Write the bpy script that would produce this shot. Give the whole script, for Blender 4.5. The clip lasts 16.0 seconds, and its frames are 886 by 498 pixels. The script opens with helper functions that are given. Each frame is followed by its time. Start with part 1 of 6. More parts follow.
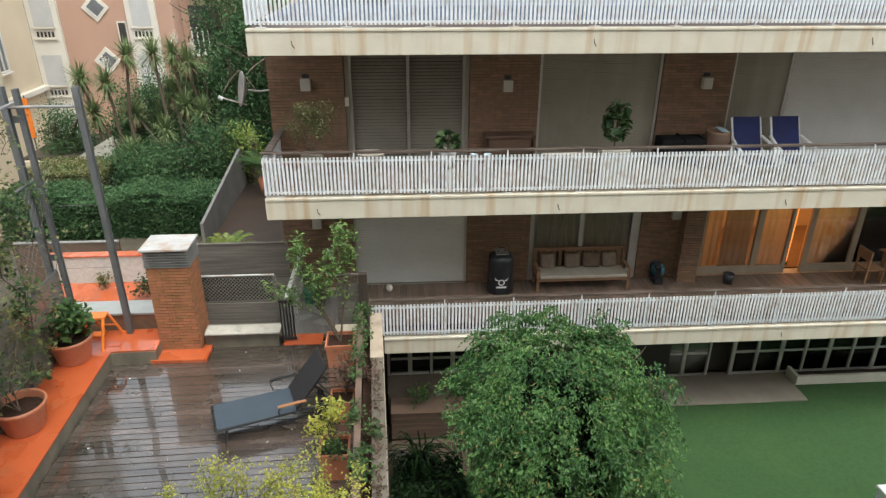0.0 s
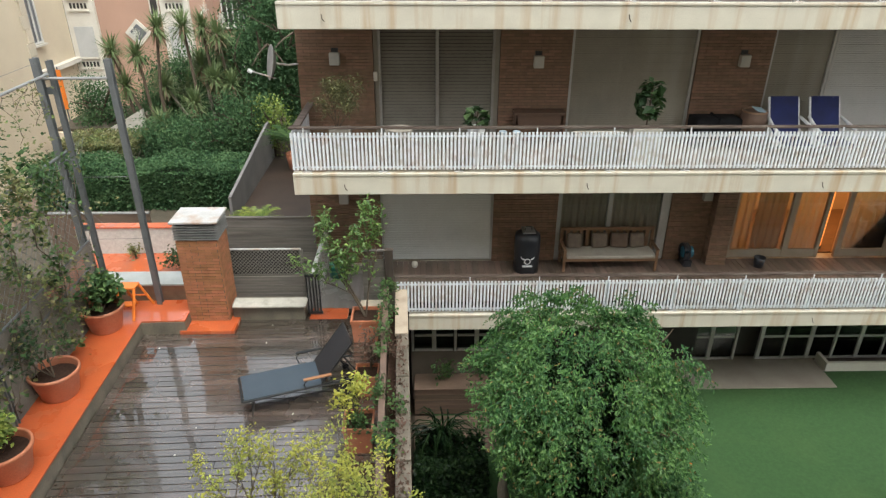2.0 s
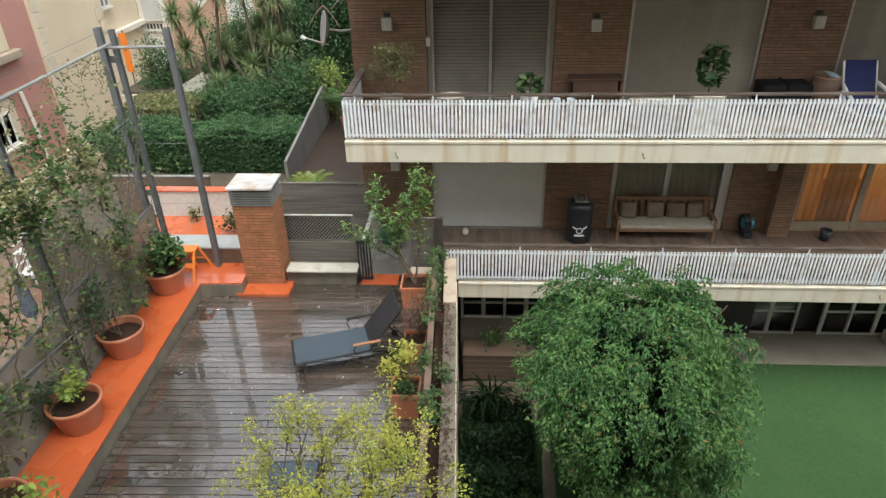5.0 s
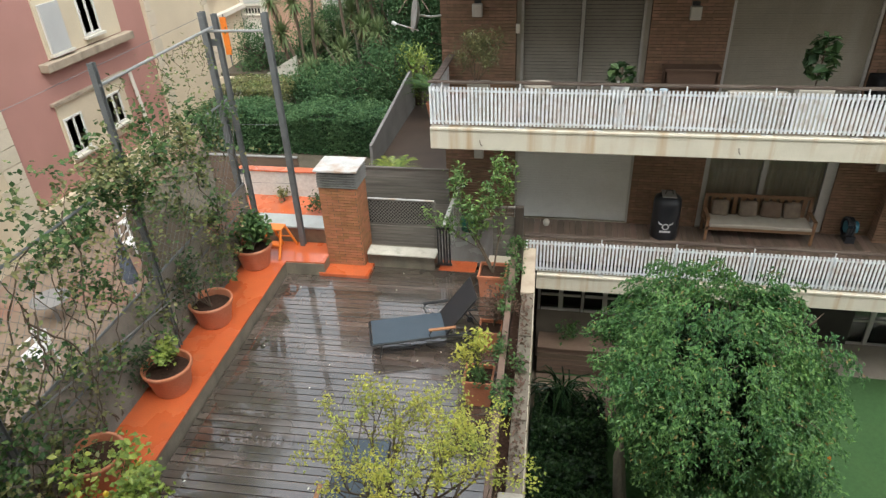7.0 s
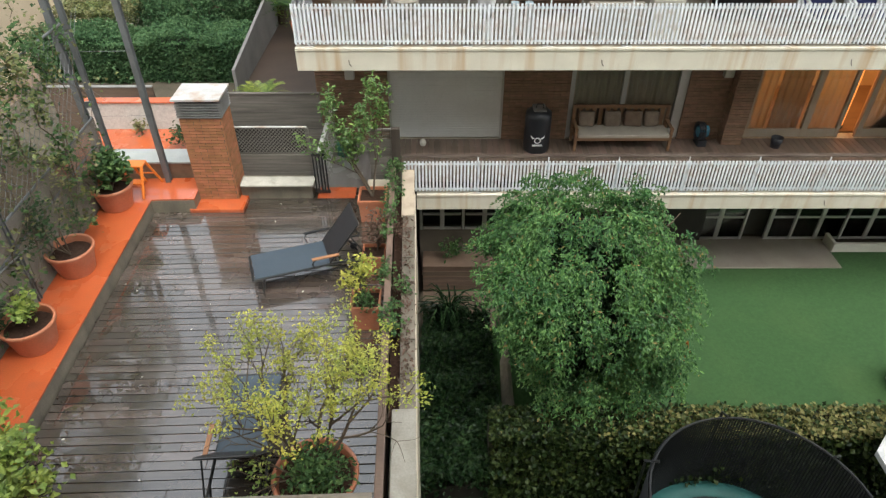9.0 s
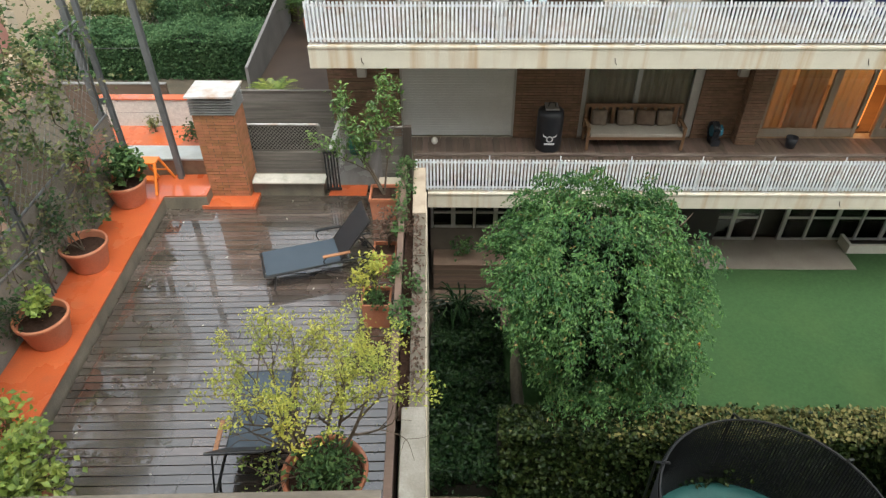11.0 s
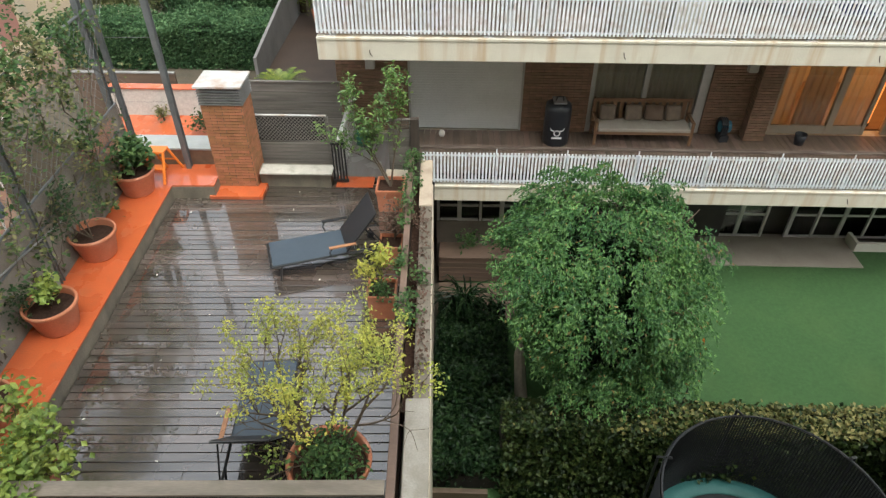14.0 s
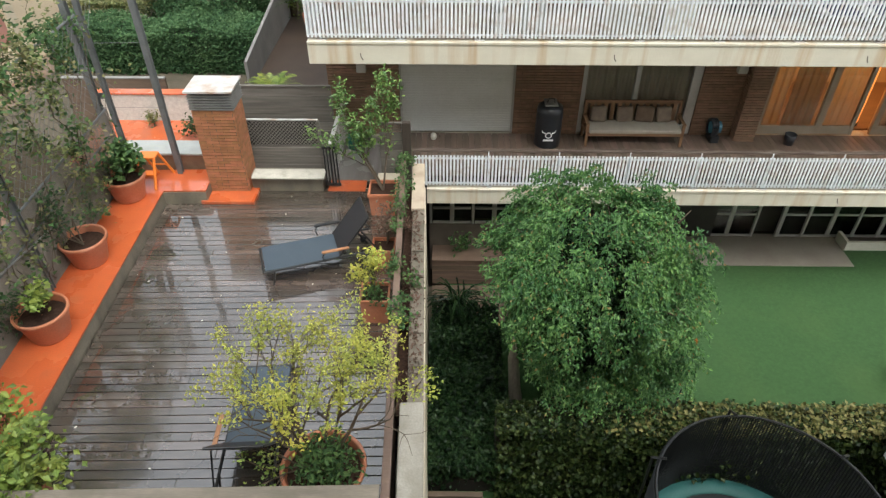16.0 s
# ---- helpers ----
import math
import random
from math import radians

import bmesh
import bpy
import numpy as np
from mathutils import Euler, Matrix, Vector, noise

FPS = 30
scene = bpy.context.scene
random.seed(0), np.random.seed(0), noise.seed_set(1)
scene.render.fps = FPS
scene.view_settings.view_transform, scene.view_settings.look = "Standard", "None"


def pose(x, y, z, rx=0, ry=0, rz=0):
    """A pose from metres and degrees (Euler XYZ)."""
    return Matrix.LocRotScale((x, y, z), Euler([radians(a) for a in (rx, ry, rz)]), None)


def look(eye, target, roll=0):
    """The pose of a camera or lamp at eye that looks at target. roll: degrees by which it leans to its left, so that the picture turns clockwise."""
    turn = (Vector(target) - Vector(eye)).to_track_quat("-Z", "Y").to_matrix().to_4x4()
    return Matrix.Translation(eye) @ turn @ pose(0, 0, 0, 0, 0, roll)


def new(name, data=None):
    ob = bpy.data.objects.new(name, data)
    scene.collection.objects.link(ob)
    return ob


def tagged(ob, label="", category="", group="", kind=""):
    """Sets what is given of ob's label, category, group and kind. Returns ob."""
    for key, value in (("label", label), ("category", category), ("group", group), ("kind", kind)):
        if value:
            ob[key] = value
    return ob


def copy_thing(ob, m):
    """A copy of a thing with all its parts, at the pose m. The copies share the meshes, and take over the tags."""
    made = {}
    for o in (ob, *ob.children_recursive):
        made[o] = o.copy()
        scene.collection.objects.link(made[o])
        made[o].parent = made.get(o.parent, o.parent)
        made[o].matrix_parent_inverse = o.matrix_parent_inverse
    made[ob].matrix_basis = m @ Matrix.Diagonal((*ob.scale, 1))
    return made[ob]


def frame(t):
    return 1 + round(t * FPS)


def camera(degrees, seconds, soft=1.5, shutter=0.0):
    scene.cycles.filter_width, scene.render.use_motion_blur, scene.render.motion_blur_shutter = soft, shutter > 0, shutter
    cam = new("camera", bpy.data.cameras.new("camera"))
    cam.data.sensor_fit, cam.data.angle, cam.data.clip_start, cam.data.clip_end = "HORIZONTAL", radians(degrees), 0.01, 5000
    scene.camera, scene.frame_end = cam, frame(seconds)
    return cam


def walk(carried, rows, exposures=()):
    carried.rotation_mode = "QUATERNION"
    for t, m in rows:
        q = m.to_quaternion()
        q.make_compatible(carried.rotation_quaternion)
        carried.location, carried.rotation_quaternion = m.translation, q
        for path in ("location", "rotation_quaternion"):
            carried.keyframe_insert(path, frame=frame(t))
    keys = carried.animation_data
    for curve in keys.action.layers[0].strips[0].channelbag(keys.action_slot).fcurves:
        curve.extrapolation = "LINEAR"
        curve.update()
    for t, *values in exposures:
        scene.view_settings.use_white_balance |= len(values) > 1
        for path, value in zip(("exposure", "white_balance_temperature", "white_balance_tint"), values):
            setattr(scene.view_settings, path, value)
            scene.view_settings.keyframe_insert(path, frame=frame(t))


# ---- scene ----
cam = camera(67.9, 16.0, soft=1.3, shutter=0.3)
PATH = [
    (0, (2.511, -11.618, 7.256), (2.635, -9.806, 6.42), 0.2),
    (0.5, (2.494, -11.602, 7.258), (2.559, -9.799, 6.396), -0.1),
    (1, (2.464, -11.569, 7.268), (2.469, -9.788, 6.358), -0.4),
    (1.5, (2.459, -11.562, 7.258), (2.503, -9.781, 6.35), 0.2),
    (2, (2.47, -11.573, 7.247), (2.52, -9.787, 6.347), 0.3),
    (2.5, (2.453, -11.577, 7.268), (2.47, -9.797, 6.357), 0.2),
    (3, (2.433, -11.563, 7.263), (2.435, -9.789, 6.339), -0.8),
    (3.2, (2.445, -11.545, 7.262), (2.45, -9.775, 6.33), -0.5),
    (5.3, (2.606, -11.489, 7.42), (2.436, -9.77, 6.412), -1.9),
    (5.5, (2.628, -11.49, 7.428), (2.414, -9.773, 6.424), -2.3),
    (6, (2.681, -11.461, 7.436), (2.333, -9.768, 6.429), -3.4),
    (6.5, (2.552, -11.484, 7.441), (2.154, -9.812, 6.418), -3.5),
    (7, (2.546, -11.478, 7.405), (2.196, -9.801, 6.373), -2.6),
    (7.5, (2.551, -11.474, 7.418), (2.268, -9.808, 6.348), -2.2),
    (8, (2.565, -11.484, 7.4), (2.431, -9.826, 6.289), -0.6),
    (8.5, (2.59, -11.492, 7.399), (2.559, -9.857, 6.247), -0.1),
    (9, (2.6, -11.437, 7.392), (2.606, -9.861, 6.161), -0.0),
    (11.5, (2.596, -11.429, 7.388), (2.566, -9.857, 6.153), -0.3),
    (12, (2.602, -11.45, 7.401), (2.581, -9.867, 6.18), -0.2),
    (12.5, (2.604, -11.442, 7.388), (2.596, -9.866, 6.157), 0.3),
    (13, (2.596, -11.436, 7.389), (2.581, -9.87, 6.144), 0.2),
    (13.5, (2.593, -11.43, 7.411), (2.528, -9.893, 6.133), -0.8),
    (14, (2.593, -11.448, 7.408), (2.55, -9.89, 6.155), 0.1),
    (14.5, (2.597, -11.437, 7.413), (2.549, -9.883, 6.156), -0.5),
    (15, (2.587, -11.449, 7.417), (2.542, -9.884, 6.173), -0.7),
    (15.5, (2.603, -11.434, 7.418), (2.565, -9.876, 6.164), -0.4),
    (16, (2.602, -11.439, 7.421), (2.579, -9.876, 6.173), -0.0),
]
walk(cam, [(t, look(eye, target, roll)) for t, eye, target, roll in PATH], exposures=[(0, 1.38), (1, 1.44), (3, 1.47), (6, 1.49), (9, 1.54), (16, 1.58)])

# ---- light ----
world = bpy.data.worlds.new("overcast_sky")
scene.world = world
world.use_nodes = True
wn, wl = world.node_tree.nodes, world.node_tree.links
sky = wn.new("ShaderNodeTexSky")
sky.sky_type = "NISHITA"
sky.sun_disc = False
sky.sun_elevation, sky.sun_rotation = radians(64), radians(150)
sky.air_density, sky.dust_density, sky.ozone_density = 1.0, 3.0, 1.0
grey = wn.new("ShaderNodeHueSaturation")
grey.inputs["Saturation"].default_value = 0.22
wl.new(sky.outputs["Color"], grey.inputs["Color"])
tint = wn.new("ShaderNodeMix")
tint.data_type, tint.blend_type = "RGBA", "MULTIPLY"
tint.inputs["Factor"].default_value = 1.0
for s in tint.inputs:
    if s.type == "RGBA" and s.name == "B":
        s.default_value = (0.97, 1.0, 0.985, 1)
    if s.type == "RGBA" and s.name == "A":
        wl.new(grey.outputs["Color"], s)
wl.new([s for s in tint.outputs if s.type == "RGBA"][0], wn["Background"].inputs["Color"])
wn["Background"].inputs["Strength"].default_value = 0.15
sun = new("sun", bpy.data.lights.new("sun", "SUN"))
sun.data.energy, sun.data.angle, sun.data.color = 0.6, radians(50), (0.98, 1.0, 0.93)
sun.matrix_world = look((4, -8, 20), (0, 0, 0))


# ---- materials ----
def mat(name, c1, c2=None, scale=6.0, rough=0.7, bump=0.15, fine=60.0, metal=0.0, stretch=(1, 1, 1), rand=0.0, island=0.0,
        stain=None, stain_scale=1.0, stain_stretch=(1, 1, 1), stain_amount=0.5, wet=0.0, spec=0.5, trans=0.0, film=0.0):
    """A procedural surface: two colours mixed by noise, fine grain, optional stains, variation by piece."""
    m = bpy.data.materials.new(name)
    m.use_nodes = True
    n, l = m.node_tree.nodes, m.node_tree.links
    b = n["Principled BSDF"]
    b.inputs["Metallic"].default_value = metal
    b.inputs["Specular IOR Level"].default_value = spec
    geo = n.new("ShaderNodeNewGeometry")

    def noise_at(sc, st, detail=5.0):
        mp = n.new("ShaderNodeMapping")
        mp.inputs["Scale"].default_value = st
        l.new(geo.outputs["Position"], mp.inputs["Vector"])
        t = n.new("ShaderNodeTexNoise")
        t.inputs["Scale"].default_value, t.inputs["Detail"].default_value = sc, detail
        l.new(mp.outputs["Vector"], t.inputs["Vector"])
        return t.outputs["Fac"]

    def ramp(src, lo, hi):
        r = n.new("ShaderNodeMapRange")
        r.inputs["From Min"].default_value, r.inputs["From Max"].default_value = lo, hi
        l.new(src, r.inputs["Value"])
        return r.outputs["Result"]

    def mix(f, a, bb, mode="MIX"):
        x = n.new("ShaderNodeMix")
        x.data_type, x.blend_type = "RGBA", mode
        for s, v in ((x.inputs["Factor"], f), (x.inputs["A"], a), (x.inputs["B"], bb)):
            if isinstance(v, (int, float)):
                s.default_value = v
            elif isinstance(v, tuple):
                s.default_value = (*v, 1)
            else:
                l.new(v, s)
        return x.outputs["Result"]

    c2 = c2 or tuple(0.75 * v for v in c1)
    col = mix(ramp(noise_at(scale, stretch), 0.3, 0.7), c1, c2)
    grain = noise_at(fine, stretch, 3.0)
    col = mix(0.25, col, ramp(grain, 0.2, 0.75), "MULTIPLY")
    if rand or island:
        if island:
            src = geo.outputs["Random Per Island"]
        else:
            src = n.new("ShaderNodeObjectInfo").outputs["Random"]
        amount = rand or island
        hs = n.new("ShaderNodeHueSaturation")
        l.new(ramp2(n, l, src, 1 - amount, 1 + amount), hs.inputs["Value"])
        l.new(ramp2(n, l, src, 0.5 + amount * 0.05, 0.5 - amount * 0.05), hs.inputs["Hue"])
        l.new(col, hs.inputs["Color"])
        col = hs.outputs["Color"]
    if stain:
        s = ramp(noise_at(stain_scale, stain_stretch, 6.0), 0.5, 0.72)
        mm = n.new("ShaderNodeMath")
        mm.operation = "MULTIPLY"
        mm.inputs[1].default_value = stain_amount
        l.new(s, mm.inputs[0])
        col = mix(mm.outputs[0], col, stain)
    l.new(col, b.inputs["Base Color"])
    if wet:
        w = n.new("ShaderNodeMapRange")
        w.inputs["From Min"].default_value, w.inputs["From Max"].default_value = 0.35, 0.65
        w.inputs["To Min"].default_value, w.inputs["To Max"].default_value = rough - wet, rough + wet
        l.new(noise_at(1.3, (1, 1, 1)), w.inputs["Value"])
        l.new(w.outputs["Result"], b.inputs["Roughness"])
    else:
        b.inputs["Roughness"].default_value = rough
    if film:
        b.inputs["Coat Weight"].default_value, b.inputs["Coat IOR"].default_value = film, 2.3
        cr = n.new("ShaderNodeMapRange")
        cr.inputs["From Min"].default_value, cr.inputs["From Max"].default_value = 0.38, 0.62
        cr.inputs["To Min"].default_value, cr.inputs["To Max"].default_value = 0.02, 0.13
        l.new(noise_at(1.1, (0.6, 2.2, 1)), cr.inputs["Value"])
        l.new(cr.outputs["Result"], b.inputs["Coat Roughness"])
    if bump:
        bp = n.new("ShaderNodeBump")
        bp.inputs["Strength"].default_value, bp.inputs["Distance"].default_value = bump, 0.01
        l.new(grain, bp.inputs["Height"])
        l.new(bp.outputs["Normal"], b.inputs["Normal"])
    if trans:
        tr = n.new("ShaderNodeBsdfTranslucent")
        l.new(col, tr.inputs["Color"])
        ms = n.new("ShaderNodeMixShader")
        ms.inputs["Fac"].default_value = trans
        l.new(b.outputs["BSDF"], ms.inputs[1])
        l.new(tr.outputs["BSDF"], ms.inputs[2])
        l.new(ms.outputs["Shader"], n["Material Output"].inputs["Surface"])
    return m


def ramp2(n, l, src, lo, hi):
    r = n.new("ShaderNodeMapRange")
    r.inputs["To Min"].default_value, r.inputs["To Max"].default_value = lo, hi
    l.new(src, r.inputs["Value"])
    return r.outputs["Result"]


def glow(name, colour, strength):
    m = bpy.data.materials.new(name)
    m.use_nodes = True
    b = m.node_tree.nodes["Principled BSDF"]
    b.inputs["Base Color"].default_value = (*colour, 1)
    b.inputs["Emission Color"].default_value = (*colour, 1)
    b.inputs["Emission Strength"].default_value = strength
    return m


def pane_glass(name, tint=(0.9, 0.95, 0.95)):
    m = bpy.data.materials.new(name)
    m.use_nodes = True
    n, l = m.node_tree.nodes, m.node_tree.links
    t = n.new("ShaderNodeBsdfTransparent")
    t.inputs["Color"].default_value = (*tint, 1)
    g = n.new("ShaderNodeBsdfGlossy")
    g.inputs["Roughness"].default_value = 0.03
    f = n.new("ShaderNodeFresnel")
    ms = n.new("ShaderNodeMixShader")
    l.new(f.outputs["Fac"], ms.inputs["Fac"])
    l.new(t.outputs["BSDF"], ms.inputs[1])
    l.new(g.outputs["BSDF"], ms.inputs[2])
    l.new(ms.outputs["Shader"], n["Material Output"].inputs["Surface"])
    return m


FASCIA = mat("painted_concrete", (0.68, 0.635, 0.525), (0.60, 0.555, 0.455), 2.5, 0.6, 0.1, stain=(0.42, 0.28, 0.15), stain_scale=2.6, stain_stretch=(1.7, 1, 0.09), stain_amount=0.85)
RENDER = mat("cream_render", (0.66, 0.58, 0.46), (0.56, 0.48, 0.37), 1.2, 0.8, 0.3, stain=(0.36, 0.30, 0.24), stain_scale=1.5, stain_stretch=(1, 1, 0.3))
BRICK = mat("brown_brick", (0.275, 0.165, 0.104), (0.21, 0.125, 0.08), 9, 0.75, 0.5, 90, rand=0.17)
BRICK_CH = mat("orange_brown_brick", (0.44, 0.19, 0.09), (0.33, 0.14, 0.068), 8, 0.7, 0.5, 90, rand=0.18)
MORTAR = mat("mortar", (0.20, 0.135, 0.095), (0.155, 0.105, 0.075), 12, 0.9, 0.4)
WHITE = mat("white_enamel", (0.80, 0.83, 0.86), (0.73, 0.76, 0.80), 3, 0.4, 0.08, stain=(0.36, 0.21, 0.12), stain_scale=7, stain_stretch=(1, 1, 1), stain_amount=0.45)
HANDRAIL = mat("weathered_brown_rail", (0.055, 0.035, 0.028), (0.12, 0.09, 0.07), 5, 0.6, 0.3, 40, stretch=(0.3, 3, 3), stain=(0.36, 0.32, 0.28), stain_scale=2.5, stain_stretch=(0.5, 3, 3), stain_amount=0.25)
SHUT_GREY = mat("grey_roller_shutter", (0.68, 0.68, 0.655), (0.61, 0.61, 0.585), 1.5, 0.5, 0.05)
SHUT_BEIGE = mat("beige_roller_shutter", (0.28, 0.25, 0.20), (0.235, 0.21, 0.17), 1.5, 0.55, 0.05, stain=(0.40, 0.38, 0.33), stain_scale=1.6, stain_stretch=(1.2, 1, 0.15), stain_amount=0.35)
SHUT_DARK = mat("greybrown_louvre", (0.31, 0.285, 0.24), (0.25, 0.225, 0.19), 2, 0.5, 0.05)
SHUT_WHITE = mat("white_roller_shutter", (0.54, 0.54, 0.53), (0.48, 0.48, 0.47), 1.5, 0.45, 0.05)
FRAME = mat("aluminium_frame", (0.55, 0.54, 0.52), (0.48, 0.47, 0.45), 4, 0.4, 0.05, metal=0.3)
FRAME_W = mat("white_window_frame", (0.75, 0.74, 0.70), (0.68, 0.67, 0.63), 4, 0.45, 0.05)
GLASS = pane_glass("window_glass")
CURTAIN = mat("ochre_curtain", (0.68, 0.53, 0.37), (0.60, 0.46, 0.31), 5, 0.9, 0.2, stretch=(6, 1, 0.2), trans=0.6)
WARM = mat("warm_wall_paint", (0.72, 0.52, 0.32), (0.66, 0.46, 0.28), 2, 0.8, 0.1)
NETCURT = mat("brown_net_curtain", (0.62, 0.47, 0.37), (0.50, 0.37, 0.285), 4, 0.9, 0.2, stretch=(5, 1, 0.2))
# emitter for the orange-lit gap between the curtains
GAP_GLOW = glow("orange_gap_glow", (1.0, 0.30, 0.06), 0.5)
# near-black that carries the shade of unlit rooms, gaps and openings
DARK = mat("unlit_near_black", (0.045, 0.04, 0.035), (0.03, 0.027, 0.025), 2, 0.8, 0.0)
HOUSEGLASS = mat("grey_house_glass", (0.17, 0.185, 0.20), (0.12, 0.13, 0.14), 1.5, 0.35, 0.0, spec=0.8)
TANCURT = mat("tan_curtain", (0.40, 0.30, 0.20), (0.30, 0.22, 0.15), 5, 0.9, 0.2, stretch=(6, 1, 0.2), trans=0.45)
PATHM = mat("brown_path_tile", (0.075, 0.05, 0.038), (0.052, 0.036, 0.028), 1.5, 0.5, 0.2)
TILE_F = mat("balcony_tile", (0.13, 0.085, 0.062), (0.09, 0.06, 0.045), 2, 0.5, 0.1)
TILE_P = mat("pale_balcony_tile", (0.46, 0.39, 0.34), (0.38, 0.31, 0.27), 2, 0.5, 0.1, stain=(0.20, 0.12, 0.08), stain_scale=3, stain_amount=0.5)
WOOD3 = mat("balcony_decking", (0.20, 0.145, 0.11), (0.14, 0.10, 0.078), 5, 0.45, 0.3, 60, stretch=(2, 0.3, 1), rand=0.25, wet=0.1)
DECK = mat("wet_decking", (0.135, 0.107, 0.087), (0.06, 0.044, 0.034), 2.2, 0.22, 0.25, 45, stretch=(0.25, 3, 1), rand=0.36, wet=0.12, spec=0.6, film=1.0, stain=(0.028, 0.021, 0.016), stain_scale=0.8, stain_stretch=(0.6, 2.0, 1), stain_amount=0.95)
# dark deck substructure; also painted shade inside foliage
DECKSUB_SHADE = mat("dark_substructure_shade", (0.03, 0.025, 0.02), None, 5, 0.9)
ORANGE = mat("orange_red_tile_paint", (0.62, 0.136, 0.043), (0.53, 0.106, 0.034), 1.5, 0.3, 0.06, 50, stain=(0.30, 0.10, 0.05), stain_scale=4, stain_amount=0.3, wet=0.1, film=0.4)
KERB = mat("grey_kerb_face", (0.23, 0.20, 0.15), (0.15, 0.13, 0.10), 3, 0.5, 0.5, 30, stain=(0.05, 0.05, 0.035), stain_scale=3, stain_stretch=(1, 1, 0.4))
TERRA = mat("terracotta", (0.55, 0.20, 0.10), (0.46, 0.155, 0.078), 3, 0.6, 0.15, 40, stain=(0.62, 0.36, 0.26), stain_scale=3, stain_amount=0.35)
SOIL = mat("dark_soil", (0.032, 0.018, 0.013), (0.065, 0.038, 0.027), 25, 0.95, 0.9, 40, spec=0.08)
COPING = mat("old_concrete_coping", (0.22, 0.185, 0.145), (0.12, 0.10, 0.075), 5, 0.75, 0.5, 40, stain=(0.12, 0.11, 0.08), stain_scale=5, stain_amount=0.7)
COPING2 = mat("pale_concrete_coping", (0.40, 0.37, 0.32), (0.29, 0.265, 0.22), 4, 0.75, 0.4, 40, stain=(0.24, 0.22, 0.18), stain_scale=4, stain_amount=0.6)
SLABM = mat("weathered_pale_slab", (0.58, 0.55, 0.48), (0.44, 0.41, 0.35), 4, 0.6, 0.3, 40, stain=(0.25, 0.23, 0.18), stain_scale=6, stain_amount=0.6)
OLDWOOD = mat("grey_weathered_wood", (0.215, 0.195, 0.17), (0.13, 0.118, 0.103), 3, 0.7, 0.4, 40, stretch=(0.25, 1, 6), rand=0.2, stain=(0.06, 0.055, 0.045), stain_scale=2, stain_stretch=(0.3, 1, 3), stain_amount=0.7)
BROWNWOOD = mat("brown_weathered_wood", (0.17, 0.115, 0.08), (0.11, 0.075, 0.055), 3, 0.6, 0.4, 40, stretch=(0.25, 1, 4), rand=0.2)
PALEWOOD = mat("pale_weathered_board", (0.46, 0.40, 0.31), (0.30, 0.26, 0.20), 3, 0.6, 0.3, 40, stretch=(0.3, 2, 2), stain=(0.22, 0.19, 0.12), stain_scale=3)
STEEL = mat("grey_steel_post", (0.19, 0.20, 0.205), (0.14, 0.148, 0.15), 5, 0.5, 0.1, metal=0.3)
GALV = mat("galvanised_metal", (0.62, 0.62, 0.61), (0.48, 0.475, 0.46), 4, 0.35, 0.1, metal=0.1, stain=(0.36, 0.20, 0.10), stain_scale=3, stain_amount=0.9)
LOUVRE = mat("grey_vent_louvre", (0.36, 0.36, 0.35), (0.26, 0.26, 0.25), 4, 0.5, 0.05, metal=0.3)
SLING = mat("blue_grey_sling_fabric", (0.060, 0.082, 0.105), (0.05, 0.07, 0.09), 4, 0.35, 0.3, 150, wet=0.1)
SLINGD = mat("dark_sling_fabric", (0.022, 0.024, 0.028), (0.03, 0.032, 0.036), 4, 0.5, 0.3, 150)
ALUDARK = mat("dark_aluminium", (0.03, 0.032, 0.035), (0.05, 0.05, 0.05), 4, 0.35, 0.05, metal=0.5)
ARMWOOD = mat("varnished_armrest", (0.42, 0.20, 0.09), (0.33, 0.15, 0.07), 4, 0.35, 0.2, 50)
LAWN = mat("green_lawn", (0.043, 0.110, 0.031), (0.031, 0.084, 0.022), 14, 0.9, 0.9, 60, stain=(0.068, 0.125, 0.036), stain_scale=0.6, stain_amount=0.4)
PATIO = mat("patio_concrete", (0.30, 0.26, 0.22), (0.25, 0.21, 0.18), 2, 0.6, 0.2)
EARTH = mat("garden_earth", (0.10, 0.08, 0.055), (0.07, 0.06, 0.04), 3, 0.9, 0.6)
YARD = mat("yard_paving", (0.25, 0.185, 0.135), (0.18, 0.13, 0.095), 1, 0.7, 0.2, stain=(0.20, 0.075, 0.045), stain_scale=0.45, stain_amount=1.0)
LEAF_TREE = mat("tree_leaf", (0.132, 0.28, 0.080), (0.056, 0.163, 0.050), 1.6, 0.42, 0.0, island=0.55, trans=0.35, spec=0.45)
LEAF_DARK = mat("dark_leaf", (0.050, 0.095, 0.034), (0.030, 0.065, 0.025), 1.5, 0.55, 0.0, island=0.5, trans=0.2, spec=0.25)
LEAF_MID = mat("mid_leaf", (0.085, 0.16, 0.050), (0.055, 0.115, 0.038), 1.2, 0.55, 0.0, island=0.5, trans=0.25, spec=0.25)
LEAF_VINE = mat("vine_leaf", (0.16, 0.225, 0.07), (0.20, 0.175, 0.075), 1.3, 0.5, 0.0, island=0.5, trans=0.3)
LEAF_YEL = mat("yellowing_leaf", (0.54, 0.51, 0.085), (0.34, 0.42, 0.08), 2.0, 0.5, 0.0, island=0.35, trans=0.35)
LEAF_CITRUS = mat("citrus_leaf", (0.10, 0.20, 0.052), (0.17, 0.28, 0.068), 2.0, 0.42, 0.0, island=0.45, trans=0.3)
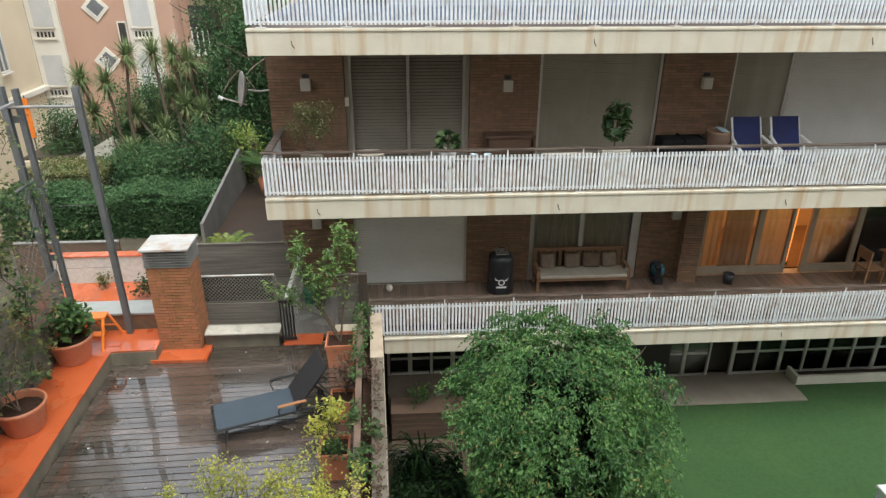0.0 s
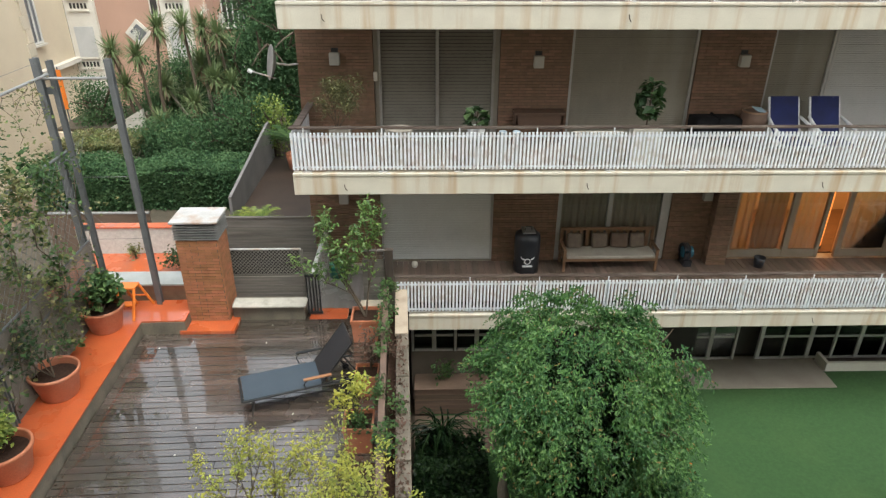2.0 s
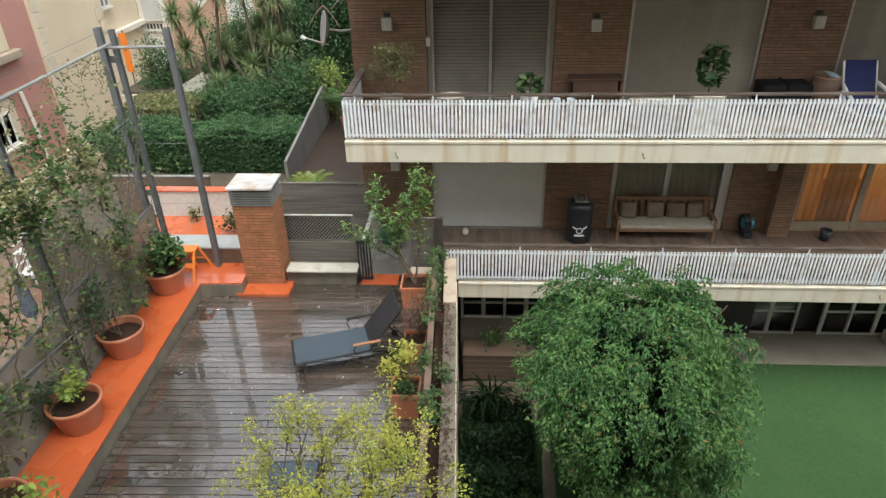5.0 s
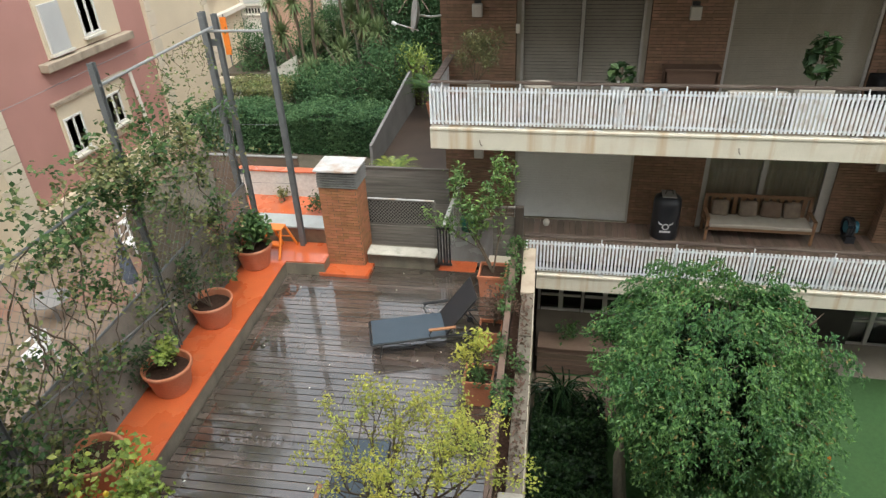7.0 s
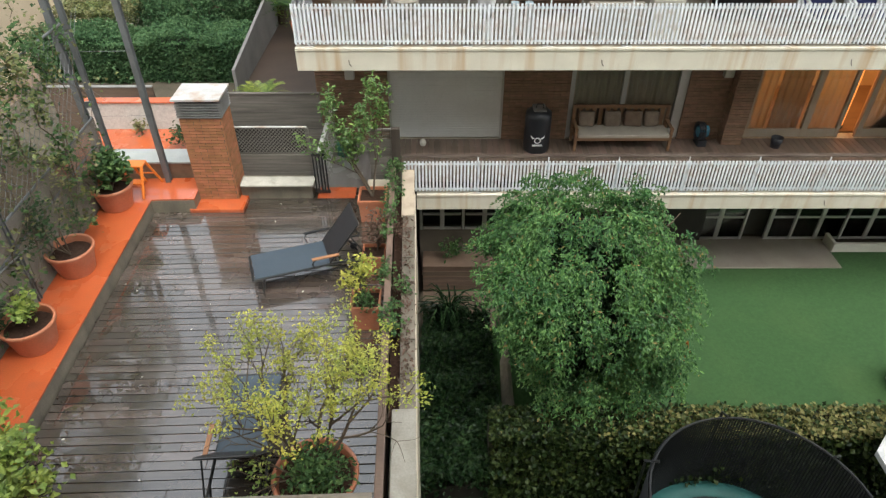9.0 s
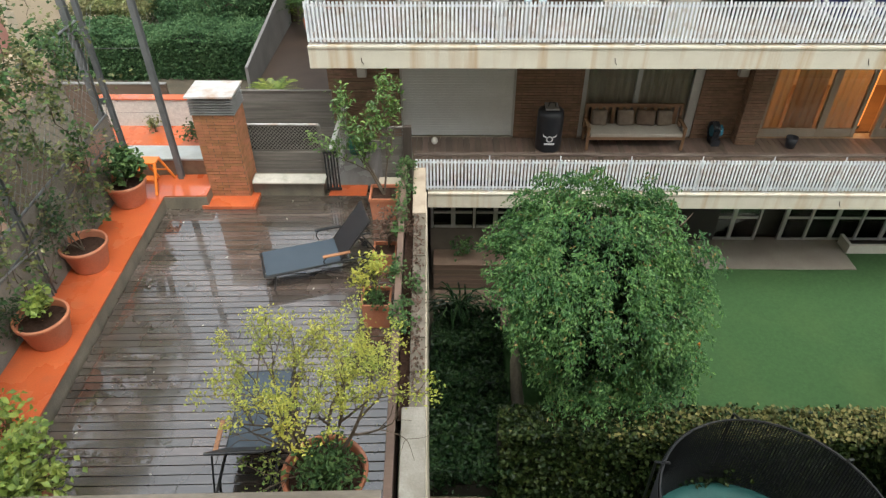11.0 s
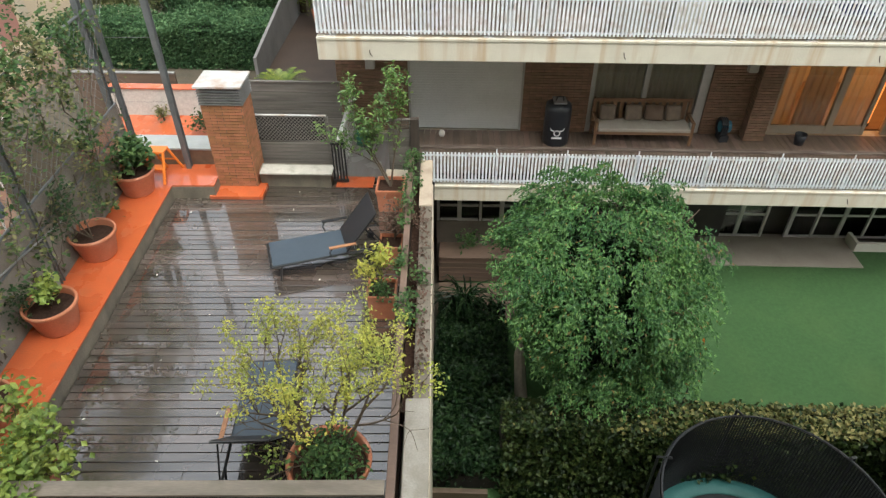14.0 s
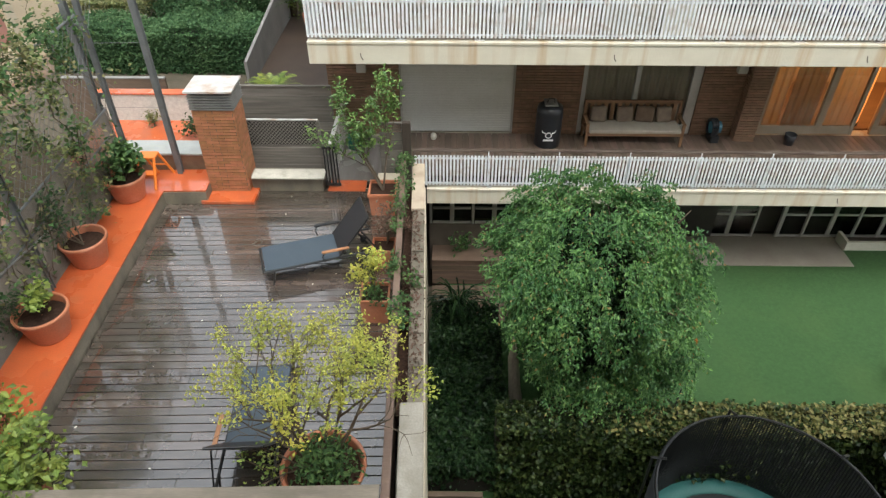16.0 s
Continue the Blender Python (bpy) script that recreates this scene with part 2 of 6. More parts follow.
LEAF_TIP = mat("russet_leaf_tip", (0.34, 0.20, 0.07), (0.26, 0.26, 0.08), 2.0, 0.5, 0.0, island=0.4, trans=0.3)
LEAF_OLIVE = mat("dry_olive_leaf", (0.15, 0.15, 0.055), (0.10, 0.11, 0.04), 2.0, 0.5, 0.0, island=0.4, trans=0.25)
LEAF_DEAD = mat("dead_brown_leaf", (0.11, 0.06, 0.035), (0.07, 0.04, 0.025), 2.0, 0.7, 0.0, island=0.4)
LEAF_STRAW = mat("dry_yucca_blade", (0.26, 0.19, 0.11), (0.17, 0.12, 0.07), 2.0, 0.7, 0.0)
LEAF_YUC = mat("yucca_blade", (0.21, 0.27, 0.115), (0.14, 0.20, 0.085), 1.5, 0.5, 0.0, trans=0.25, spec=0.3)
# very dark green: shade inside the crown and over the bed is in the colour
LEAF_SHADE = mat("shaded_green_leaf", (0.022, 0.055, 0.018), (0.012, 0.034, 0.012), 1.5, 0.4, 0.0, island=0.7, trans=0.15, spec=0.2)
LEAF_LIME = mat("lime_leaf", (0.19, 0.32, 0.06), (0.30, 0.35, 0.08), 2.0, 0.45, 0.0, island=0.4, trans=0.3)
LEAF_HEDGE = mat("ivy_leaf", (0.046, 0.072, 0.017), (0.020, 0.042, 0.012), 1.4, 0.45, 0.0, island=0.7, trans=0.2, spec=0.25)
# paler yellow-green: light on the hedge top is put into the colour
LEAF_PALE = mat("lit_hedge_top_leaf", (0.24, 0.23, 0.08), (0.10, 0.105, 0.03), 1.5, 0.5, 0.0, island=0.5, trans=0.2, spec=0.25)
LEAF_GARDEN = mat("garden_leaf", (0.11, 0.20, 0.088), (0.06, 0.13, 0.058), 1.2, 0.6, 0.0, island=0.45, trans=0.3, spec=0.12)
BARK = mat("bark", (0.13, 0.095, 0.065), (0.08, 0.06, 0.04), 6, 0.85, 0.6, 40, stretch=(1, 1, 0.3))
PALEBARK = mat("pale_bark", (0.30, 0.27, 0.22), (0.20, 0.18, 0.14), 5, 0.85, 0.6, 30, stretch=(1, 1, 0.3))
PINK = mat("pink_stucco", (0.50, 0.255, 0.215), (0.45, 0.225, 0.19), 0.6, 0.85, 0.2, stain=(0.36, 0.19, 0.15), stain_scale=0.5)
SALMON = mat("salmon_stucco", (0.52, 0.325, 0.24), (0.46, 0.285, 0.21), 0.6, 0.85, 0.2, stain=(0.44, 0.28, 0.21), stain_scale=0.7, stain_stretch=(1, 1, 0.4), stain_amount=0.5)
CREAM = mat("cream_stucco", (0.70, 0.60, 0.44), (0.63, 0.53, 0.385), 0.6, 0.85, 0.2, stain=(0.5, 0.42, 0.3), stain_scale=0.5)
CREAMJ = mat("cream_stone_block", (0.68, 0.60, 0.47), (0.60, 0.52, 0.40), 1.5, 0.85, 0.3, rand=0.08)
PALEST = mat("offwhite_trim", (0.74, 0.70, 0.62), (0.66, 0.62, 0.54), 1.5, 0.7, 0.1)
GREYWALL = mat("grey_cement_wall", (0.25, 0.24, 0.23), (0.19, 0.18, 0.175), 1.3, 0.85, 0.4, stain=(0.12, 0.12, 0.11), stain_scale=1, stain_stretch=(1, 1, 0.4))
WHITEWALL = mat("white_pebbledash", (0.58, 0.56, 0.51), (0.46, 0.44, 0.40), 10, 0.9, 0.8, 30)
PLASTIC_O = mat("orange_plastic", (0.85, 0.24, 0.035), (0.80, 0.21, 0.03), 2, 0.35, 0.0)
CORNICE = mat("weathered_cornice", (0.44, 0.36, 0.27), (0.33, 0.265, 0.20), 3, 0.85, 0.4, stain=(0.16, 0.13, 0.10), stain_scale=2, stain_stretch=(1, 1, 0.5), stain_amount=0.7)
DARKPOST = mat("dark_brown_timber_post", (0.050, 0.038, 0.030), (0.085, 0.068, 0.055), 4, 0.6, 0.4, 40, stretch=(3, 3, 0.3))
PLASTIC_W = mat("white_plastic", (0.80, 0.80, 0.80), None, 2, 0.4, 0.0)
PLASTIC_B = mat("black_plastic", (0.018, 0.02, 0.026), (0.025, 0.028, 0.034), 3, 0.38, 0.03)
PLASTIC_G = mat("green_plastic", (0.015, 0.17, 0.12), None, 3, 0.4, 0.0)
BLUE = mat("blue_canvas", (0.006, 0.014, 0.10), (0.004, 0.009, 0.065), 4, 0.8, 0.2)
CUSHION = mat("beige_cushion", (0.42, 0.38, 0.32), (0.36, 0.32, 0.27), 4, 0.9, 0.2)
CUSHION_B = mat("brown_cushion", (0.13, 0.085, 0.06), (0.20, 0.14, 0.10), 6, 0.9, 0.2)
TEAK = mat("teak", (0.27, 0.15, 0.08), (0.20, 0.11, 0.06), 4, 0.5, 0.2, stretch=(0.4, 2, 2))
NETM = mat("black_net_cord", (0.012, 0.014, 0.016), None, 4, 0.7, 0.0)
TEAL = mat("teal_vinyl_pad", (0.03, 0.14, 0.13), (0.025, 0.115, 0.108), 3, 0.65, 0.1)
LIGHTBOX = mat("wall_lamp_shade", (0.50, 0.48, 0.43), (0.42, 0.40, 0.36), 4, 0.5, 0.05)
BLUEGREY = mat("pale_grey_coping", (0.46, 0.49, 0.48), (0.38, 0.40, 0.39), 3, 0.5, 0.2)
PALECUP = mat("pale_blue_glaze", (0.52, 0.62, 0.70), None, 6, 0.3, 0.0)
BENCHW = mat("red_brown_bench_wood", (0.145, 0.085, 0.056), (0.105, 0.062, 0.042), 3, 0.7, 0.3, 40, stretch=(0.3, 2, 2))
COVER = mat("black_weather_cover", (0.012, 0.012, 0.013), (0.02, 0.02, 0.021), 5, 0.95, 0.3, spec=0.1)
LEMON = mat("lemon_skin", (0.80, 0.55, 0.05), None, 8, 0.4, 0.1)
BLOOM = mat("white_bloom", (0.80, 0.78, 0.68), None, 8, 0.7, 0.0, island=0.15)


# ---- mesh helpers ----
def thing(name, label, category, at=(0, 0, 0), kind="", group=""):
    ob = new(name)
    ob.matrix_world = pose(*at)
    ob.empty_display_size = 0.2
    bpy.context.view_layer.update()
    return tagged(ob, label, category, group, kind)


def link(name, me, material, parent, label="", m=None):
    ob = new(name, me)
    if not me.materials:
        me.materials.append(material)
    ob.matrix_world = m or Matrix()
    if parent:
        ob.parent = parent
        ob.matrix_parent_inverse = parent.matrix_world.inverted()
    if label:
        ob["label"] = label
    return ob


def part(name, bm, material, parent, label="", smooth=False):
    me = bpy.data.meshes.new(name)
    bm.to_mesh(me)
    bm.free()
    if smooth:
        for p in me.polygons:
            p.use_smooth = True
    return link(name, me, material, parent, label)


def solo(name, bm, material, label, category, kind="", group="", smooth=False):
    ob = part(name, bm, material, None, smooth=smooth)
    return tagged(ob, label, category, group, kind)


def box(bm, x0, x1, y0, y1, z0, z1, bev=0.0, m=None):
    v = [bm.verts.new((x, y, z)) for x in (x0, x1) for y in (y0, y1) for z in (z0, z1)]
    fs = [bm.faces.new([v[i] for i in q]) for q in ((0, 1, 3, 2), (4, 6, 7, 5), (0, 4, 5, 1), (2, 3, 7, 6), (0, 2, 6, 4), (1, 5, 7, 3))]
    if m:
        for w in v:
            w.co = m @ w.co
    if bev:
        bmesh.ops.bevel(bm, geom=list({e for f in fs for e in f.edges}), offset=bev, segments=2, affect="EDGES", profile=0.6)
    return bm


def B(*a, bev=0.0, m=None):
    return box(bmesh.new(), *a, bev=bev, m=m)


def boxes(rows, bev=0.0):
    bm = bmesh.new()
    for r in rows:
        box(bm, *r, bev=bev)
    return bm


def tube(bm, pts, radii, seg=8, caps=True):
    """A round rod through points."""
    pts = [Vector(p) for p in pts]
    if isinstance(radii, (int, float)):
        radii = [radii] * len(pts)
    rings = []
    for i, p in enumerate(pts):
        d = (pts[min(i + 1, len(pts) - 1)] - pts[max(i - 1, 0)]).normalized()
        u = d.cross(Vector((0, 0, 1)) if abs(d.z) < 0.95 else Vector((0, 1, 0))).normalized()
        w = d.cross(u)
        rings.append([bm.verts.new(p + radii[i] * (u * math.cos(a) + w * math.sin(a))) for a in (2 * math.pi * k / seg for k in range(seg))])
    for a, b in zip(rings, rings[1:]):
        for k in range(seg):
            bm.faces.new((a[k], a[(k + 1) % seg], b[(k + 1) % seg], b[k]))
    if caps:
        bm.faces.new(rings[0][::-1])
        bm.faces.new(rings[-1])
    return bm


def T(pts, r, seg=8):
    return tube(bmesh.new(), pts, r, seg)


def lathe(bm, profile, seg=28, at=(0, 0, 0)):
    rings = []
    for r, z in profile:
        rings.append([bm.verts.new((at[0] + r * math.cos(2 * math.pi * k / seg), at[1] + r * math.sin(2 * math.pi * k / seg), at[2] + z)) for k in range(seg)])
    for a, b in zip(rings, rings[1:]):
        for k in range(seg):
            bm.faces.new((a[k], a[(k + 1) % seg], b[(k + 1) % seg], b[k]))
    return bm


rng = np.random.default_rng(7)


def leaves(name, centres, size, material, parent, label="", droop=0.3, wide=0.5, spread=0.35, lift=0.0, heading=None):
    """Many small folded leaves round the given centres, joined into one mesh."""
    c = np.asarray(centres, float)
    n = len(c)
    s = size * (1 + spread * rng.uniform(-1, 1, n))[:, None]
    yaw = rng.uniform(0, 2 * np.pi, n) if heading is None else heading + rng.normal(0, 0.75, n)
    pitch = rng.normal(-droop, 0.5, n)
    d = np.stack([np.cos(yaw) * np.cos(pitch), np.sin(yaw) * np.cos(pitch), np.sin(pitch)], 1)
    up = np.stack([rng.normal(0, 0.35, n), rng.normal(0, 0.35, n), np.ones(n)], 1)
    side = np.cross(d, up)
    side /= np.linalg.norm(side, axis=1, keepdims=True)
    nrm = np.cross(side, d)
    fold = 0.12 + lift
    verts = np.stack([c - 0.5 * s * d, c + wide * 0.5 * s * side + fold * s * nrm, c + 0.5 * s * d, c - wide * 0.5 * s * side + fold * s * nrm], 1).reshape(-1, 3)
    i = 4 * np.arange(n)[:, None]
    faces = np.concatenate([i + [0, 1, 2], i + [0, 2, 3]], 0).tolist()
    me = bpy.data.meshes.new(name)
    me.from_pydata(verts.tolist(), [], faces)
    return link(name, me, material, parent, label)


def clumps(n, k, centre_fn, r):
    """n clumps of k points each, r wide."""
    out = []
    for _ in range(n):
        c = np.array(centre_fn())
        out.append(c + rng.normal(0, 1, (k, 3)) * r)
    return np.concatenate(out)


# ---- ground and large structure ----
solo("ground", B(-120, 120, -60, 160, -3.6, -3.3), EARTH, "bare dark earth of the gardens", "ground", "structure")
solo("yard_paving", B(-14, -4.4, -30, 21.9, -3.298, -3.15), YARD, "beige and rust coloured paved courtyard next door", "paving", "structure")
solo("lawn", boxes([(2.6, 26, -3.95, 1.2, -3.298, -3.12), (12.62, 26, 1.2, 1.855, -3.298, -3.12)]), LAWN, "short flat green lawn in the garden", "lawn", "structure")
solo("lawn_2", B(2.16, 26, -14, -4.98, -3.298, -3.2), LAWN, "shaded green lawn of the near garden", "lawn", "structure")
solo("patio", B(2.16, 12.62, 1.2, 2.5, -3.298, -3.09, bev=0.01), PATIO, "grey concrete patio strip beside the lawn", "patio", "structure")
solo("patio_2", B(12.78, 22, 1.96, 2.5, -3.298, -3.12), PATHM, "dark red-brown tiled strip behind a low kerb", "patio", "structure")
kb = thing("kerb_wall", "low white painted kerb wall beside the lawn", "kerb", (12.9, 1.9, -3.12), "structure")
part("kerb_front", B(12.67, 22, 1.86, 1.945, -3.3, -2.87, bev=0.01), PALEST, kb)
part("kerb_side", B(12.67, 12.76, 1.947, 2.36, -3.3, -2.87, bev=0.01), PALEST, kb)

# the terrace's own body: outer wall, ledge, parapets
solo("terrace_body", boxes([(-3.9, 2.09, -9.5, -0.02, -3.3, -0.12)]), RENDER, "cream rendered wall that carries the roof terrace", "wall", "structure")
solo("deck_bed", B(-3.03, 1.72, -7.6, -0.2, -0.118, -0.04), DECKSUB_SHADE, "dark bed under the terrace decking", "floor", "structure")
solo("terrace_body_2", B(-2.68, -0.2, 0.12, 16, -3.3, -0.12), RENDER, "rendered wall that carries the side terrace", "wall", "structure")
deck = thing("deck", "wet dark brown wooden decking with leaf litter", "decking", (0, -4, 0), "structure")
solo("ledge", boxes([(-3.9, -3.04, -9.0, -0.70, -0.118, 0.268), (-3.9, -2.2, -0.698, 0.1, -0.118, 0.268)]), KERB, "raised grey masonry ledge along the terrace", "ledge", "structure")
solo("ledge_top", boxes([(-3.9, -3.02, -9.0, -0.685, 0.27, 0.30), (-3.9, -2.2, -0.6845, 0.1, 0.27, 0.30)]), ORANGE, "wet orange-red painted ledge top", "ledge", "structure")

par = thing("parapet", "old rendered parapet with a worn concrete coping", "parapet", (2, -4, 0), "structure")
part("parapet_wall", B(1.9, 2.07, -9, -0.62, -0.118, 0.76), RENDER, par)
bm = bmesh.new()
for k in range(7):
    box(bm, 1.885, 2.09, -6.34 + k * 0.6, -5.75 + k * 0.6, 0.762, 0.83 + 0.015 * (k % 3), bev=0.02)
part("worn_coping", bm, COPING, par, "dirty crumbling coping with dead leaves")
part("coping", B(1.80, 2.095, -9, -6.36, 0.762, 0.9, bev=0.018), COPING2, par, "pale worn concrete coping")
part("end_pillar", B(1.86, 2.09, -2.13, -0.62, 0.762, 0.83, bev=0.012), mat("weathered_cream_render", (0.50, 0.41, 0.31), (0.40, 0.32, 0.24), 4, 0.8, 0.3, stain=(0.26, 0.20, 0.15), stain_scale=4, stain_amount=0.6), par, "cream rendered end block")
part("timber_rail", B(1.635, 1.735, -9, -0.62, 0.83, 0.95, bev=0.012), BROWNWOOD, par, "dark weathered timber rail with moss")
part("inner_wall", B(1.66, 1.71, -9, -0.62, 0, 0.828), BROWNWOOD, par)
part("gutter_soil", B(1.736, 1.884, -6.34, -0.93, 0.4, 0.62), SOIL, par, "dark soil in the gap behind the rail")

nw = thing("near_parapet", "timber clad parapet across the near end of the deck", "parapet", (-0.5, -7.6, 0), "structure")
part("top_board", B(-2.9, 1.62, -7.68, -7.5, 0.9, 0.94, bev=0.008), mat("weathered_top_board", (0.30, 0.255, 0.20), (0.17, 0.145, 0.115), 3, 0.6, 0.3, 40, stretch=(0.3, 2, 2), stain=(0.12, 0.11, 0.075), stain_scale=2.5, stain_amount=0.7), nw, "brown weathered top board")
for k in range(6):
    part("cladding_board", B(-2.9, 1.62, -7.75, -7.72, 0.75 - 0.15 * k, 0.89 - 0.15 * k, bev=0.005), BROWNWOOD, nw)
part("core", B(-2.9, 1.62, -7.718, -7.62, 0, 0.898), DECKSUB_SHADE, nw)

# ---- the block of flats opposite ----
XR = 22.0
slabs = ((6.0, 5.56, 0.0), (3.0, 2.575, 0.0), (-0.11, -0.485, 2.095))
for k, (zt, zb, xl) in enumerate(slabs):
    s = solo("balcony_slab_%d" % (k + 1), B(xl, XR, 0, 2.0, zb, zt - 0.05, bev=0.012), FASCIA, "cream painted concrete balcony edge with rust streaks", "balcony", "structure")
    solo("slab_lip_%d" % (k + 1), B(xl + 0.003, XR, -0.02, 0.16, zt - 0.048, zt, bev=0.008), FASCIA, "projecting drip lip on the balcony edge", "balcony", "structure")
# dark brown holds both the dirt and the shade behind the railing foot
solo("balcony_floor_1", B(0.0, XR, 0.162, 1.3, 5.952, 5.99), TILE_F, "dark gutter strip behind the top railing, dirt and shade in its colour", "floor", "structure")
solo("roof_terrace", B(0.0, XR, 1.302, 10, 5.952, 5.992), mat("slate_blue_terrace_tile", (0.13, 0.155, 0.205), (0.095, 0.115, 0.155), 1.5, 0.95, 0.1, spec=0.0), "slate blue tiled roof terrace", "floor", "structure")
solo("balcony_floor_2", B(0.0, XR, 0.162, 2.0, 2.952, 2.99), TILE_P, "tiled balcony floor", "floor", "structure")
floor3 = thing("balcony_floor_3", "brown wooden plank floor of the balcony", "floor", (8, 1, 0), "structure")
solo("roof_slab", B(2.0, XR, 4.2, 10, 8.4, 8.7), FASCIA, "concrete roof slab of the set-back top flat", "slab", "structure")
solo("slab_over_flats", B(-0.1, XR, 2.352, 10, 5.502, 5.95), FASCIA, "floor slab under the roof terrace", "slab", "structure")
# solid near-black block in place of shaded rooms
solo("wall_core", boxes([(-0.1, 9.4, 2.35, 10, -3.3, 5.5), (9.4, 16.9, 5.0, 10, -3.3, 5.5), (9.4, 16.9, 2.35, 5.0, 2.6, 5.5), (9.4, 16.9, 3.1, 5.0, -3.3, 0.05), (16.9, XR, 2.35, 10, -3.3, 5.5)]), DARK, "near-black block standing in for the unlit flats", "wall", "structure")
solo("wall_upper", B(2.3, XR, 4.6, 10, 5.994, 8.4), mat("blue_grey_wall_paint", (0.30, 0.345, 0.43), (0.25, 0.29, 0.37), 1.2, 0.6, 0.1), "pale blue-grey shutters and wall of the top flat", "wall", "structure")
solo("wall_own_block", B(-7, 26, -18, -12.3, -3.3, 13.5), RENDER, "rendered wall of the block the view is taken from", "wall", "structure")
room = thing("lit_room", "warm orange walled living room behind the windows", "room", (13, 4, 0.05), "structure")
part("room_floor", B(9.42, 16.88, 2.36, 4.9, 0.052, 0.09), TEAK, room)
part("room_back", B(9.42, 16.88, 4.9, 4.98, 0.052, 2.58), WARM, room)
part("room_side", B(9.402, 9.44, 2.36, 4.9, 0.092, 2.58), WARM, room)
part("room_side", B(16.84, 16.88, 2.36, 4.9, 0.092, 2.58), WARM, room)
part("room_ceiling", B(9.45, 16.83, 2.36, 4.89, 2.54, 2.58), WARM, room)
solo("slab_back", boxes([(-0.1, XR, 2.002, 2.348, 2.6, 2.98), (-0.1, XR, 2.002, 2.348, 5.5, 5.98), (-0.1, XR, 2.002, 2.348, -0.45, 0.05)]), FASCIA, "floor slabs of the flats", "slab", "structure")

PIERS2 = ((-0.1, 1.42), (3.99, 5.43), (8.02, 9.53), (14.2, 22.0))
PIERS3 = ((-0.1, 1.45), (3.98, 5.43), (8.0, 9.5), (16.8, 22.0))
piers = []
for lev, rows in ((2, PIERS2), (3, PIERS3)):
    for k, (a, b) in enumerate(rows):
        z0, z1 = (2.99, 5.55) if lev == 2 else (0.06, 2.57)
        w = solo("wall_%d_%d" % (lev, k + 1), B(a, b, 2.012, 2.34, z0, z1), MORTAR, "brown brick wall between the balcony windows", "wall", "structure")
        piers.append((w, a, b, z0, z1))


def roller(name, a, b, z0, z1, material, label, pitch=0.045, y=2.1, ribs=True):
    r = thing(name, label, "shutter", ((a + b) / 2, y, z0), "structure")
    me = bpy.data.meshes.new("slat")
    bm = B(a, b, y - 0.012, y + 0.02, 0.0012, pitch - 0.0008, bev=0.002)
    bm.to_mesh(me)
    bm.free()
    for i in range(int((z1 - z0) / pitch)):
        link("slat", me, material, r, m=pose(0, 0, z0 + i * pitch))
    part("backing", B(a, b, y + 0.022, y + 0.04, z0, z1), material, r)
    for x in (a, b - 0.05):
        part("guide", B(x, x + 0.05, y - 0.06, y - 0.013, z0, z1), FRAME, r)
    return r


# louvred window of the upper flat, in two leaves
lw = thing("window_1", "closed grey-brown louvred shutters in two leaves", "window", (2.7, 2.05, 3), "structure")
for a, b in ((1.57, 2.67), (2.76, 3.84)):
    for i in range(36):
        z = 3.06 + i * 0.069
        bm = B(a, b, 2.1, 2.112, z, z + 0.05, m=None)
        for v in bm.verts:
            v.co.y += 0.04 * (v.co.z - z) / 0.05
        part("slat", bm, SHUT_DARK, lw)
# near-black backing: the shade in the slat gaps is its colour
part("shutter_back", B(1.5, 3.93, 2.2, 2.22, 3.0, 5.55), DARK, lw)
FRAME_D = mat("dull_grey_frame", (0.36, 0.345, 0.315), (0.29, 0.275, 0.25), 4, 0.5, 0.05)
for a, b in ((1.52, 1.57), (2.68, 2.75), (3.84, 3.89)):
    part("mullion", B(a, b, 2.03, 2.16, 3.0, 5.55, bev=0.005), FRAME_D, lw)
for a, b in ((1.43, 1.515), (3.895, 3.98)):
    part("jamb", B(a, b, 2.06, 2.16, 3.0, 5.55), SHUT_DARK, lw)
part("strap_box", B(1.42, 1.50, 1.93, 2.01, 4.27, 4.45, bev=0.008), PALEST, lw)
roller("shutter_1", 5.44, 8.01, 2.99, 5.55, SHUT_BEIGE, "closed beige roller shutter on the upper balcony")
roller("shutter_2", 9.54, 10.82, 2.99, 5.55, SHUT_BEIGE, "closed beige roller shutter on the upper balcony")
roller("shutter_3", 10.83, 14.2, 2.99, 5.55, SHUT_WHITE, "closed white roller shutter on the upper balcony")
roller("shutter_4", 1.45, 3.98, 0.1, 2.57, SHUT_GREY, "closed pale grey roller shutter on the lower balcony", pitch=0.06)


def curtain(name, a, b, y, z0, z1, material, parent, amp=0.03, n=None):
    n = n or int((b - a) / 0.03)
    bm = bmesh.new()
    last = None
    for i in range(n + 1):
        x = a + (b - a) * i / n
        yy = y + amp * math.sin(i * 1.15) + 0.5 * amp * math.sin(i * 0.43)
        col = (bm.verts.new((x, yy, z0)), bm.verts.new((x, yy, z1)))
        if last:
            bm.faces.new((last[0], col[0], col[1], last[1]))
        last = col
    return part(name, bm, material, parent, smooth=True)


w2 = thing("window_2", "sliding aluminium window with drawn grey curtains", "window", (6.7, 2.1, 0.1), "structure")
for a, b in ((5.43, 5.53), (6.58, 6.68), (7.80, 8.0)):
    part("window_frame", B(a, b, 2.04, 2.12, 0.1, 2.57, bev=0.005), FRAME, w2)
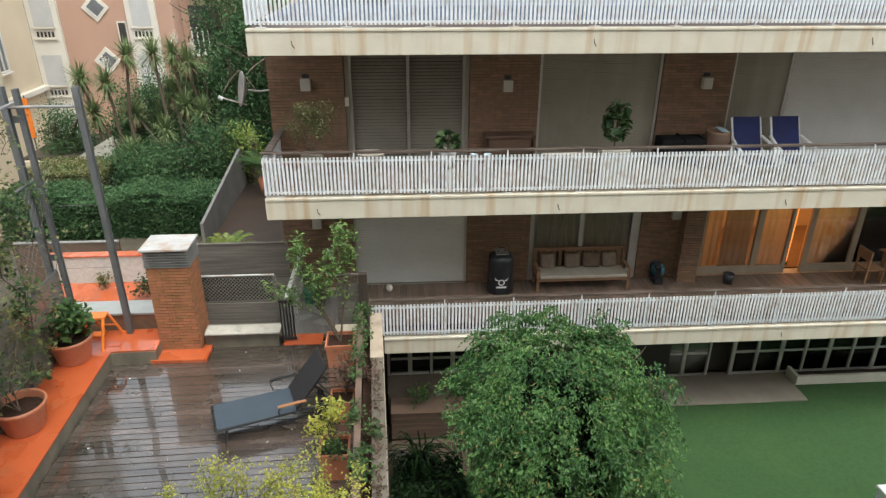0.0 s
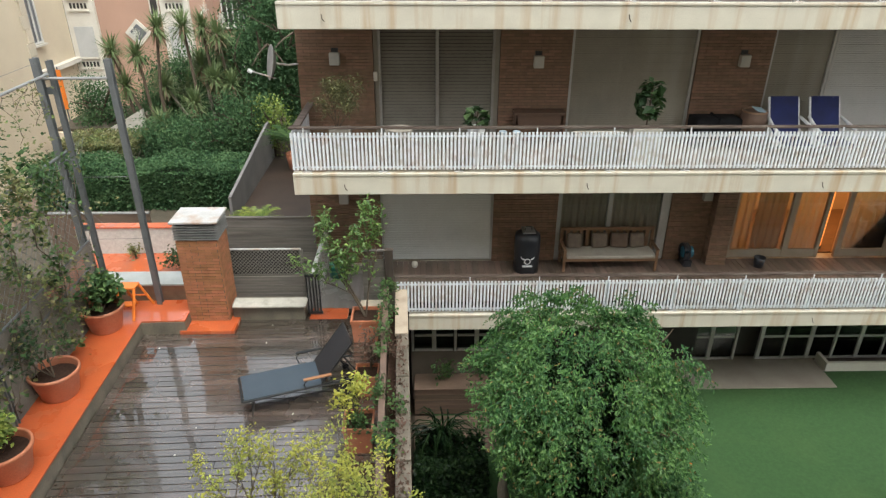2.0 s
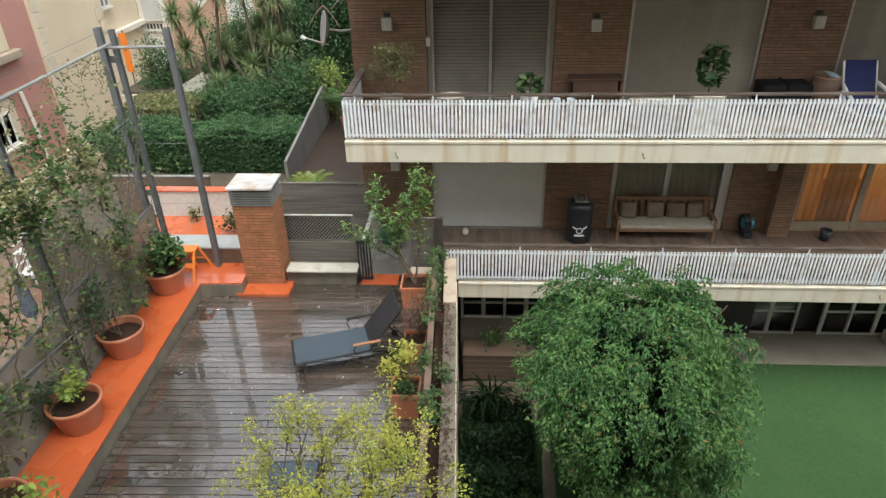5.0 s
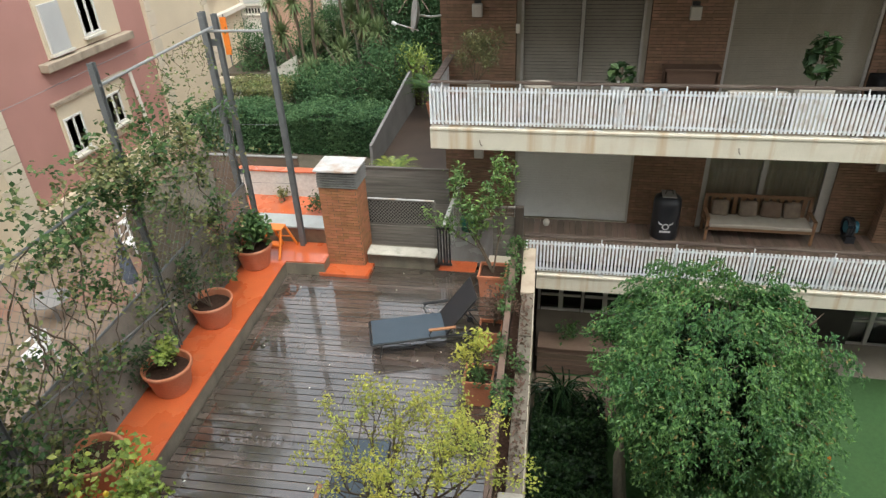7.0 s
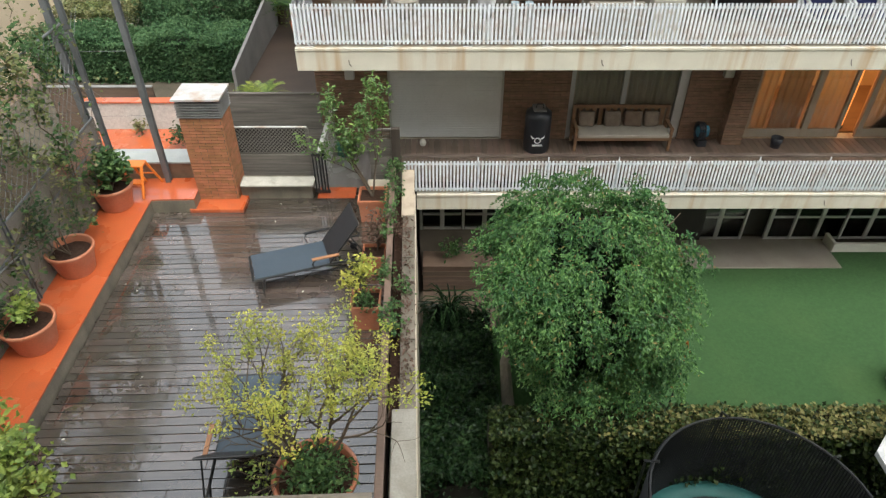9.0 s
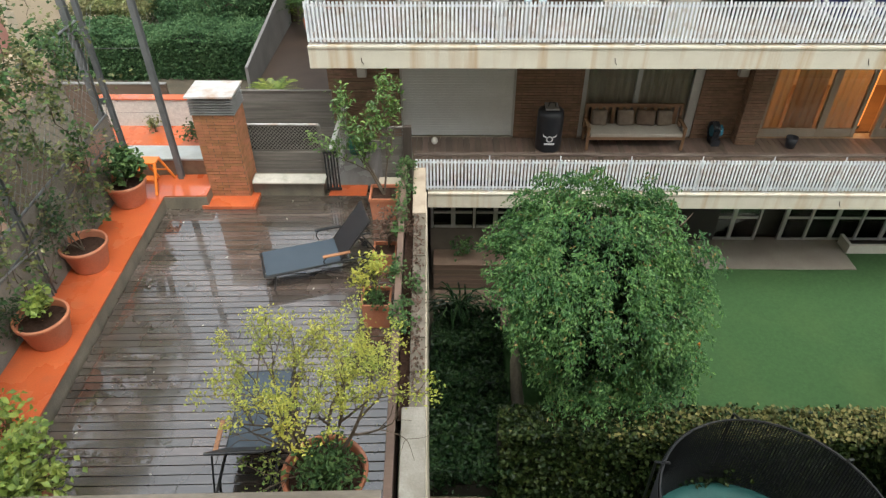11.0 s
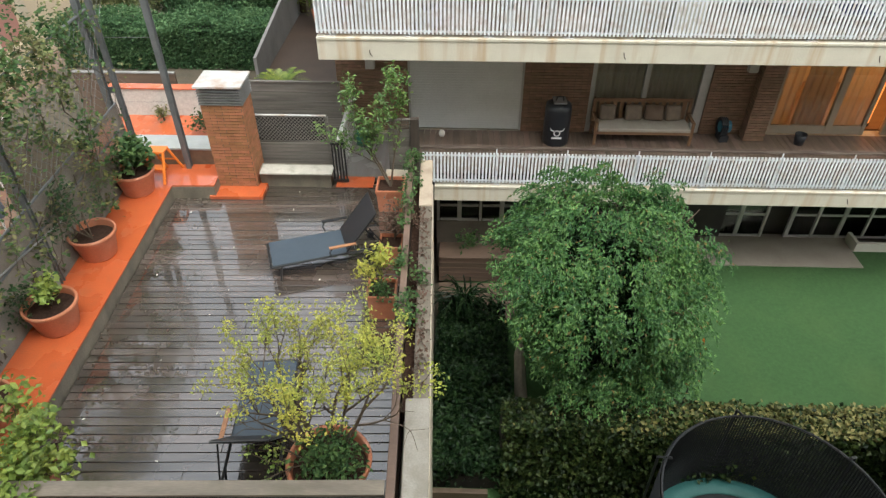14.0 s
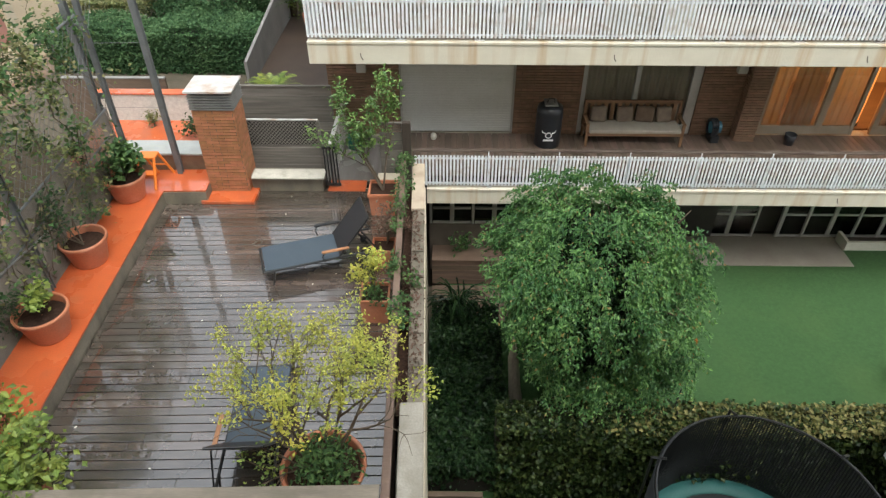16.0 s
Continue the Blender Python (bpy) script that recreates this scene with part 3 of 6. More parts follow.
for a, b in ((5.53, 6.58), (6.68, 7.80)):
    part("pane", B(a, b, 2.08, 2.086, 0.3, 2.57), GLASS, w2).visible_shadow = False
    part("bottom_rail", B(a, b, 2.05, 2.11, 0.1, 0.3, bev=0.005), FRAME, w2)
curtain("curtain", 5.45, 7.9, 2.16, 0.1, 2.57, NETCURT, w2)

FRAME_T = mat("tan_window_frame", (0.40, 0.33, 0.25), (0.33, 0.27, 0.20), 4, 0.5, 0.05)
w3 = thing("window_3", "wide sliding windows lit orange from inside behind curtains", "window", (12, 2.1, 0.1), "structure")
for a, b in ((9.5, 9.58), (10.82, 10.96), (11.62, 11.70), (12.1, 12.22), (13.24, 13.38), (15.0, 15.12), (16.7, 16.8)):
    part("window_frame", B(a, b, 2.04, 2.12, 0.1, 2.57, bev=0.005), FRAME_T, w3)
for a, b in ((9.58, 10.82), (10.96, 11.62), (12.22, 13.24), (13.38, 15.0), (15.12, 16.7)):
    part("pane", B(a, b, 2.08, 2.086, 0.31, 2.57), GLASS, w3).visible_shadow = False
    part("bottom_rail", B(a, b, 2.05, 2.11, 0.1, 0.31, bev=0.005), FRAME_T, w3)
curtain("curtain", 9.55, 10.1, 2.28, 0.1, 2.57, CURTAIN, w3)
curtain("curtain", 10.1, 10.8, 2.2, 0.1, 2.57, TANCURT, w3)
for a, b in ((10.9, 11.76), (12.18, 13.2), (13.4, 16.7)):
    curtain("curtain", a, b, 2.28, 0.1, 2.57, CURTAIN, w3)

gw = thing("garden_wall", "rendered ground floor wall under the balcony", "wall", (9, 2.5, -3), "structure")
part("wall_panel", boxes([(2.1, 4.75, 0.95, 1.2, -3.1, -1.71), (4.6, 4.75, 0.95, 2.5, -1.708, -0.49)]), mat("brown_stained_render", (0.16, 0.13, 0.10), (0.11, 0.09, 0.07), 2, 0.8, 0.3), gw, "brown stained wall below the window")
part("wall_panel", boxes([(4.76, 9.10, 2.40, 2.8, -3.3, -1.152)]), RENDER, gw)
part("beam", B(4.76, XR, 2.1, 2.5, -1.15, -0.49), FASCIA, gw)
def glazing(name, a, b, n, z0, z1, y, trans, label):
    w = thing(name, label, "window", ((a + b) / 2, y, z0), "structure")
    step = (b - a) / n
    for i in range(n + 1):
        x = a + i * step
        t = 0.05 if i % 2 else 0.03
        part("mullion", B(x - t, x + t, y - 0.03, y + 0.04, z0, z1, bev=0.004), FRAME, w)
    for i in range(n):
        x = a + i * step
        if name == "window_5" and i == 2:
            continue  # the open door leaf
        part("pane", B(x + 0.05, x + step - 0.05, y, y + 0.006, z0 + 0.06, z1), GLASS, w)
        part("bottom_rail", B(x + 0.05, x + step - 0.05, y - 0.02, y + 0.03, z0, z0 + 0.06), FRAME, w)
        part("transom", B(x + 0.05, x + step - 0.05, y - 0.02, y + 0.03, trans, trans + 0.05), FRAME, w)
    # near-black sheet paints the unlit room's shade behind the panes
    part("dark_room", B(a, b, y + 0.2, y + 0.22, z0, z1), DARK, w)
    return w
glazing("window_4", 2.14, 4.58, 5, -1.7, -0.49, 0.97, -1.3, "dark ground floor window band with grey frames")
glazing("window_5", 9.16, 21.6, 19, -3.09, -1.15, 2.40, -2.42, "dark glazed garden doors with grey frames")
wd = thing("garden_deck", "brown timber deck and step beside the garden wall", "decking", (3.5, 0.8, -3), "structure")
for i in range(8):
    part("plank", B(2.17, 4.6, -0.84 + i * 0.15, -0.70 + i * 0.15, -3.14, -3.1, bev=0.004), BROWNWOOD, wd)
part("raised_platform", B(2.17, 4.7, 0.42, 0.94, -3.088, -2.38), DECKSUB_SHADE, wd)
for i in range(5):
    part("cladding_board", B(2.17, 4.7, 0.39, 0.418, -3.088 + i * 0.142, -2.952 + i * 0.142, bev=0.004), BROWNWOOD, wd)
part("ledge_board", B(2.17, 4.72, 0.36, 0.94, -2.378, -2.34, bev=0.005), BROWNWOOD, wd)


# ---- balcony railings ----
def railing(name, z, x0, x1, first, label, side=True):
    r = thing(name, label, "railing", (x0, 0.05, z), "structure")
    pm = bpy.data.meshes.new("baluster")
    bm = B(-0.0195, 0.0195, -0.012, 0.012, 0.035, 0.74, bev=0.003)
    bm.to_mesh(pm)
    bm.free()
    qm = bpy.data.meshes.new("post")
    bm = B(-0.011, 0.011, -0.011, 0.011, 0.0, 0.83, bev=0.003)
    bm.to_mesh(qm)
    bm.free()
    fm_ = bpy.data.meshes.new("foot_plate")
    bm = B(-0.09, 0.09, -0.05, 0.05, 0.0, 0.016, bev=0.003)
    bm.to_mesh(fm_)
    bm.free()
    n = min(int((x1 - x0) / 0.071), 299)
    for i in range(n + 1):
        link("baluster", pm, WHITE, r, m=pose(x0 + 0.03 + i * 0.071, 0.045, z + 0.02))
    x = first
    while x < x1:
        link("post", qm, WHITE, r, m=pose(x, 0.085, z))
        link("foot_plate", fm_, GALV, r, m=pose(x, 0.085, z + 0.002))
        x += 1.42
    part("top_rail", B(x0, x1, 0.06, 0.085, z + 0.665, z + 0.70), WHITE, r)
    part("bottom_rail", B(x0, x1, 0.06, 0.085, z + 0.08, z + 0.115), WHITE, r)
    part("handrail", B(x0 - 0.02, x1, 0.11, 0.21, z + 0.80, z + 0.84, bev=0.01), HANDRAIL, r, "peeling brown handrail")
    if side:
        for i in range(26):
            link("side_baluster", pm, WHITE, r, m=pose(x0 + 0.03, 0.16 + i * 0.071, z + 0.02, 0, 0, 90))
        part("side_rail", B(x0 + 0.05, x0 + 0.075, 0.1, 2.0, z + 0.665, z + 0.70), WHITE, r)
        part("side_handrail", B(x0 + 0.03, x0 + 0.17, 0.252, 2.0, z + 0.80, z + 0.84, bev=0.01), HANDRAIL, r, "peeling brown handrail")
    return r


railing("railing_1", 6.0, 0.0, XR, 0.25, "white painted metal balcony railing")
railing("railing_2", 3.0, 0.0, XR, 0.25, "white metal balcony railing with rust specks and brown handrail")
railing("railing_3", -0.11, 1.85, XR, 3.35, "white metal balcony railing with brown handrail", side=False)

# lamp of the lit room, and an added glowing column
lamp = new("room_lamp", bpy.data.lights.new("room_lamp", "AREA"))
lamp.data.energy, lamp.data.color, lamp.data.shape, lamp.data.size, lamp.data.size_y = 34, (1.0, 0.52, 0.19), "RECTANGLE", 5.0, 1.2
lamp.matrix_world = look((12.6, 3.4, 2.5), (12.6, 3.6, 0.0))
# invented glowing column; it fills the curtain gap with orange light
cl = thing("column_lamp", "tall glowing column added for the orange-lit gap between curtains", "lamp", (11.97, 2.6, 0.09))
part("shade", lathe(bmesh.new(), [(0.0, 0.16), (0.11, 0.16), (0.12, 1.0), (0.11, 2.3), (0.0, 2.3)], 16, (11.97, 2.6, 0)), GAP_GLOW, cl, "added glowing orange cylinder", smooth=True)
part("foot", lathe(bmesh.new(), [(0.0, 0.092), (0.13, 0.092), (0.13, 0.15), (0.0, 0.158)], 16, (11.97, 2.6, 0)), ALUDARK, cl)

# small rusty hooks on the balcony edges
for z, xs in ((5.74, (0.75, 5.9, 10.9)), (2.72, (0.95, 5.5, 10.0)), (-0.33, (5.2, 10.6))):
    for x in xs:
        hk = solo("wall_hook", T([(x, -0.03, z + 0.07), (x + 0.01, -0.045, z), (x + 0.045, -0.03, z - 0.05)], 0.009, 6), HANDRAIL, "small rusty hook on the balcony edge", "hook", group="balcony edge hooks")


# ---- terrace: chimney, bench, gate, screens ----
ch = thing("chimney", "brick terrace chimney with louvred vent and rusty metal cap", "chimney", (-1.82, -0.15, 0))
part("core", B(-2.185, -1.455, -0.41, 0.15, 0.0, 1.86), MORTAR, ch)
part("plinth", B(-2.32, -1.27, -0.80, 0.2, 0.0, 0.075, bev=0.01), ORANGE, ch, "orange-red painted plinth")
# body painted near black as the shade between the grey louvres
vent = part("vent", B(-2.17, -1.47, -0.39, 0.13, 1.86, 2.2), DARK, ch, "grey metal louvred vent, body near black for the gap shade")
for k in range(6):
    z = 1.885 + 0.052 * k
    bm = bmesh.new()
    box(bm, -2.235, -1.405, -0.46, 0.2, z, z + 0.012)
    for v in bm.verts:
        if v.co.y < -0.4 or v.co.x > -1.42 or v.co.x < -2.22:
            v.co.z -= 0.02
    part("louvre", bm, LOUVRE, vent)
bm = bmesh.new()
box(bm, -2.26, -1.38, -0.49, 0.23, 2.2, 2.24, bev=0.006)
part("cap", bm, GALV, ch, "galvanised metal cap with rust patches")

lo = thing("low_wall", "low rendered wall with a pale slab on top", "wall", (-0.65, -0.1, 0), "structure")
part("wall_body", B(-1.4, 0.02, -0.3, 0.0, -0.1, 0.36), KERB, lo)
part("seat_slab", B(-1.36, 0.08, -0.44, -0.1, 0.362, 0.40, bev=0.01), SLABM, lo, "pale weathered stone slab")

sc = thing("lattice_screen", "dark timber screen with a lattice top panel", "screen", (-0.8, 0.3, 0))
part("top_frame", T([(-1.62, 0.3, 1.29), (-0.06, 0.3, 1.29)], 0.022), GALV, sc)
for x in (-1.6, -0.06):
    part("upright", B(x - 0.03, x + 0.03, 0.27, 0.33, 0.0, 1.27, bev=0.004), OLDWOOD, sc)
bm = bmesh.new()
for k in range(28):
    for s in (1, -1):
        x = -1.85 + k * 0.075
        a, b = (x, x + 0.52) if s > 0 else (x + 0.52, x)
        ta, tb = 0.0, 1.0
        p, q = Vector((a, 0.3 + 0.008 * s, 0.72)), Vector((b, 0.3 + 0.008 * s, 1.26))
        d = q - p
        lo_t = max(0.0, min(((-1.57 - p.x) / d.x), ((-0.09 - p.x) / d.x)))
        hi_t = min(1.0, max(((-1.57 - p.x) / d.x), ((-0.09 - p.x) / d.x)))
        if hi_t - lo_t > 0.05:
            tube(bm, [p + d * lo_t, p + d * hi_t], 0.009, 4)
part("lattice", bm, OLDWOOD, sc)
for k in range(3):
    part("board", B(-1.57, -0.09, 0.285, 0.31, 0.08 + 0.2 * k, 0.27 + 0.2 * k, bev=0.004), OLDWOOD, sc)
part("backing_net", B(-1.57, -0.09, 0.34, 0.345, 0.7, 1.26), DECKSUB_SHADE, sc)

ww = thing("board_fence", "tall grey weathered board fence", "fence", (-0.9, 1.3, 0))
for k in range(8):
    part("board", B(-1.98, 0.08, 1.29, 1.315, -0.08 + 0.2 * k, 0.112 + 0.2 * k, bev=0.004), OLDWOOD, ww)
part("cap_rail", B(-1.98, 0.08, 1.27, 1.335, 1.52, 1.56, bev=0.004), OLDWOOD, ww)
for x in (-1.9, 0.0):
    part("post", B(x - 0.04, x + 0.04, 1.318, 1.39, -0.1, 1.5), OLDWOOD, ww)

gt = thing("side_fence", "pale aluminium side fence beside the gate", "fence", (0.25, 1, 0))
part("top_rail", B(0.17, 0.25, -0.1, 1.95, 0.93, 0.98, bev=0.006), FRAME, gt)
for y in (-0.06, 0.9, 1.9):
    part("post", B(0.18, 0.23, y - 0.025, y + 0.025, 0.0, 0.93, bev=0.004), FRAME, gt)
for k in range(12):
    part("bar", B(0.2, 0.215, 0.05 + 0.15 * k, 0.075 + 0.15 * k, 0.08, 0.93), FRAME, gt)
ga = thing("gate", "small dark slatted gate standing at the terrace step", "gate", (0.2, -0.15, 0))
part("top_rail", B(0.06, 0.36, -0.17, -0.13, 0.9, 0.95), ALUDARK, ga)
part("bottom_rail", B(0.06, 0.36, -0.17, -0.13, 0.05, 0.1), ALUDARK, ga)
for k in range(5):
    part("slat", B(0.07 + 0.06 * k, 0.1 + 0.06 * k, -0.165, -0.135, 0.1, 0.9), ALUDARK, ga)
solo("door_mat", B(0.1, 0.86, -0.3, 0.1, -0.038, 0.012, bev=0.004), ORANGE, "wet orange-red step slab at the gate", "step")
solo("threshold_floor", B(-0.19, 2.08, 0.102, 2.0, -0.1, -0.01), mat("wet_grey_paving", (0.20, 0.19, 0.18), (0.13, 0.12, 0.11), 2, 0.25, 0.2, stretch=(4, 0.5, 1), wet=0.1, film=0.5), "wet grey floor between terrace and balcony", "floor", "structure")
ps = thing("privacy_screen", "grey weathered timber privacy screen with a dark post", "screen", (1.4, 0, 0))
for k in range(6):
    part("board", B(1.2, 1.64, -0.11, -0.085, 0.05 + 0.2 * k, 0.245 + 0.2 * k, bev=0.004), OLDWOOD, ps)
bm = bmesh.new()
for k in range(12):
    for z in (1.30, 1.38):
        x = 1.24 + 0.036 * k
        tube(bm, [(x + 0.016 * math.cos(a), -0.1, z + 0.03 * math.sin(a)) for a in (i * math.pi / 4 for i in range(9))], 0.006, 4)
tagged(part("pierced_top", bm, OLDWOOD, ps, "pierced ornamental top panel"), kind="stuff")
part("top_rail", B(1.2, 1.64, -0.12, -0.075, 1.42, 1.46, bev=0.004), OLDWOOD, ps)
part("post", B(1.645, 1.81, -0.16, -0.04, 0.0, 1.47, bev=0.008), DARKPOST, ps, "dark stained post")
solo("cream_block", B(1.15, 1.62, -0.5, -0.25, 0.0, 0.42, bev=0.012), RENDER, "cream rendered block behind a planter", "block")
can = thing("watering_can", "green plastic watering can on the floor", "watering can", (0.44, 1.5, -0.01))
part("body", lathe(bmesh.new(), [(0.0, 0), (0.15, 0), (0.16, 0.25), (0.12, 0.33), (0.0, 0.34)], 16, (0.44, 1.5, 0)), PLASTIC_G, can, smooth=True)
part("spout", T([(0.56, 1.5, 0.08), (0.72, 1.48, 0.33)], [0.03, 0.02]), PLASTIC_G, can)
part("handle", T([(0.34, 1.5, 0.12), (0.3, 1.5, 0.3), (0.36, 1.5, 0.42), (0.5, 1.5, 0.36)], 0.014), PLASTIC_G, can)

# beyond the ledge: brick kerb with pale coping, the next roof terrace, walls
lb = thing("back_low_wall", "low brown brick wall with pale grey coping", "wall", (-3.3, 0.2, 0.36), "structure")
part("brick_body", B(-4.1, -2.3, 0.12, 0.36, -0.1, 0.58), BRICK, lb)
part("coping", B(-4.15, -2.3, 0.08, 0.62, 0.582, 0.63, bev=0.01), BLUEGREY, lb)
solo("roof_terrace_floor", B(-5.6, -2.2, 0.64, 2.5, -0.1, 0.1), ORANGE, "orange-red tiled floor of the next terrace", "floor", "structure")
ww2 = thing("white_wall", "white pebbledash wall with a red tile cap", "wall", (-5, 2.6, 0), "structure")
part("wall_body", B(-5.7, -2.75, 2.502, 2.65, -0.3, 0.76), WHITEWALL, ww2)
part("tile_cap", B(-5.7, -2.75, 2.47, 2.72, 0.762, 0.80, bev=0.008), ORANGE, ww2)
gw2 = thing("grey_wall", "low brown wall with a pale metal cap", "wall", (-6, 4, 0), "structure")
part("wall_body", B(-7.2, -4.6, 3.99, 4.06, -0.7, 0.47), BROWNWOOD, gw2)
part("metal_cap", B(-7.2, -4.6, 3.97, 4.07, 0.472, 0.5), LOUVRE, gw2)
bw = thing("boundary_wall", "rough grey cement boundary wall", "wall", (-2.7, 9, 0), "structure")
bm = B(-2.76, -2.68, 4.7, 16, -0.3, 0.5)
for v in bm.verts:
    if v.co.z > 0:
        v.co.z = 0.62 if v.co.y < 5 else 1.25
bmesh.ops.bisect_plane(bm, geom=list(bm.verts) + list(bm.edges) + list(bm.faces), plane_co=(0, 9.5, 0), plane_no=(0, 1, 0))
for v in bm.verts:
    if v.co.z > 0 and 9 < v.co.y < 10:
        v.co.z = 1.22
part("wall_body", bm, GREYWALL, bw)
solo("garden_terrace", B(-9.3, -2.77, 2.66, 21.6, -3.3, -0.7), EARTH, "raised planted garden beyond the walls", "ground", "structure")
solo("side_terrace", B(-2.67, -0.2, 1.4, 16, -0.118, -0.06), PATHM, "brown side terrace beside the block", "floor", "structure")
solo("side_wall", B(-2.6, -0.12, 16, 16.3, -0.3, 3.0), GREYWALL, "grey wall at the end of the side passage", "wall", "structure")

# ---- steel posts and mesh fence ----
fm = thing("mesh_fence", "brown wire and reed mesh fence along the ledge", "fence", (-3.9, -4, 0.36))
fp = thing("steel_fence", "tall grey steel fence posts with cross rails", "fence", (-3.8, -3, 0.36))
def ipost(x, y, z0, z1, w=0.1):
    part("post", boxes([(x - w / 2, x + w / 2, y - w / 2, y - w / 2 + 0.012, z0, z1), (x - w / 2, x + w / 2, y + w / 2 - 0.012, y + w / 2, z0, z1), (x - 0.008, x + 0.008, y - w / 2 + 0.012, y + w / 2 - 0.012, z0, z1)]), STEEL, fp)
ipost(-4.05, -0.02, -0.1, 5.12, 0.11)
ipost(-3.88, 0.1, 0.3, 5.06, 0.09)
ipost(-2.86, -0.02, 0.3, 5.1, 0.105)
ipost(-3.9, -3.52, -0.1, 5.17, 0.085)
ipost(-3.9, -7.0, -0.1, 5.15, 0.1)
for z in (1.9, 3.2, 4.5):
    part("tie_plate", B(-4.04, -3.86, 0.036, 0.06, z, z + 0.12), STEEL, fp)
part("cross_rail", T([(-3.9, -3.52, 4.85), (-3.9, -0.02, 4.85)], 0.026), LOUVRE, fp)
part("cross_rail", T([(-4.0, -0.02, 4.78), (-2.86, -0.02, 4.78)], 0.026), LOUVRE, fp)
part("cross_rail", T([(-3.9, -8, 1.3), (-3.9, -0.1, 1.3)], 0.02), STEEL, fm)
part("cross_rail", T([(-3.9, -8.6, 1.76), (-3.9, -0.1, 1.76)], 0.02), STEEL, fm)
part("brace", T([(-3.87, -6.7, 1.74), (-3.87, -2.9, 1.1)], 0.014), LOUVRE, fm)
part("brace", T([(-3.87, -8.3, 1.5), (-3.87, -6.9, 0.4)], 0.014), LOUVRE, fm)
part("brace", T([(-3.85, -8.2, 0.4), (-3.85, -6.9, 1.5)], 0.014), LOUVRE, fm)
part("wire", T([(-3.9, -9, 5.1), (-3.9, -3.65, 5.1), (-4.02, -0.02, 5.05)], 0.004, 4), STEEL, fp)
part("wire", T([(-4.02, -0.02, 1.75), (-2.86, -0.02, 1.75)], 0.004, 4), STEEL, fp)
part("wire", T([(-4.02, -0.02, 3.0), (-2.86, -0.02, 3.0)], 0.004, 4), STEEL, fp)
part("cross_rail", T([(-3.9, -9, 3.57), (-3.9, -0.05, 3.5)], 0.022), STEEL, fm)
bm = bmesh.new()
for k in range(48):
    z = 0.31 + k * 0.03
    tube(bm, [(-3.9, -8.6, z), (-3.9, -0.05, z)], 0.0128, 4)
for k in range(86):
    y = -8.6 + k * 0.1
    tube(bm, [(-3.915, y, 0.3), (-3.915, y, 1.74)], 0.006, 4)
tagged(part("mesh_panel", bm, mat("brown_reed", (0.20, 0.17, 0.14), (0.13, 0.11, 0.09), 4, 0.7, 0.1, stain=(0.10, 0.085, 0.065), stain_scale=1.5, stain_amount=0.7), fm), kind="stuff")
bm = bmesh.new()
for k in range(48):
    for s in (-1, 1):
        y = -8.7 + k * 0.18
        tube(bm, [(-3.9, y - 0.9 * s, 1.74), (-3.9, y + 0.9 * s, 3.55)], 0.0032, 3, caps=False)
tagged(part("wire_mesh", bm, STEEL, fm, "thin open wire netting"), kind="stuff")



# ---- pots ----
def round_pot(x, y, z, r, h, label):
    p = thing("plant_pot", label, "pot", (x, y, z), group="round pots on the ledge")
    prof = [(0.0, 0.0), (0.70 * r, 0.0), (0.74 * r, 0.03), (0.93 * r, h - 0.09), (0.95 * r, h - 0.08), (1.0 * r, h - 0.07), (1.02 * r, h - 0.02), (1.0 * r, h), (0.93 * r, h), (0.91 * r, h - 0.03), (0.87 * r, h - 0.16)]
    part("bowl", lathe(bmesh.new(), prof, 36, (x, y, z)), TERRA, p, smooth=True)
    bm = lathe(bmesh.new(), [(0.875 * r, h - 0.13), (0.6 * r, h - 0.12), (0.3 * r, h - 0.105), (0.01, h - 0.105)], 24, (x, y, z))
    for v in bm.verts:
        v.co.z += 0.018 * noise.noise(v.co * 9)
    part("soil", bm, SOIL, p)
    return p


POTS = ((-3.57, -0.98), (-3.5, -2.9), (-3.35, -4.62), (-3.36, -6.4))
for x, y in POTS:
    round_pot(x, y, 0.30, 0.38, 0.48, "round terracotta pot with soil on the ledge")
big = round_pot(1.13, -7.0, 0.0, 0.5, 0.62, "large round terracotta pot holding a yellowing shrub")


def square_pot(x, y, w, h, label):
    p = thing("square_planter", label, "planter", (x, y, 0), group="square planters beside the parapet")
    bm = bmesh.new()
    n = 4
    def ring(s, z):
        return [bm.verts.new((x + a * s, y + b * s, z)) for a, b in ((-1, -1), (1, -1), (1, 1), (-1, 1))]
    rs = [ring(0.42 * w, 0.0), ring(0.47 * w, h - 0.07), ring(0.5 * w, h - 0.065), ring(0.5 * w, h), ring(0.44 * w, h), ring(0.42 * w, h - 0.12)]
    for a, b in zip(rs, rs[1:]):
        for k in range(4):
            bm.faces.new((a[k], a[(k + 1) % 4], b[(k + 1) % 4], b[k]))
    part("box", bm, TERRA, p)
    part("soil", B(x - 0.425 * w, x + 0.425 * w, y - 0.425 * w, y + 0.425 * w, h - 0.12, h - 0.06), SOIL, p)
    return p


square_pot(1.3, -0.9, 0.54, 0.5, "square terracotta planter with a small citrus tree")
square_pot(1.43, -3.85, 0.46, 0.5, "square terracotta planter with a yellow-green shrub")
square_pot(1.45, -2.55, 0.4, 0.42, "dark soil filled terracotta planter beside the parapet")


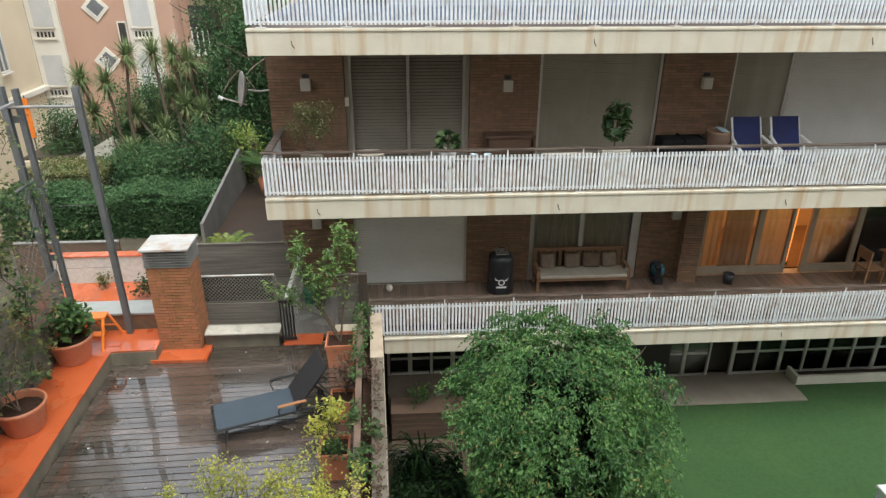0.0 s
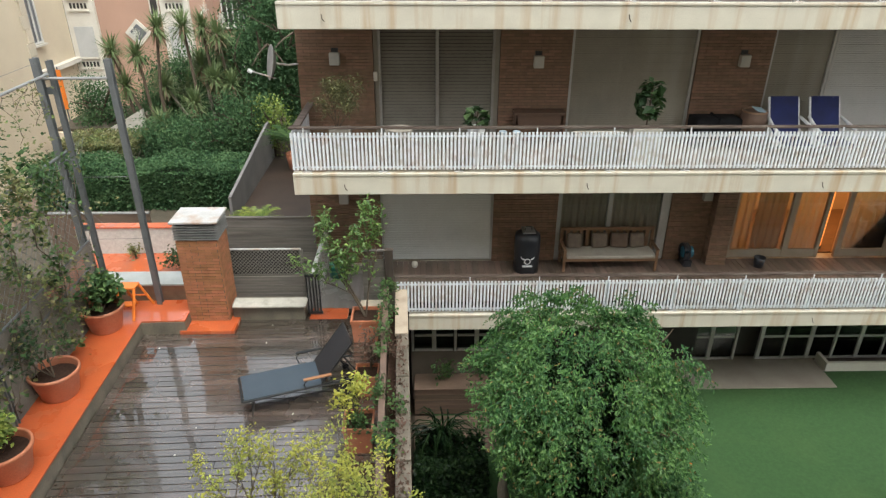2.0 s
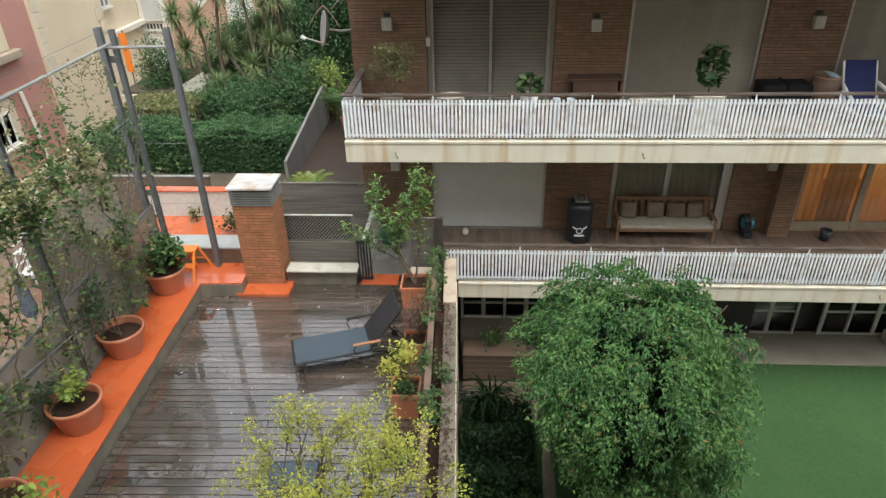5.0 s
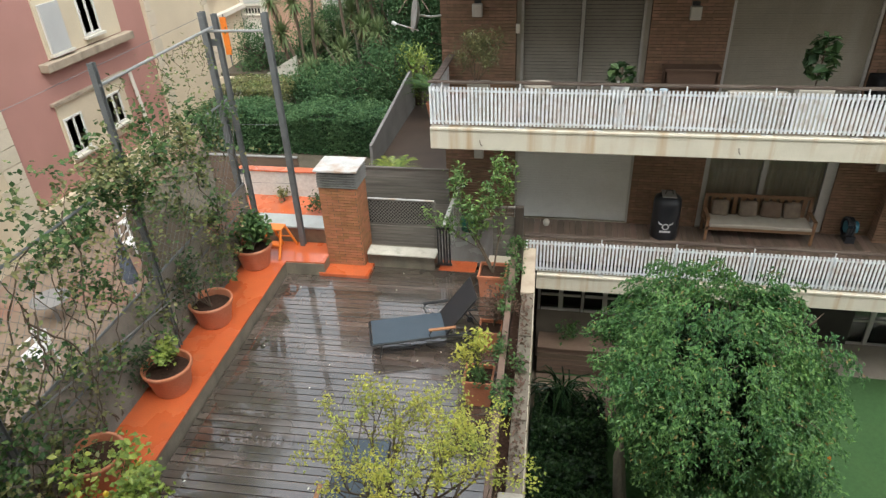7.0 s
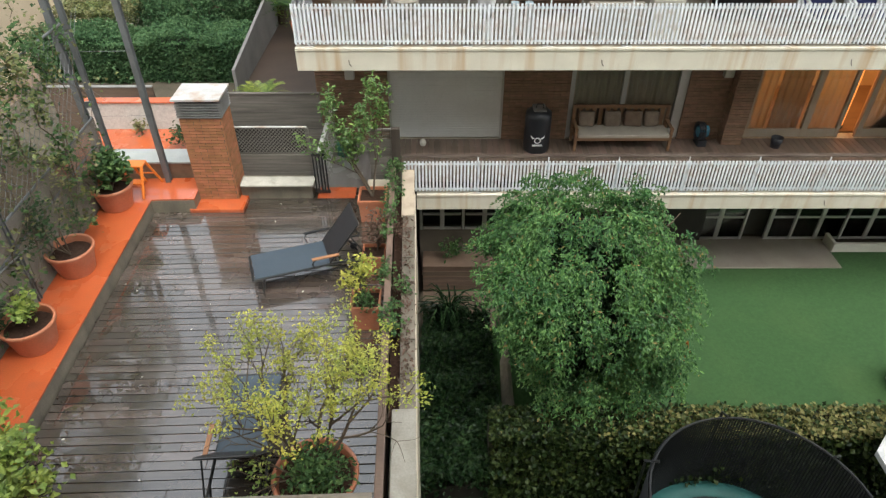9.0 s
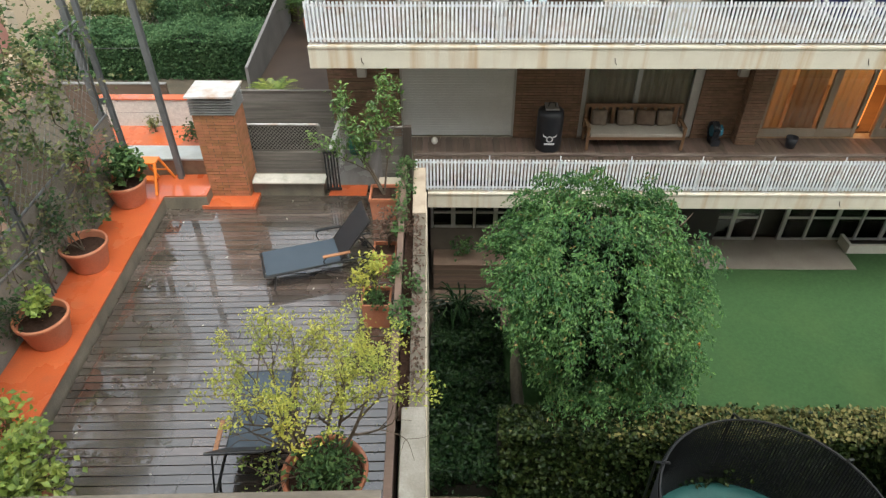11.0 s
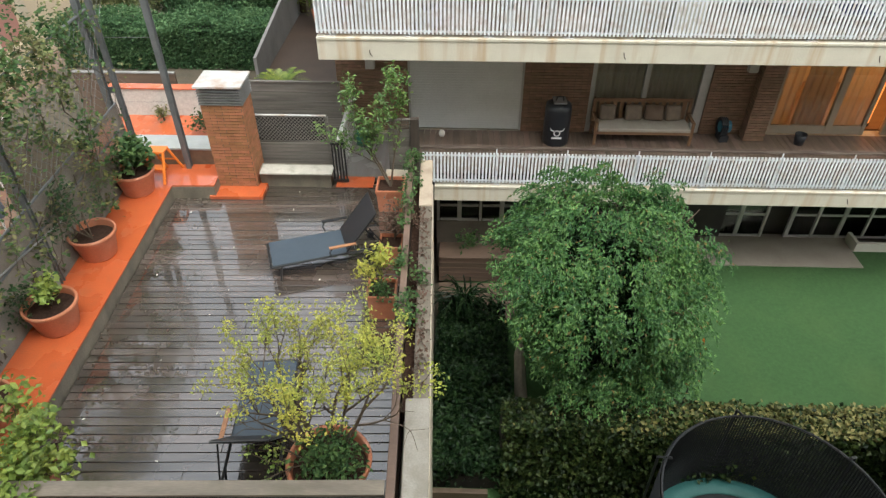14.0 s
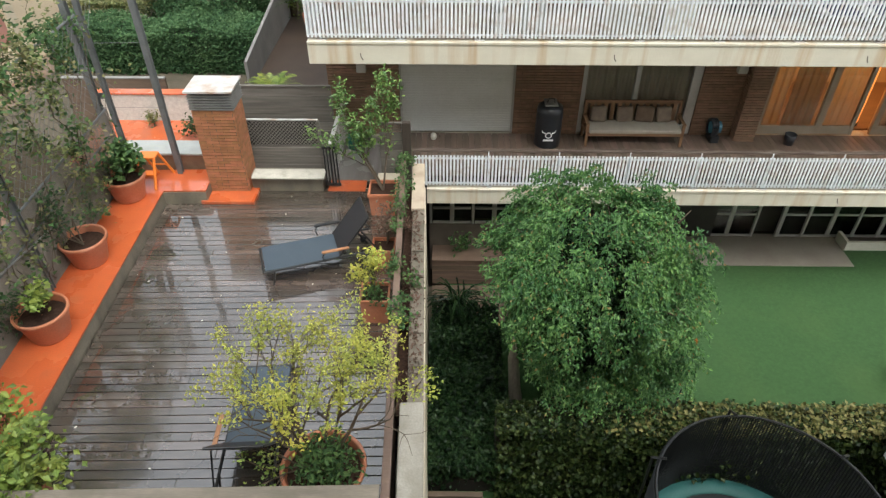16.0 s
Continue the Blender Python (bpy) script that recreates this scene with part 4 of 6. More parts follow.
# ---- sun loungers ----
def lounger(label):
    """Head towards +x, feet towards -x, about its middle."""
    r = thing("sun_lounger", label, "lounger", (0, 0, 0), group="terrace loungers")
    w, zb = 0.33, 0.33
    for s in (-1, 1):
        part("side_rail", T([(-0.95, s * w, zb - 0.02), (0.35, s * w, zb), (0.98, s * w, zb - 0.02)], 0.02), ALUDARK, r)
        part("leg", T([(-0.78, s * w, zb - 0.02), (-0.84, s * w, 0.0)], 0.016), ALUDARK, r)
        part("leg", T([(0.72, s * w, zb), (0.92, s * w, 0.0)], 0.016), ALUDARK, r)
        arm = part("armrest", B(0.02, 0.48, s * (w + 0.06) - 0.03, s * (w + 0.06) + 0.03, zb + 0.2, zb + 0.225, bev=0.008), ARMWOOD if s < 0 else ALUDARK, r, "varnished wooden armrest" if s < 0 else "bare aluminium armrest")
        part("arm_bracket", T([(0.06, s * (w + 0.06), zb), (0.02, s * (w + 0.06), zb + 0.12), (0.08, s * (w + 0.06), zb + 0.2)], 0.012), ALUDARK, arm)
        part("back_rail", T([(0.32, s * w, zb + 0.02), (0.85, s * w, zb + 0.68)], 0.018), ALUDARK, r)
        part("wheel", T([(0.86, s * (w + 0.05), 0.06), (0.86, s * (w + 0.09), 0.06)], 0.06, 14), PLASTIC_B, r)
    bm = bmesh.new()
    box(bm, -0.93, 0.34, -w, w, zb + 0.004, zb + 0.018)
    part("seat_sling", bm, SLING, r, "blue-grey sling fabric")
    m = pose(0.33, 0, zb + 0.03, 0, -51, 0)
    part("back_sling", B(0.0, 0.84, -w, w, 0.0, 0.014, m=m), SLINGD, r, "dark sling backrest")
    part("head_bar", T([(0.86, -w, zb + 0.69), (0.86, w, zb + 0.69)], 0.018), ALUDARK, r)
    part("foot_bar", T([(-0.96, -w, zb - 0.01), (-0.96, w, zb - 0.01)], 0.02), ALUDARK, r)
    part("strut", T([(0.72, -w, zb + 0.45), (0.98, -w, zb)], 0.012), ALUDARK, r)
    part("strut", T([(0.72, w, zb + 0.45), (0.98, w, zb)], 0.012), ALUDARK, r)
    return r


l1 = lounger("dark sun lounger with raised back on the wet deck")
l2 = copy_thing(l1, pose(0.1, -6.2, 0.0, 0, 0, -86))
l2["label"] = "dark sun lounger half hidden behind a yellowing shrub"
l1.matrix_world = pose(0.315, -2.594, 0.0, 0, 0, 19)

# ---- step stool ----
st = thing("step_stool", "bright orange plastic folding step stool on the ledge", "stool", (-3.3, -0.45, 0.3))
part("top_step", B(-3.5, -3.14, -0.5, -0.24, 0.83, 0.87, bev=0.012), PLASTIC_O, st)
part("lower_step", B(-3.48, -3.16, -0.66, -0.5, 0.55, 0.585, bev=0.01), PLASTIC_O, st)
part("cross_bar", T([(-3.44, -0.2, 0.55), (-3.06, -0.2, 0.55)], 0.018), PLASTIC_O, st)
for x in (-3.48, -3.16):
    part("leg", T([(x, -0.48, 0.84), (x + 0.0, -0.76, 0.3)], 0.03), PLASTIC_O, st)
    part("leg", T([(x, -0.27, 0.84), (x + 0.15, -0.12, 0.3)], 0.026), PLASTIC_O, st)

# ---- things on the balconies ----
def wall_lamp(x, y, z):
    l = thing("wall_lamp", "square grey outdoor wall lamp on the brickwork", "lamp", (x, y, z), group="balcony wall lamps")
    part("shade", B(x - 0.1, x + 0.1, y - 0.16, y - 0.02, z - 0.12, z + 0.12, bev=0.015), LIGHTBOX, l)
    part("backplate", B(x - 0.07, x + 0.07, y - 0.018, y, z + 0.0, z + 0.2), ALUDARK, l)
for x, z in ((0.66, 4.72), (4.76, 4.66), (8.95, 4.68), (0.66, 1.72), (8.75, 1.75)):
    wall_lamp(x, 1.995, z)

FZ = 0.1
bar = thing("barbecue_drum", "black drum smoker barbecue with a white bull emblem", "barbecue", (4.72, 1.5, FZ))
part("drum", lathe(bmesh.new(), [(0.0, 0), (0.27, 0), (0.285, 0.02), (0.285, 0.80), (0.27, 0.9), (0.16, 0.98), (0.0, 0.99)], 28, (4.72, 1.55, FZ)), PLASTIC_B, bar, smooth=True)
part("lid_plate", B(4.58, 4.86, 1.36, 1.7, 1.08, 1.11, bev=0.006), LOUVRE, bar, "grey metal lid plate")
part("lid_handle", T([(4.64, 1.5, 1.1), (4.66, 1.5, 1.2), (4.78, 1.5, 1.2), (4.8, 1.5, 1.1)], 0.014), ALUDARK, bar)
em = bmesh.new()
for k in range(20):
    a0, a1 = 2 * math.pi * k / 20, 2 * math.pi * (k + 1) / 20
    q = [em.verts.new((4.70 + rr * math.cos(a), 1.258, 0.45 + rr * math.sin(a))) for rr, a in ((0.05, a0), (0.05, a1), (0.075, a1), (0.075, a0))]
    em.faces.new(q)
for s in (-1, 1):
    tube(em, [(4.70 + s * 0.07, 1.258, 0.50), (4.70 + s * 0.13, 1.265, 0.52), (4.70 + s * 0.15, 1.275, 0.57)], [0.014, 0.012, 0.004], 5)
part("emblem", em, PLASTIC_W, bar, "white painted ring and horns emblem")
part("lettering_bar", B(4.59, 4.81, 1.252, 1.262, 0.315, 0.355), PLASTIC_W, bar, "white lettering bar")

CUSHION_T = mat("taupe_cushion", (0.24, 0.185, 0.14), (0.16, 0.12, 0.09), 9, 0.9, 0.3)
so = thing("garden_sofa", "teak garden sofa with a pale seat cushion", "sofa", (6.6, 1.7, FZ))
for x in (5.56, 7.64):
    for y in (1.44, 1.93):
        part("leg", B(x - 0.03, x + 0.03, y - 0.03, y + 0.03, FZ, 0.62 if y < 1.5 else 0.98, bev=0.006), TEAK, so)
    part("armrest", B(x - 0.035, x + 0.035, 1.40, 1.95, 0.62, 0.65, bev=0.006), TEAK, so)
part("seat_frame", B(5.54, 7.66, 1.41, 1.93, 0.36, 0.43, bev=0.006), TEAK, so)
part("seat_cushion", B(5.60, 7.60, 1.38, 1.88, 0.433, 0.52, bev=0.03), CUSHION, so, "pale seat cushion")
part("back_rail", B(5.58, 7.62, 1.92, 1.95, 0.90, 0.97), TEAK, so)
for k in range(13):
    part("back_slat", B(5.66 + 0.152 * k, 5.74 + 0.152 * k, 1.925, 1.945, 0.43, 0.90), TEAK, so)
for x, w, turn, mtl in ((5.84, 0.34, -4, CUSHION_T), (6.42, 0.36, 5, CUSHION_T), (6.86, 0.40, -8, CUSHION_B), (7.28, 0.34, 7, CUSHION_T)):
    c = solo("sofa_cushion", B(-w / 2, w / 2, -0.06, 0.06, 0.0, 0.34, bev=0.05, m=pose(x, 1.79, 0.525, -16, 0, turn)), mtl, "square brown scatter cushion on the sofa" if mtl is CUSHION_B else "square beige scatter cushion on the sofa", "cushion", group="sofa cushions", smooth=True)

hr = thing("hose_reel", "round blue and black garden hose reel on the floor", "hose reel", (8.5, 1.7, FZ))
bm = bmesh.new()
for k in range(3):
    tube(bm, [(8.36 + 0.05 * k, 1.78 + 0.19 * math.cos(a), 0.40 + 0.19 * math.sin(a)) for a in (i * math.pi / 10 for i in range(21))], 0.03, 6)
part("coil", bm, PLASTIC_B, hr)
part("hub", T([(8.34, 1.75, 0.42), (8.56, 1.75, 0.42)], 0.13, 16), mat("blue_plastic", (0.04, 0.22, 0.32), None, 3, 0.4, 0.0), hr)
part("stand", B(8.36, 8.54, 1.6, 1.9, FZ, 0.25), PLASTIC_B, hr)
bk = thing("bucket", "small black bucket on the balcony floor", "bucket", (10.1, 1.6, FZ))
part("pail", lathe(bmesh.new(), [(0.0, 0), (0.1, 0), (0.13, 0.24), (0.12, 0.24), (0.1, 0.05), (0, 0.04)], 18, (10.1, 1.6, FZ)), PLASTIC_B, bk, smooth=True)
dg = thing("floor_lantern", "small white lantern on the balcony floor", "lantern", (1.95, 1.75, FZ))
part("globe", lathe(bmesh.new(), [(0.0, 0), (0.05, 0), (0.075, 0.05), (0.07, 0.11), (0.03, 0.16), (0, 0.165)], 14, (2.2, 1.7, FZ)), PALEST, dg, smooth=True)
tb = thing("dining_table", "dark wooden table by the lit window", "table", (14.3, 1.3, FZ))
part("tabletop", B(13.7, 15.4, 0.8, 1.7, 0.8, 0.84, bev=0.008), TEAK, tb)
for x in (13.8, 15.3):
    for y in (0.9, 1.6):
        part("leg", B(x - 0.03, x + 0.03, y - 0.03, y + 0.03, FZ, 0.8), TEAK, tb)
dc = thing("dining_chair", "dark wooden chair beside the table", "chair", (13.3, 1.4, FZ))
part("seat", B(13.1, 13.55, 1.15, 1.6, 0.52, 0.56, bev=0.008), TEAK, dc)
part("backrest", B(13.1, 13.14, 1.15, 1.6, 0.75, 1.0, bev=0.008), TEAK, dc)
for x in (13.13, 13.52):
    for y in (1.18, 1.57):
        part("leg", B(x - 0.02, x + 0.02, y - 0.02, y + 0.02, FZ, 1.0 if x < 13.2 else 0.52), TEAK, dc)


def deck_chair(x, y):
    d = thing("deck_chair", "white framed deck chair with blue canvas", "chair", (x, y, 2.99), group="blue deck chairs")
    for s in (-0.3, 0.3):
        part("side_rail", T([(x + s, y - 0.55, 3.28), (x + s, y + 0.1, 3.3), (x + s, y + 0.44, 4.02)], 0.026), PLASTIC_W, d)
        part("leg", T([(x + s, y - 0.4, 3.28), (x + s, y + 0.25, 2.99)], 0.018), PLASTIC_W, d)
        part("leg", T([(x + s, y + 0.2, 3.5), (x + s, y - 0.5, 2.99)], 0.018), PLASTIC_W, d)
        part("armrest", T([(x + s * 1.1, y + 0.25, 3.66), (x + s * 1.25, y - 0.1, 3.57), (x + s * 1.25, y - 0.34, 3.5), (x + s * 1.1, y - 0.36, 3.28)], 0.032), PLASTIC_W, d)
    m = pose(x, y + 0.1, 3.32, 64.5, 0, 0)
    part("back_canvas", B(-0.285, 0.285, 0.0, 0.79, -0.01, 0.025, bev=0.01, m=m), BLUE, d)
    part("seat_canvas", B(x - 0.28, x + 0.28, y - 0.55, y + 0.1, 3.295, 3.31), BLUE, d)
deck_chair(9.76, 1.15)
deck_chair(10.60, 1.15)
bbq = thing("covered_barbecue", "long low black covered barbecue on the balcony", "barbecue", (8.4, 1.5, 2.99))
part("cover", B(7.96, 8.92, 1.35, 1.85, 3.2, 3.62, bev=0.06), COVER, bbq, smooth=True)
part("cover_fold", B(8.42, 8.47, 1.33, 1.87, 3.22, 3.64, bev=0.02), COVER, bbq)
for x in (8.06, 8.82):
    part("leg", B(x - 0.02, x + 0.02, 1.4, 1.75, 2.99, 3.22), ALUDARK, bbq)
tp = thing("wicker_basket", "tall reddish-brown round basket with a pale blue cloth", "basket", (9.16, 1.45, 2.99))
part("bowl", lathe(bmesh.new(), [(0.0, 0.0), (0.2, 0.0), (0.25, 0.3), (0.26, 0.6), (0.24, 0.78), (0.21, 0.78), (0.2, 0.5), (0.0, 0.4)], 24, (9.16, 1.45, 2.99)), BENCHW, tp, smooth=True)
part("rim", T([(9.16 + 0.23 * math.cos(a), 1.45 + 0.23 * math.sin(a), 3.77) for a in (i * math.pi / 10 for i in range(21))], 0.02, 6), TEAK, tp)
part("cloth", B(-0.14, 0.14, -0.1, 0.1, -0.012, 0.012, bev=0.01, m=pose(9.2, 1.36, 3.82, 18, 12, 25)), mat("pale_blue_cloth", (0.30, 0.42, 0.47), None, 4, 0.9, 0.1), tp)
wc = thing("wooden_bench", "low brown wooden bench against the brickwork", "bench", (4.9, 1.8, 2.99))
part("top", B(4.28, 5.34, 1.6, 1.98, 3.64, 3.69, bev=0.008), BENCHW, wc)
part("front_panel", B(4.32, 5.30, 1.64, 1.67, 3.30, 3.638, bev=0.004), BENCHW, wc)
for x in (4.34, 5.28):
    for y in (1.66, 1.94):
        part("leg", B(x - 0.025, x + 0.025, y - 0.02, y + 0.02, 2.99, 3.638), BENCHW, wc)
for x, w, h, c in ((0.88, 0.4, 3.75, CUSHION), (6.63, 0.56, 3.74, PALEST), (5.75, 0.98, 3.64, CUSHION)):
    solo("planter_box", B(x - w / 2, x + w / 2, 0.3, 0.55, 2.992, h, bev=0.015), c, "pale planter box standing behind the railing", "planter", group="balcony planters")
cb = thing("cream_bowl", "wide cream flower bowl on a stand behind the railing", "pot", (1.97, 0.45, 2.99))
part("bowl", lathe(bmesh.new(), [(0.0, 0.40), (0.12, 0.40), (0.22, 0.55), (0.26, 0.73), (0.24, 0.73), (0.20, 0.6), (0.0, 0.58)], 22, (1.97, 0.45, 2.99)), CUSHION, cb, smooth=True)
part("stand", B(1.87, 2.07, 0.36, 0.54, 2.99, 3.40), CUSHION, cb)
for x in (3.92, 4.18):
    cup = thing("small_cup", "small pale blue cup on a shelf behind the railing", "cup", (x, 0.42, 2.99), group="blue cups")
    part("cup", lathe(bmesh.new(), [(0.0, 0.58), (0.05, 0.58), (0.075, 0.68), (0.065, 0.68), (0.0, 0.6)], 14, (x, 0.42, 2.99)), PALECUP, cup, smooth=True)
    part("stand", B(x - 0.06, x + 0.06, 0.37, 0.47, 2.99, 3.57), FRAME, cup)
wp = thing("white_pot", "white flower pot behind the railing", "pot", (3.45, 0.4, 2.99))
part("bowl", lathe(bmesh.new(), [(0.0, 0.42), (0.12, 0.42), (0.175, 0.76), (0.155, 0.76), (0.0, 0.72)], 20, (3.42, 0.45, 2.99)), PLASTIC_W, wp, smooth=True)
part("pot_stand", B(3.36, 3.54, 0.36, 0.54, 2.99, 3.44), PLASTIC_W, wp)

# satellite dish
sd = thing("satellite_dish", "grey satellite dish on a bracket beside the brick corner", "satellite dish", (-0.3, 1.6, 4.7))
bm = lathe(bmesh.new(), [(0.0, 0.0), (0.12, 0.012), (0.24, 0.05), (0.33, 0.10), (0.34, 0.105), (0.33, 0.115), (0.12, 0.03), (0.0, 0.018)], 26)
bm.transform(look((-0.42, 1.5, 4.72), (0.78, 1.95, 4.5)))
part("reflector", bm, LOUVRE, sd, smooth=True)
part("mast", T([(-0.42, 1.55, 4.7), (-0.25, 1.8, 4.62), (-0.05, 2.05, 4.6)], 0.02), GALV, sd)
part("feed_arm", T([(-0.45, 1.5, 4.42), (-0.85, 1.3, 4.6)], 0.014), GALV, sd)
part("feed_horn", T([(-0.85, 1.3, 4.58), (-0.92, 1.28, 4.63)], 0.035), PLASTIC_W, sd)


# ---- plants ----
def branch(bm, p, d, length, r, depth, tips, spread=0.6, sub=3, lift=0.1):
    q = [Vector(p)]
    d = Vector(d).normalized()
    steps = 4
    for i in range(steps):
        d = (d + Vector(rng.normal(0, 0.12, 3)) + Vector((0, 0, lift * 0.3))).normalized()
        q.append(q[-1] + d * length / steps)
    tube(bm, q, [r * (1 - 0.45 * i / steps) for i in range(steps + 1)], 5 if depth < 2 else 7, caps=False)
    if depth == 0:
        tips.append((q[-1], q[-2]))
        return
    tips.append((q[-1], q[-2]))
    for _ in range(sub):
        k = int(rng.integers(2, steps + 1))
        e = (d + Vector(rng.normal(0, spread, 3)) + Vector((0, 0, lift))).normalized()
        branch(bm, q[k], e, length * rng.uniform(0.55, 0.8), r * 0.5, depth - 1, tips, spread, sub, lift)


def shrub(name, base, height, material, n, size, label, category="shrub", depth=2, sub=3, spread=0.6, r=0.018, clump=0.07, stems=3, bark=BARK, lift=0.25, wide=0.5, lean=(0, 0), bare=0.0):
    s = thing(name, label, category, base)
    tips = []
    bm = bmesh.new()
    for k in range(stems):
        branch(bm, base, Vector((lean[0] + rng.normal(0, 0.35), lean[1] + rng.normal(0, 0.35), 1)), height * 0.48, r, depth, tips, spread, sub, lift)
    part("stem", bm, bark, s)
    tips = sorted(tips, key=lambda e: e[0].z)[int(bare * len(tips)):]
    t = np.array([np.array(a) * f + np.array(b) * (1 - f) for a, b in tips for f in rng.uniform(0.0, 1.15, max(1, n // len(tips)))])
    tagged(leaves("foliage", t + rng.normal(0, clump, t.shape), size, material, s, wide=wide), kind="stuff")
    return s


# the large round tree on the lawn's edge
tree = thing("tree", "dense green weeping tree with a rounded crown", "tree", (5.0, -2.9, -3.2))
bm = bmesh.new()
tips = []
tube(bm, [(4.7, -2.9, -3.3), (4.8, -2.85, -2.2), (4.95, -2.9, -1.2), (5.0, -2.9, -0.3)], [0.17, 0.14, 0.12, 0.09], 10)
for k in range(9):
    a = k * 2.4
    branch(bm, (4.95, -2.9, -1.0 + 0.12 * k), (math.cos(a), math.sin(a), 0.8), 1.1, 0.05, 2, tips, 0.5, 3, 0.1)
part("trunk", bm, BARK, tree)


CROWN, CROWN_R = np.array([4.93, -2.9, -0.40]), np.array([1.56, 1.52, 1.86])
crown, heads = [], []
for k in range(430):
    # one bough: a few drooping sprays that overlap like shingles
    v = rng.normal(0, 1, 3)
    v /= np.linalg.norm(v)
    v = np.sign(v) * np.abs(v) ** 0.7
    rr = rng.choice((rng.uniform(0.9, 1.03), rng.uniform(0.6, 0.9), rng.uniform(1.03, 1.11)), p=(0.73, 0.19, 0.08))
    c = CROWN + v * rr * CROWN_R * (1 + 0.13 * noise.noise(Vector(v * 2.7) + Vector((3, 1, 0))))
    yaw = math.atan2(v[1], v[0])
    for j in range(int(rng.integers(3, 7))):
        a = yaw + rng.normal(0, 0.55)
        L = rng.uniform(0.3, 0.62)
        n = int(rng.integers(34, 62))
        s = rng.uniform(-0.35, 1, n)
        c2 = c + rng.normal(0, (0.13, 0.13, 0.09))
        side = rng.normal(0, 0.062, n)
        q = np.stack([c2[0] + np.cos(a) * L * s * 0.75 - np.sin(a) * side, c2[1] + np.sin(a) * L * s * 0.75 + np.cos(a) * side, c2[2] + 0.05 - 0.72 * L * np.abs(s) ** 1.6 + rng.normal(0, 0.02, n)], 1)
        crown.append(q)
        heads.append(a + np.sign(side) * 0.6)
crown, heads = np.concatenate(crown), np.concatenate(heads)
keep = crown[:, 2] > -2.2 + 2.5 * np.clip(4.42 - crown[:, 0], 0, 1) + 0.2 * np.sin(3.1 * crown[:, 0]) + 0.1 * np.sin(9 * crown[:, 1])
tip = rng.uniform(0, 1, len(crown)) < 0.03
tagged(leaves("crown", crown[keep & ~tip], 0.074, LEAF_TREE, tree, droop=0.6, wide=0.44, heading=heads[keep & ~tip]), kind="stuff")
tagged(leaves("crown", crown[keep & tip], 0.066, LEAF_TIP, tree, "russet young leaves", droop=0.4, wide=0.42, heading=heads[keep & tip]), kind="stuff")
# dark leaves inside the crown paint the shade seen between the sprays
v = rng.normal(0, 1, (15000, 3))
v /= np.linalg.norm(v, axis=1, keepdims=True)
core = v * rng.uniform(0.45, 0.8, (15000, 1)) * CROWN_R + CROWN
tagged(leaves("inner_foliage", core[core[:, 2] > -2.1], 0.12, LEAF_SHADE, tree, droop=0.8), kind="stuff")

# hedge between the gardens, with ivy on its face
hd = thing("hedge", "ivy covered garden hedge with a clipped top coloured paler as if lit", "hedge", (9, -4.6, -3.2))
hx = lambda n: rng.uniform(3.4, 16, n)
n = 22000
face = np.stack([hx(n), -4.84 + 0.14 * np.array([noise.noise(Vector((x * 2, 5, 1))) for x in rng.uniform(0, 9, n)]) + rng.normal(0, 0.06, n), rng.uniform(-3.2, -1.68, n)], 1)
face[:, 1] -= 0.36 * (-1.68 - face[:, 2]) / 1.5
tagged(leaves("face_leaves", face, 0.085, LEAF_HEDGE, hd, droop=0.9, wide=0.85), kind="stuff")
n = 14000
top = np.stack([hx(n), rng.uniform(-4.9, -4.25, n), -1.68 + rng.normal(0, 0.07, n)], 1)
# share of top leaves in the lit colour, growing towards +x
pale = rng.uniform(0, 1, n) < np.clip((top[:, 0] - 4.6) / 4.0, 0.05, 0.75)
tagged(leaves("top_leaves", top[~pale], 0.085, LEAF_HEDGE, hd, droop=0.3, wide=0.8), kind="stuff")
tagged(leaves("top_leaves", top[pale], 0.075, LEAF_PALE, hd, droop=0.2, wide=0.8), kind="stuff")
# solid near-black box gives the hedge its inner shade
part("twig_core", B(3.4, 16, -4.74, -4.35, -3.25, -1.76), DECKSUB_SHADE, hd)

# dark shrubs against the terrace wall
db = thing("shrub_bed", "dark evergreen shrubs and ivy in the shaded bed", "shrub", (2.9, -2.8, -3.2))
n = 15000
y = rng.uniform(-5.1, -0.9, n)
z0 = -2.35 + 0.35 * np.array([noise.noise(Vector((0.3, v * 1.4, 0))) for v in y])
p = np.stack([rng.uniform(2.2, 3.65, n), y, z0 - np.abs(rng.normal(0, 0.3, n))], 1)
# leaf colour darkened for the shade of this bed
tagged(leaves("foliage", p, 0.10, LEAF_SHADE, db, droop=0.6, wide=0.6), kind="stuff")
# near-black box stands for the shade beneath the leaves
part("undergrowth", B(2.2, 3.5, -5.0, -0.95, -3.25, -2.85), DECKSUB_SHADE, db)
bm = bmesh.new()
tube(bm, [(3.93, -3.35, -3.25), (3.86, -3.2, -2.6), (3.8, -3.0, -1.9), (3.82, -2.7, -1.0)], [0.15, 0.12, 0.1, 0.08], 10)
solo("tree", bm, PALEBARK, "pale leaning bare trunk beside the hedge", "tree")
solo("timber_edging", B(2.17, 3.2, -5.24, -5.14, -3.3, -2.98, bev=0.01), BROWNWOOD, "brown timber edging at the bed's end", "edging")
sp = thing("strap_leaf_plant", "dark strap leaved plant in the shaded bed", "plant", (2.75, -1.1, -3.1))
bm = bmesh.new()
